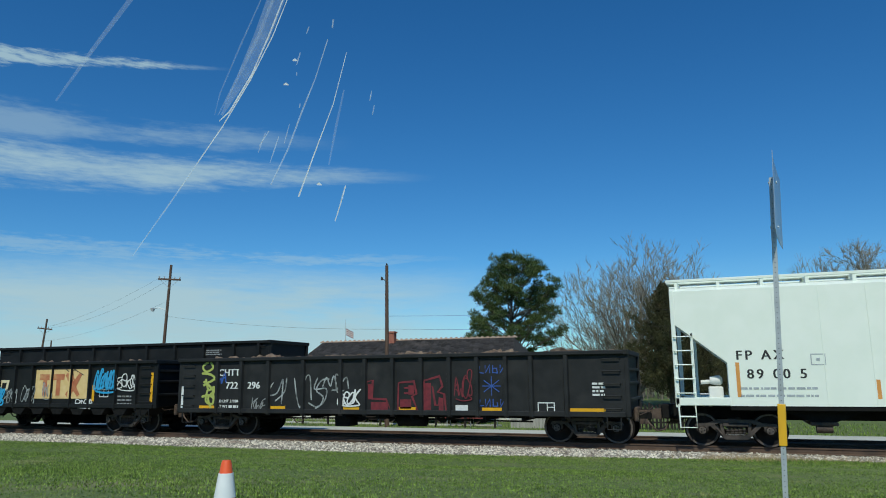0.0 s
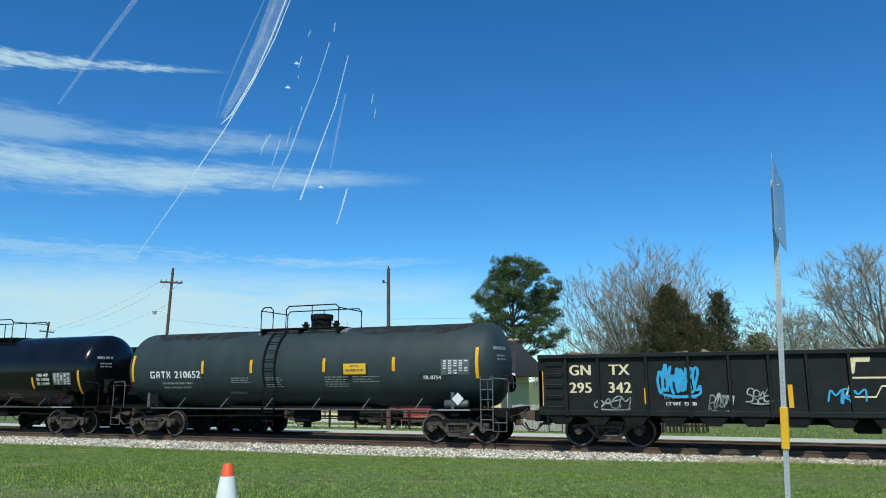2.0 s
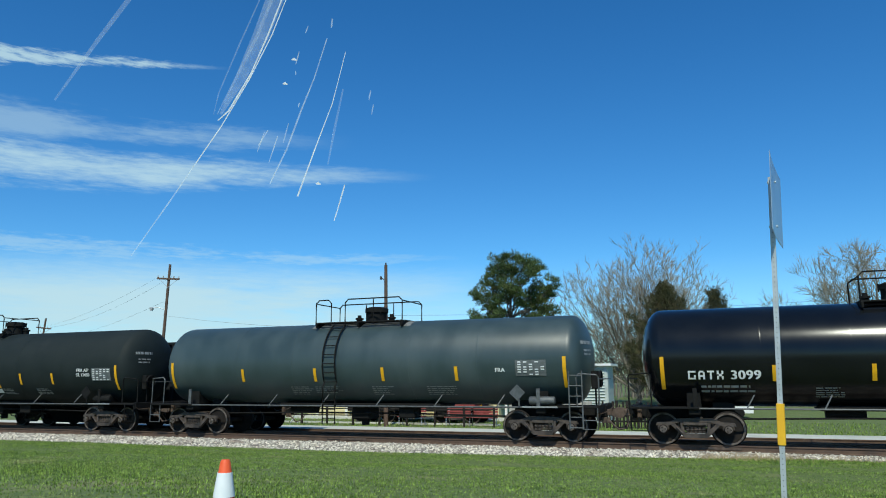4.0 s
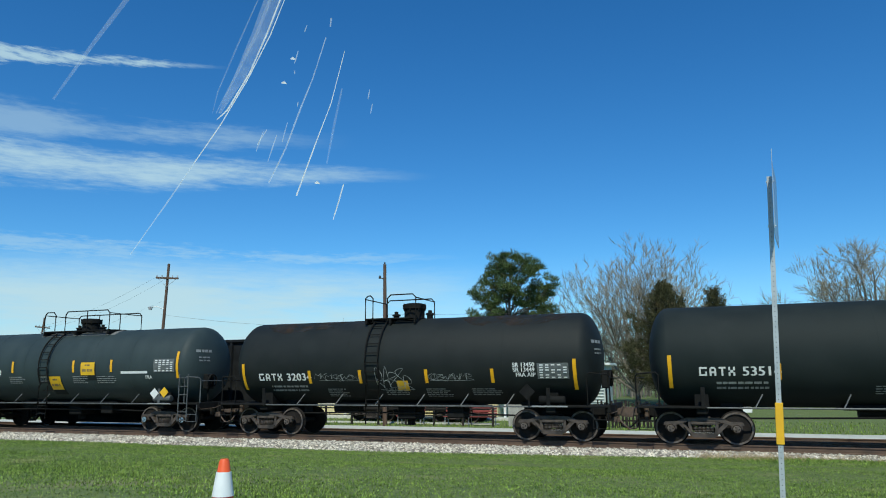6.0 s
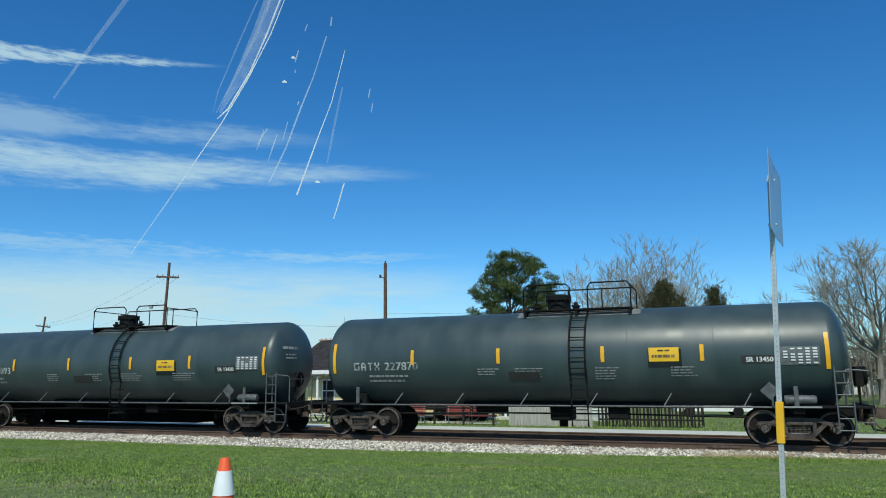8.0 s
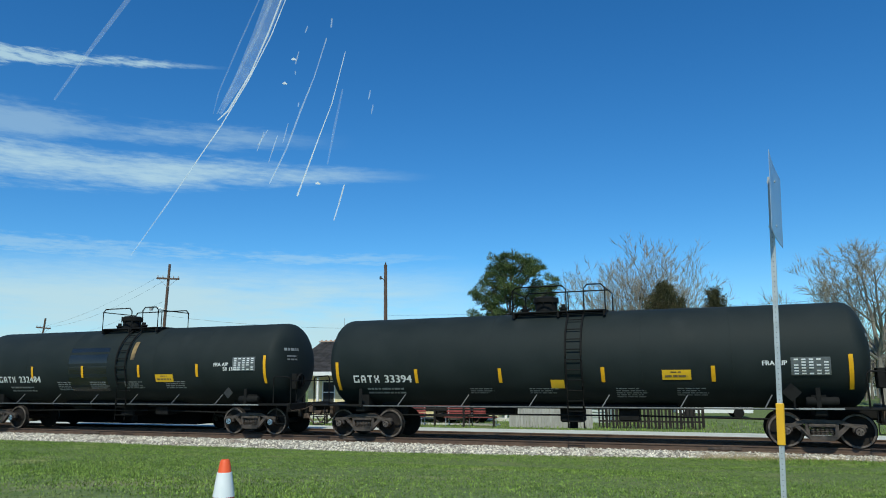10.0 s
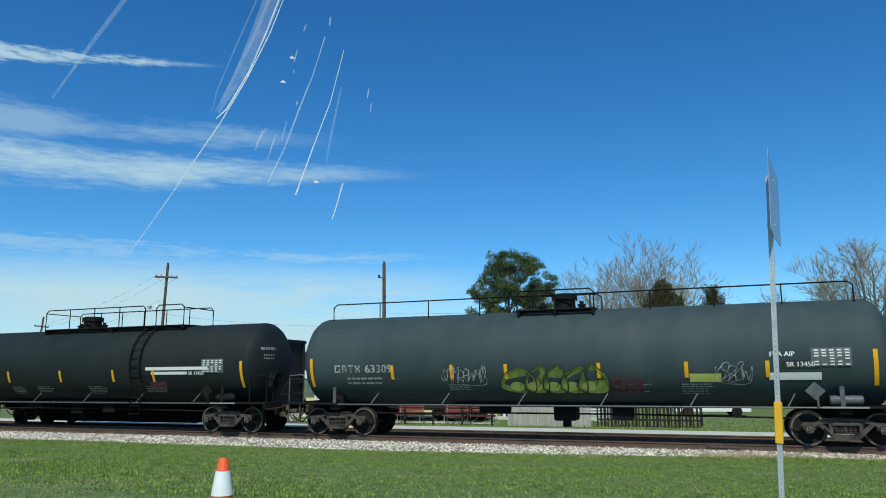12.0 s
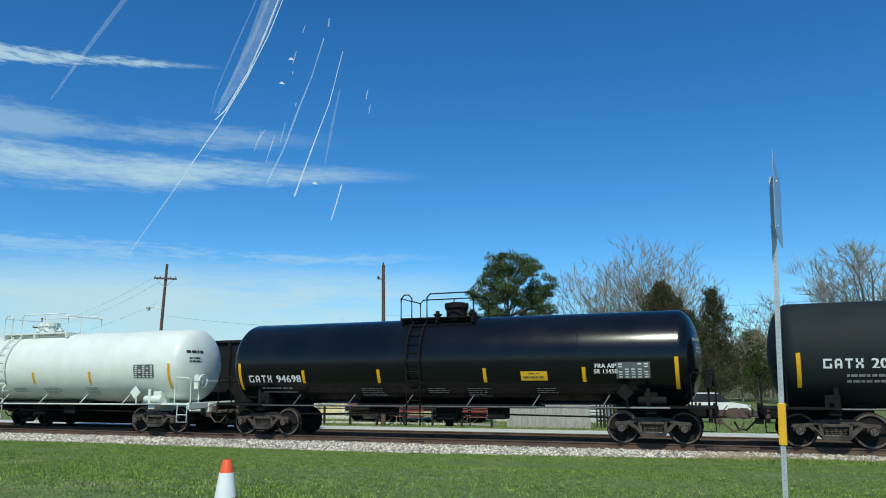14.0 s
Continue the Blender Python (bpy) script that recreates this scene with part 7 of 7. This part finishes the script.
def cedar_tree(x, y, height, seed, rx=2.6, leaf=None, label="dense brownish green cedar with a ragged pointed top", full=0.85):
    rng = random.Random(seed)
    th = thing("cedar_tree", label, "tree", pose(x, y, -0.55), group="trees")
    sh, lf = Shape(), Shape()
    sh.pipe([(0, 0, 0), (0.05, 0, height * 0.5), (0, 0.05, height * 0.97)], [0.22, 0.13, 0.02], 8)
    n = int(60 * height ** 0.5 * (0.5 + 0.2 * rx))
    for k in range(n):
        f = 0.06 + 0.93 * (k / (n - 1))
        z = height * f
        a = k * 2.4 + rng.uniform(-0.5, 0.5)
        reach = (0.12 + rx * (1.0 - f) ** full) * rng.uniform(0.6, 1.12) * (1 + 0.5 * noise.noise((math.cos(a) * 1.1, math.sin(a) * 1.1 + seed, f * 6)))
        tip = Vector((math.cos(a) * reach, math.sin(a) * reach, z + reach * rng.uniform(0.25, 0.6)))
        sh.pipe([(0, 0, z), tip], [0.03, 0.01], 3)
        for j in range(3 + int(reach * 2.2)):
            g = 1.0 - 0.75 * rng.random() ** 1.4
            c = Vector((0, 0, z)).lerp(tip, g) + Vector((rng.uniform(-0.25, 0.25), rng.uniform(-0.25, 0.25), rng.uniform(-0.1, 0.25)))
            rise = (Vector((math.cos(a) * 0.5, math.sin(a) * 0.5, 1)) + Vector((rng.uniform(-0.4, 0.4), rng.uniform(-0.4, 0.4), 0))).normalized()
            tall = rng.uniform(0.35, 0.7)
            for i in range(48):
                v = rng.random()
                thin = 0.20 * (1.1 - v)
                p = c + rise * tall * v + Vector((rng.gauss(0, thin), rng.gauss(0, thin), rng.gauss(0, thin * 0.6)))
                e = (rise + Vector((rng.uniform(-0.8, 0.8), rng.uniform(-0.8, 0.8), rng.uniform(-0.3, 0.5)))).normalized() * rng.uniform(0.08, 0.16)
                b = Vector((rng.uniform(-1, 1), rng.uniform(-1, 1), rng.uniform(-1, 1))).normalized() * rng.uniform(0.015, 0.035)
                lf.add([p - b, p + b, p + e + b * 0.3, p + e - b * 0.3], [(0, 1, 2, 3)])
    part("trunk", sh, BARK, th)
    part("crown", lf, leaf or CEDAR, th, "dense upright sprays", smooth=0)


pine_tree(-17.4, 40.0, 13.5, 3, 5.1)
bare_tree(-7.1, 46.0, 15.4, 5, "wide leafless tree with many fine pale twigs", fork=0.10, limbs=13, wide=58, trunk=0.34, sides=(8, 5, 3), up=0.05, wob=0.07, angle=31, twigs=5)
bare_tree(-4.4, 48.0, 12.8, 9, "leafless tree with upright limbs and fine twigs", fork=0.12, limbs=9, wide=44, trunk=0.24, sides=(6, 4, 3), up=0.05, wob=0.08, angle=30)
cedar_tree(-3.9, 40.0, 9.9, 4, 5.0)
cedar_tree(0.05, 41.0, 9.4, 8, 2.5)
cedar_tree(-1.9, 39.0, 7.4, 43, 3.4)
bare_tree(12.2, 44.0, 13.6, 12, "large leafless tree with long crooked spreading limbs", fork=0.34, limbs=8, wide=68, trunk=0.34, sides=(6, 5, 4), up=0.05, wob=0.20, angle=42)
bare_tree(17.5, 47.0, 13.4, 17, "large leafless tree with long crooked spreading limbs", fork=0.32, limbs=8, wide=64, trunk=0.3, sides=(6, 5, 4), up=0.05, wob=0.18, angle=42)
bare_tree(5.9, 47.0, 9.6, 19, "slender leafless tree tangled with vines", fork=0.3, limbs=5, wide=38, trunk=0.17, sides=(6, 4, 3), wob=0.15, angle=38)
bare_tree(2.3, 55.0, 8.0, 23, "slender leafless tree with thin limbs", fork=0.2, limbs=5, wide=45, trunk=0.14, sides=(5, 4, 2), wob=0.12, angle=36)
bare_tree(8.2, 52.0, 8.2, 29, "slender leafless tree with thin limbs", fork=0.25, limbs=5, wide=50, trunk=0.15, sides=(5, 4, 2), wob=0.15, angle=38)
bare_tree(-12.5, 52.0, 9.0, 37, "leafless tree with fine twigs behind the depot", fork=0.2, limbs=6, wide=55, trunk=0.16, sides=(5, 4, 2), wob=0.12, angle=36)
bare_tree(-10.6, 50.0, 8.4, 51, "low leafless tree with a mist of fine twigs", fork=0.15, limbs=7, wide=60, trunk=0.14, sides=(6, 4, 3), wob=0.12, angle=36)
bare_tree(9.8, 57.0, 9.0, 57, "slender leafless tree with thin limbs", fork=0.2, limbs=5, wide=45, trunk=0.15, sides=(5, 4, 2), wob=0.12, angle=36)
bare_tree(13.4, 59.0, 9.4, 59, "slender leafless tree with thin limbs", fork=0.2, limbs=5, wide=45, trunk=0.15, sides=(5, 4, 2), wob=0.12, angle=36)
cedar_tree(3.6, 56.0, 6.6, 41, 2.6, NEEDLE, "small green rounded evergreen at the edge of the scrub", 0.5)


def far_woods():
    rng = random.Random(77)
    lf, st = Shape(), Shape()
    for k in range(620):
        x = rng.uniform(-14, 60) if k < 470 else rng.uniform(-230, 80)
        y = rng.uniform(62, 85) if k < 470 else rng.uniform(130, 170)
        h = rng.uniform(3.5, 7.5) if k < 470 else rng.uniform(4, 8)
        st.pipe([(x, y, -0.6), (x + rng.uniform(-0.3, 0.3), y, h * 0.6), (x + rng.uniform(-0.8, 0.8), y, h)], [0.1, 0.07, 0.02], 4)
        for j in range(7):
            z = h * rng.uniform(0.15, 1.0)
            needle_clump(lf, rng, Vector((x + rng.gauss(0, 1.1), y + rng.gauss(0, 0.8), z)), rng.uniform(0.6, 1.2), 16, 1.0)
        for j in range(9):
            z = h * rng.uniform(0.3, 0.95)
            e = Vector((rng.uniform(-1.3, 1.3), rng.uniform(-0.5, 0.5), rng.uniform(0.3, 1.5)))
            st.pipe([(x, y, z), (x + e.x, y + e.y, z + e.z)], [0.03, 0.01], 3)
    tagged(part("far_shrubs", lf, FAR_LEAF, smooth=0), "far hedge of scrub and evergreen growth", "shrubs", kind="stuff")
    tagged(part("far_stems", st, BARK_GREY, smooth=0), "bare stems of far scrub woods", "woods", kind="stuff")


far_woods()

lean = thing("leaning_pole", "pale pole leaning beside the rail fence", "pole", pose(-23.0, 12.5, -0.5))
part("pole", Shape().rod((0, 0, 0), (0.7, 0, 1.25), 0.035), TRIM_WHITE, lean)


# ---- stones and blades ----
def stones():
    rng = random.Random(91)
    for name, x0, x1, count, y0, y1, stone in (("ballast_stones", -34, 9, 15000, -3.0, -1.45, STONE), ("rusty_stones", -34, 9, 6500, -1.6, -0.86, RUSTY_STONE), ("between_stones", -34, 9, 2600, 1.2, 2.1, STONE)):
        vs, fs = [], []
        for k in range(count):
            x, y = rng.uniform(x0, x1), rng.uniform(y0, y1)
            q = abs(y)
            z = -0.20 if q < 1.35 else -0.20 - 0.045 * (q - 1.35) / 0.55 if q < 1.9 else -0.25 - 0.19 * (q - 1.9)
            r = rng.uniform(0.028, 0.072)
            m = Matrix.Rotation(rng.uniform(0, 6.28), 3, Vector((rng.uniform(-1, 1), rng.uniform(-1, 1), rng.uniform(-1, 1))).normalized())
            o = len(vs)
            for p in ((1, 0, 0), (-0.9, 0.1, 0), (0, 1, 0.1), (0.1, -1, 0), (0, 0, 0.8), (0, 0.1, -0.8)):
                w = m @ Vector((p[0] * rng.uniform(0.7, 1.2), p[1] * rng.uniform(0.7, 1.2), p[2] * rng.uniform(0.7, 1.2))) * r
                vs.append((x + w.x, y + w.y, z + w.z))
            fs += [(o + a, o + b, o + c) for a, b, c in ((0, 2, 4), (2, 1, 4), (1, 3, 4), (3, 0, 4), (2, 0, 5), (1, 2, 5), (3, 1, 5), (0, 3, 5))]
        sh = Shape()
        sh.v, sh.f = vs, fs
        tagged(part(name, sh, stone, smooth=0), "loose rust-brown stones against the rail" if stone is RUSTY_STONE else "loose grey ballast stones beside the rail", "stones", kind="stuff")


stones()


def blades():
    rng = random.Random(55)
    groups = {"lawn": (Shape(), GRASS), "dry_tufts": (Shape(), DRY)}
    green, dry = groups["lawn"][0], groups["dry_tufts"][0]
    for k in range(330000):
        y = -1.9 - 17.0 * rng.random() ** 1.35
        dist = y + 23.44
        x = rng.uniform(-1.45 * dist - 1.5, 0.30 * dist + 1.5)
        if y > -2.5 and x < -2 + 9 * (-2.2 - y) / 0.4 - 6:
            continue
        patch = noise.noise((x * 0.25, y * 0.5, 3.0))
        if rng.random() < 0.25 - 0.5 * patch:
            continue
        z = ground_height(y, x) + 0.05 * noise.noise((x * 0.13, y * 0.3, 2)) * (y < -4)
        h = rng.uniform(0.010, 0.028) * (1.25 + 0.7 * patch) * (1.6 if y > -3.0 else 1)
        a = rng.uniform(0, 6.28)
        dx, dy = math.cos(a), math.sin(a)
        w = rng.uniform(0.005, 0.010)
        lx, ly = rng.uniform(-0.025, 0.025), rng.uniform(-0.025, 0.025)
        green.add([(x - dx * w, y - dy * w, z - 0.005), (x + dx * w, y + dy * w, z - 0.005), (x + lx, y + ly, z + h)], [(0, 1, 2)])
    for k in range(1500):
        x, y = (rng.gauss(0.55, 0.75), rng.uniform(-3.1, -1.9)) if k < 250 else (rng.uniform(-0.6, 6.0), -1.25 - 1.2 * rng.random() ** 1.5)
        z = max(ground_height(y, x) + 0.02, -0.22 if y > -1.9 else -9)
        h = rng.uniform(0.07, 0.22) if k < 250 else rng.uniform(0.03, 0.11)
        lx, ly = rng.gauss(0, 0.12), rng.gauss(0, 0.1)
        dry.add([(x - 0.006, y, z), (x + 0.006, y, z), (x + lx, y + ly, z + h)], [(0, 1, 2)])
    for k in range(9000):
        x, y = rng.uniform(-40, 14), 10.7 + 9 * rng.random() ** 1.5
        h = rng.uniform(0.06, 0.16)
        w, a = 0.02, rng.uniform(0, 6.28)
        green.add([(x - math.cos(a) * w, y - math.sin(a) * w, -0.5), (x + math.cos(a) * w, y + math.sin(a) * w, -0.5), (x + rng.uniform(-0.05, 0.05), y, -0.5 + h)], [(0, 1, 2)])
    tagged(part("lawn", green, GRASS, smooth=0), "short uneven green grass blades", "grass", kind="stuff")
    tagged(part("dry_tufts", dry, DRY, smooth=0), "dry straw-coloured tufts beside the ballast", "grass", kind="stuff")


blades()


# ---- scratches and smears on the windscreen of the car that the view is taken from ----
def scratch_material(name, tone, alpha):
    m = bpy.data.materials.new(name)
    m.use_nodes = True
    nt = m.node_tree
    p = nt.nodes["Principled BSDF"]
    p.inputs["Base Color"].default_value = (*tone, 1)
    p.inputs["Roughness"].default_value = 0.6
    n = nt.nodes.new("ShaderNodeTexNoise")
    n.inputs["Scale"].default_value, n.inputs["Detail"].default_value = 60.0, 4.0
    tc = nt.nodes.new("ShaderNodeTexCoord")
    nt.links.new(tc.outputs["Object"], n.inputs["Vector"])
    r = nt.nodes.new("ShaderNodeMapRange")
    r.inputs["From Min"].default_value, r.inputs["From Max"].default_value = 0.3, 0.7
    r.inputs["To Min"].default_value, r.inputs["To Max"].default_value = alpha * 0.5, alpha
    nt.links.new(n.outputs[0], r.inputs["Value"])
    nt.links.new(r.outputs[0], p.inputs["Alpha"])
    return m


SCRATCH = scratch_material("bright_glass_scratch", (0.92, 0.93, 0.94), 0.8)
HAIRLINE = scratch_material("faint_glass_scratch", (0.85, 0.9, 0.93), 0.30)
SMEAR = scratch_material("wiped_film_on_glass", (0.85, 0.9, 0.93), 0.10)
screen = thing("windscreen", "bright wiper scratches and smears on a car windscreen", "windscreen", stand(20.70, 10.20) @ pose(0, 0, -0.8))
screen["kind"] = "structure"


def on_glass(name, line, mat):
    """A thin strip on the glass through points (across, up, half width), in millimetres."""
    line = [Vector(q) / 1000 for q in line]
    vs, fs = [], []
    for i, q in enumerate(line):
        d = line[min(i + 1, len(line) - 1)] - line[max(i - 1, 0)]
        s = Vector((-d.y, d.x, 0)).normalized() * q.z
        c = Vector((q.x, q.y, 0))
        vs += [c + s, c - s, c - s - Vector((0, 0, 0.0002)), c + s - Vector((0, 0, 0.0002))]
    for i in range(len(line) - 1):
        fs += [(4 * i + j, 4 * i + (j + 1) % 4, 4 * i + 4 + (j + 1) % 4, 4 * i + 4 + j) for j in range(4)]
    fs += [(3, 2, 1, 0), tuple(len(vs) - 4 + j for j in range(4))]
    part(name, Shape().add(vs, fs), mat, screen)


on_glass("scratch", [(-178, 290, 0.7), (-197, 241, 0.9), (-216, 198, 0.8), (-241, 156, 0.9), (-253, 145, 0.5)], SCRATCH)
on_glass("scratch", [(-173, 290, 0.4), (-193, 240, 0.6), (-218, 191, 0.6), (-249, 139, 0.6), (-278, 97, 0.6)], SCRATCH)
on_glass("scratch", [(-278, 97, 0.6), (-306, 56, 0.8), (-350, -6, 0.5)], HAIRLINE)
on_glass("scratch", [(-110, 222, 0.3), (-125, 164, 0.45), (-143, 117, 0.6), (-164, 60, 0.9)], SCRATCH)
on_glass("scratch", [(-131, 237, 0.6), (-145, 193, 0.6), (-160, 156, 0.9), (-176, 113, 0.9), (-195, 74, 0.7)], HAIRLINE)
on_glass("scratch", [(-111, 73, 0.5), (-117, 52, 0.7), (-123, 33, 0.5)], SCRATCH)
on_glass("scratch", [(-346, 290, 3.0), (-390, 232, 2.4), (-436, 168, 1.2)], SMEAR)
on_glass("scratch", [(-197, 134, 0.5), (-208, 117, 0.6)], HAIRLINE)
on_glass("scratch", [(-125, 259, 0.8), (-126, 249, 0.8)], HAIRLINE)
on_glass("smear", [(-186, 290, 10), (-205, 240, 9), (-228, 192, 6), (-250, 152, 1.5)], SMEAR)
on_glass("smear", [(-189, 290, 1.6), (-208, 242, 2.0), (-231, 196, 1.6), (-254, 152, 0.6)], SMEAR)
on_glass("smear", [(-202, 290, 0.6), (-229, 230, 0.9), (-252, 176, 0.7), (-258, 152, 0.4)], SMEAR)
on_glass("smear", [(-113, 180, 0.8), (-122, 138, 1.4), (-130, 96, 0.8)], SMEAR)
for x, y, u, v in ((-152, 251, -155, 243), (-166, 200, -166, 196), (-162, 165, -163, 160), (-162, 222, -166, 208), (-82, 179, -84, 168), (-79, 163, -81, 152), (-201, 132, -209, 110), (-112, 72, -119, 45), (-186, 128, -196, 98), (-174, 142, -180, 120)):
    on_glass("scratch", [(x, y, 0.4), ((x + u) / 2, (y + v) / 2, 0.7), (u, v, 0.4)], HAIRLINE)
for x, y in ((-178, 186), (-168, 213), (-141, 74)):
    on_glass("chip", [(x - 2.6, y, 0.5), (x, y + 0.8, 1.6), (x + 3, y - 0.5, 0.4)], SCRATCH)


# ---- what moves ----
SPEED = 18.184
# seconds, how far the train is ahead of even speed in metres
AHEAD = [(0.0, 0.49), (0.5, 0.39), (1.0, 0.28), (1.5, -0.43), (2.0, -0.48), (2.5, 0.05), (3.0, -0.05), (4.2, 0.0), (5.5, 0.25), (6.0, -0.38), (6.5, -0.42), (7.0, 0.0), (7.5, 0.08), (8.0, 0.05),
         (9.2, 0.0), (10.5, 0.22), (11.0, -0.37), (11.5, -0.30), (12.0, 0.29), (12.5, 0.33), (13.0, 0.36), (13.5, -0.2), (14.0, -0.13)]


def ahead(t):
    for (a, p), (b, q) in zip(AHEAD, AHEAD[1:]):
        if t <= b:
            return p + (q - p) * (t - a) / (b - a)
    return AHEAD[-1][1]


def motions():
    for car, s in CARS:
        walk(car, [(t, pose(s + SPEED * t + d, 0, 0)) for t, d in AHEAD])
    turn = SPEED / RAIL_R
    for bunch, d in ((WHEELSETS_LEAD, 0.889), (WHEELSETS_TRAIL, -0.889)):
        rows = [(k / FPS, pose(d, 0, RAIL_R, 0, math.degrees(turn * k / FPS) % 360, 0)) for k in range(14 * FPS + 1)]
        walk(bunch[0], rows)
        keys = bunch[0].animation_data
        for ws in bunch[1:]:
            ws.rotation_mode = "QUATERNION"
            ad = ws.animation_data_create()
            ad.action = keys.action
            ad.action_slot = keys.action_slot
    # the car with its windscreen rolls a little at the end
    walk(screen, [(t, pose(d, 0, 0) @ stand(20.70, 10.20) @ pose(0, 0, -0.8)) for t, a, b, d in SWAY])
    walk(SIGN, [(t, pose(*SIGN_AT, 0, SIGN_LEAN, a)) for t, a in SIGN_TWIST])


motions()
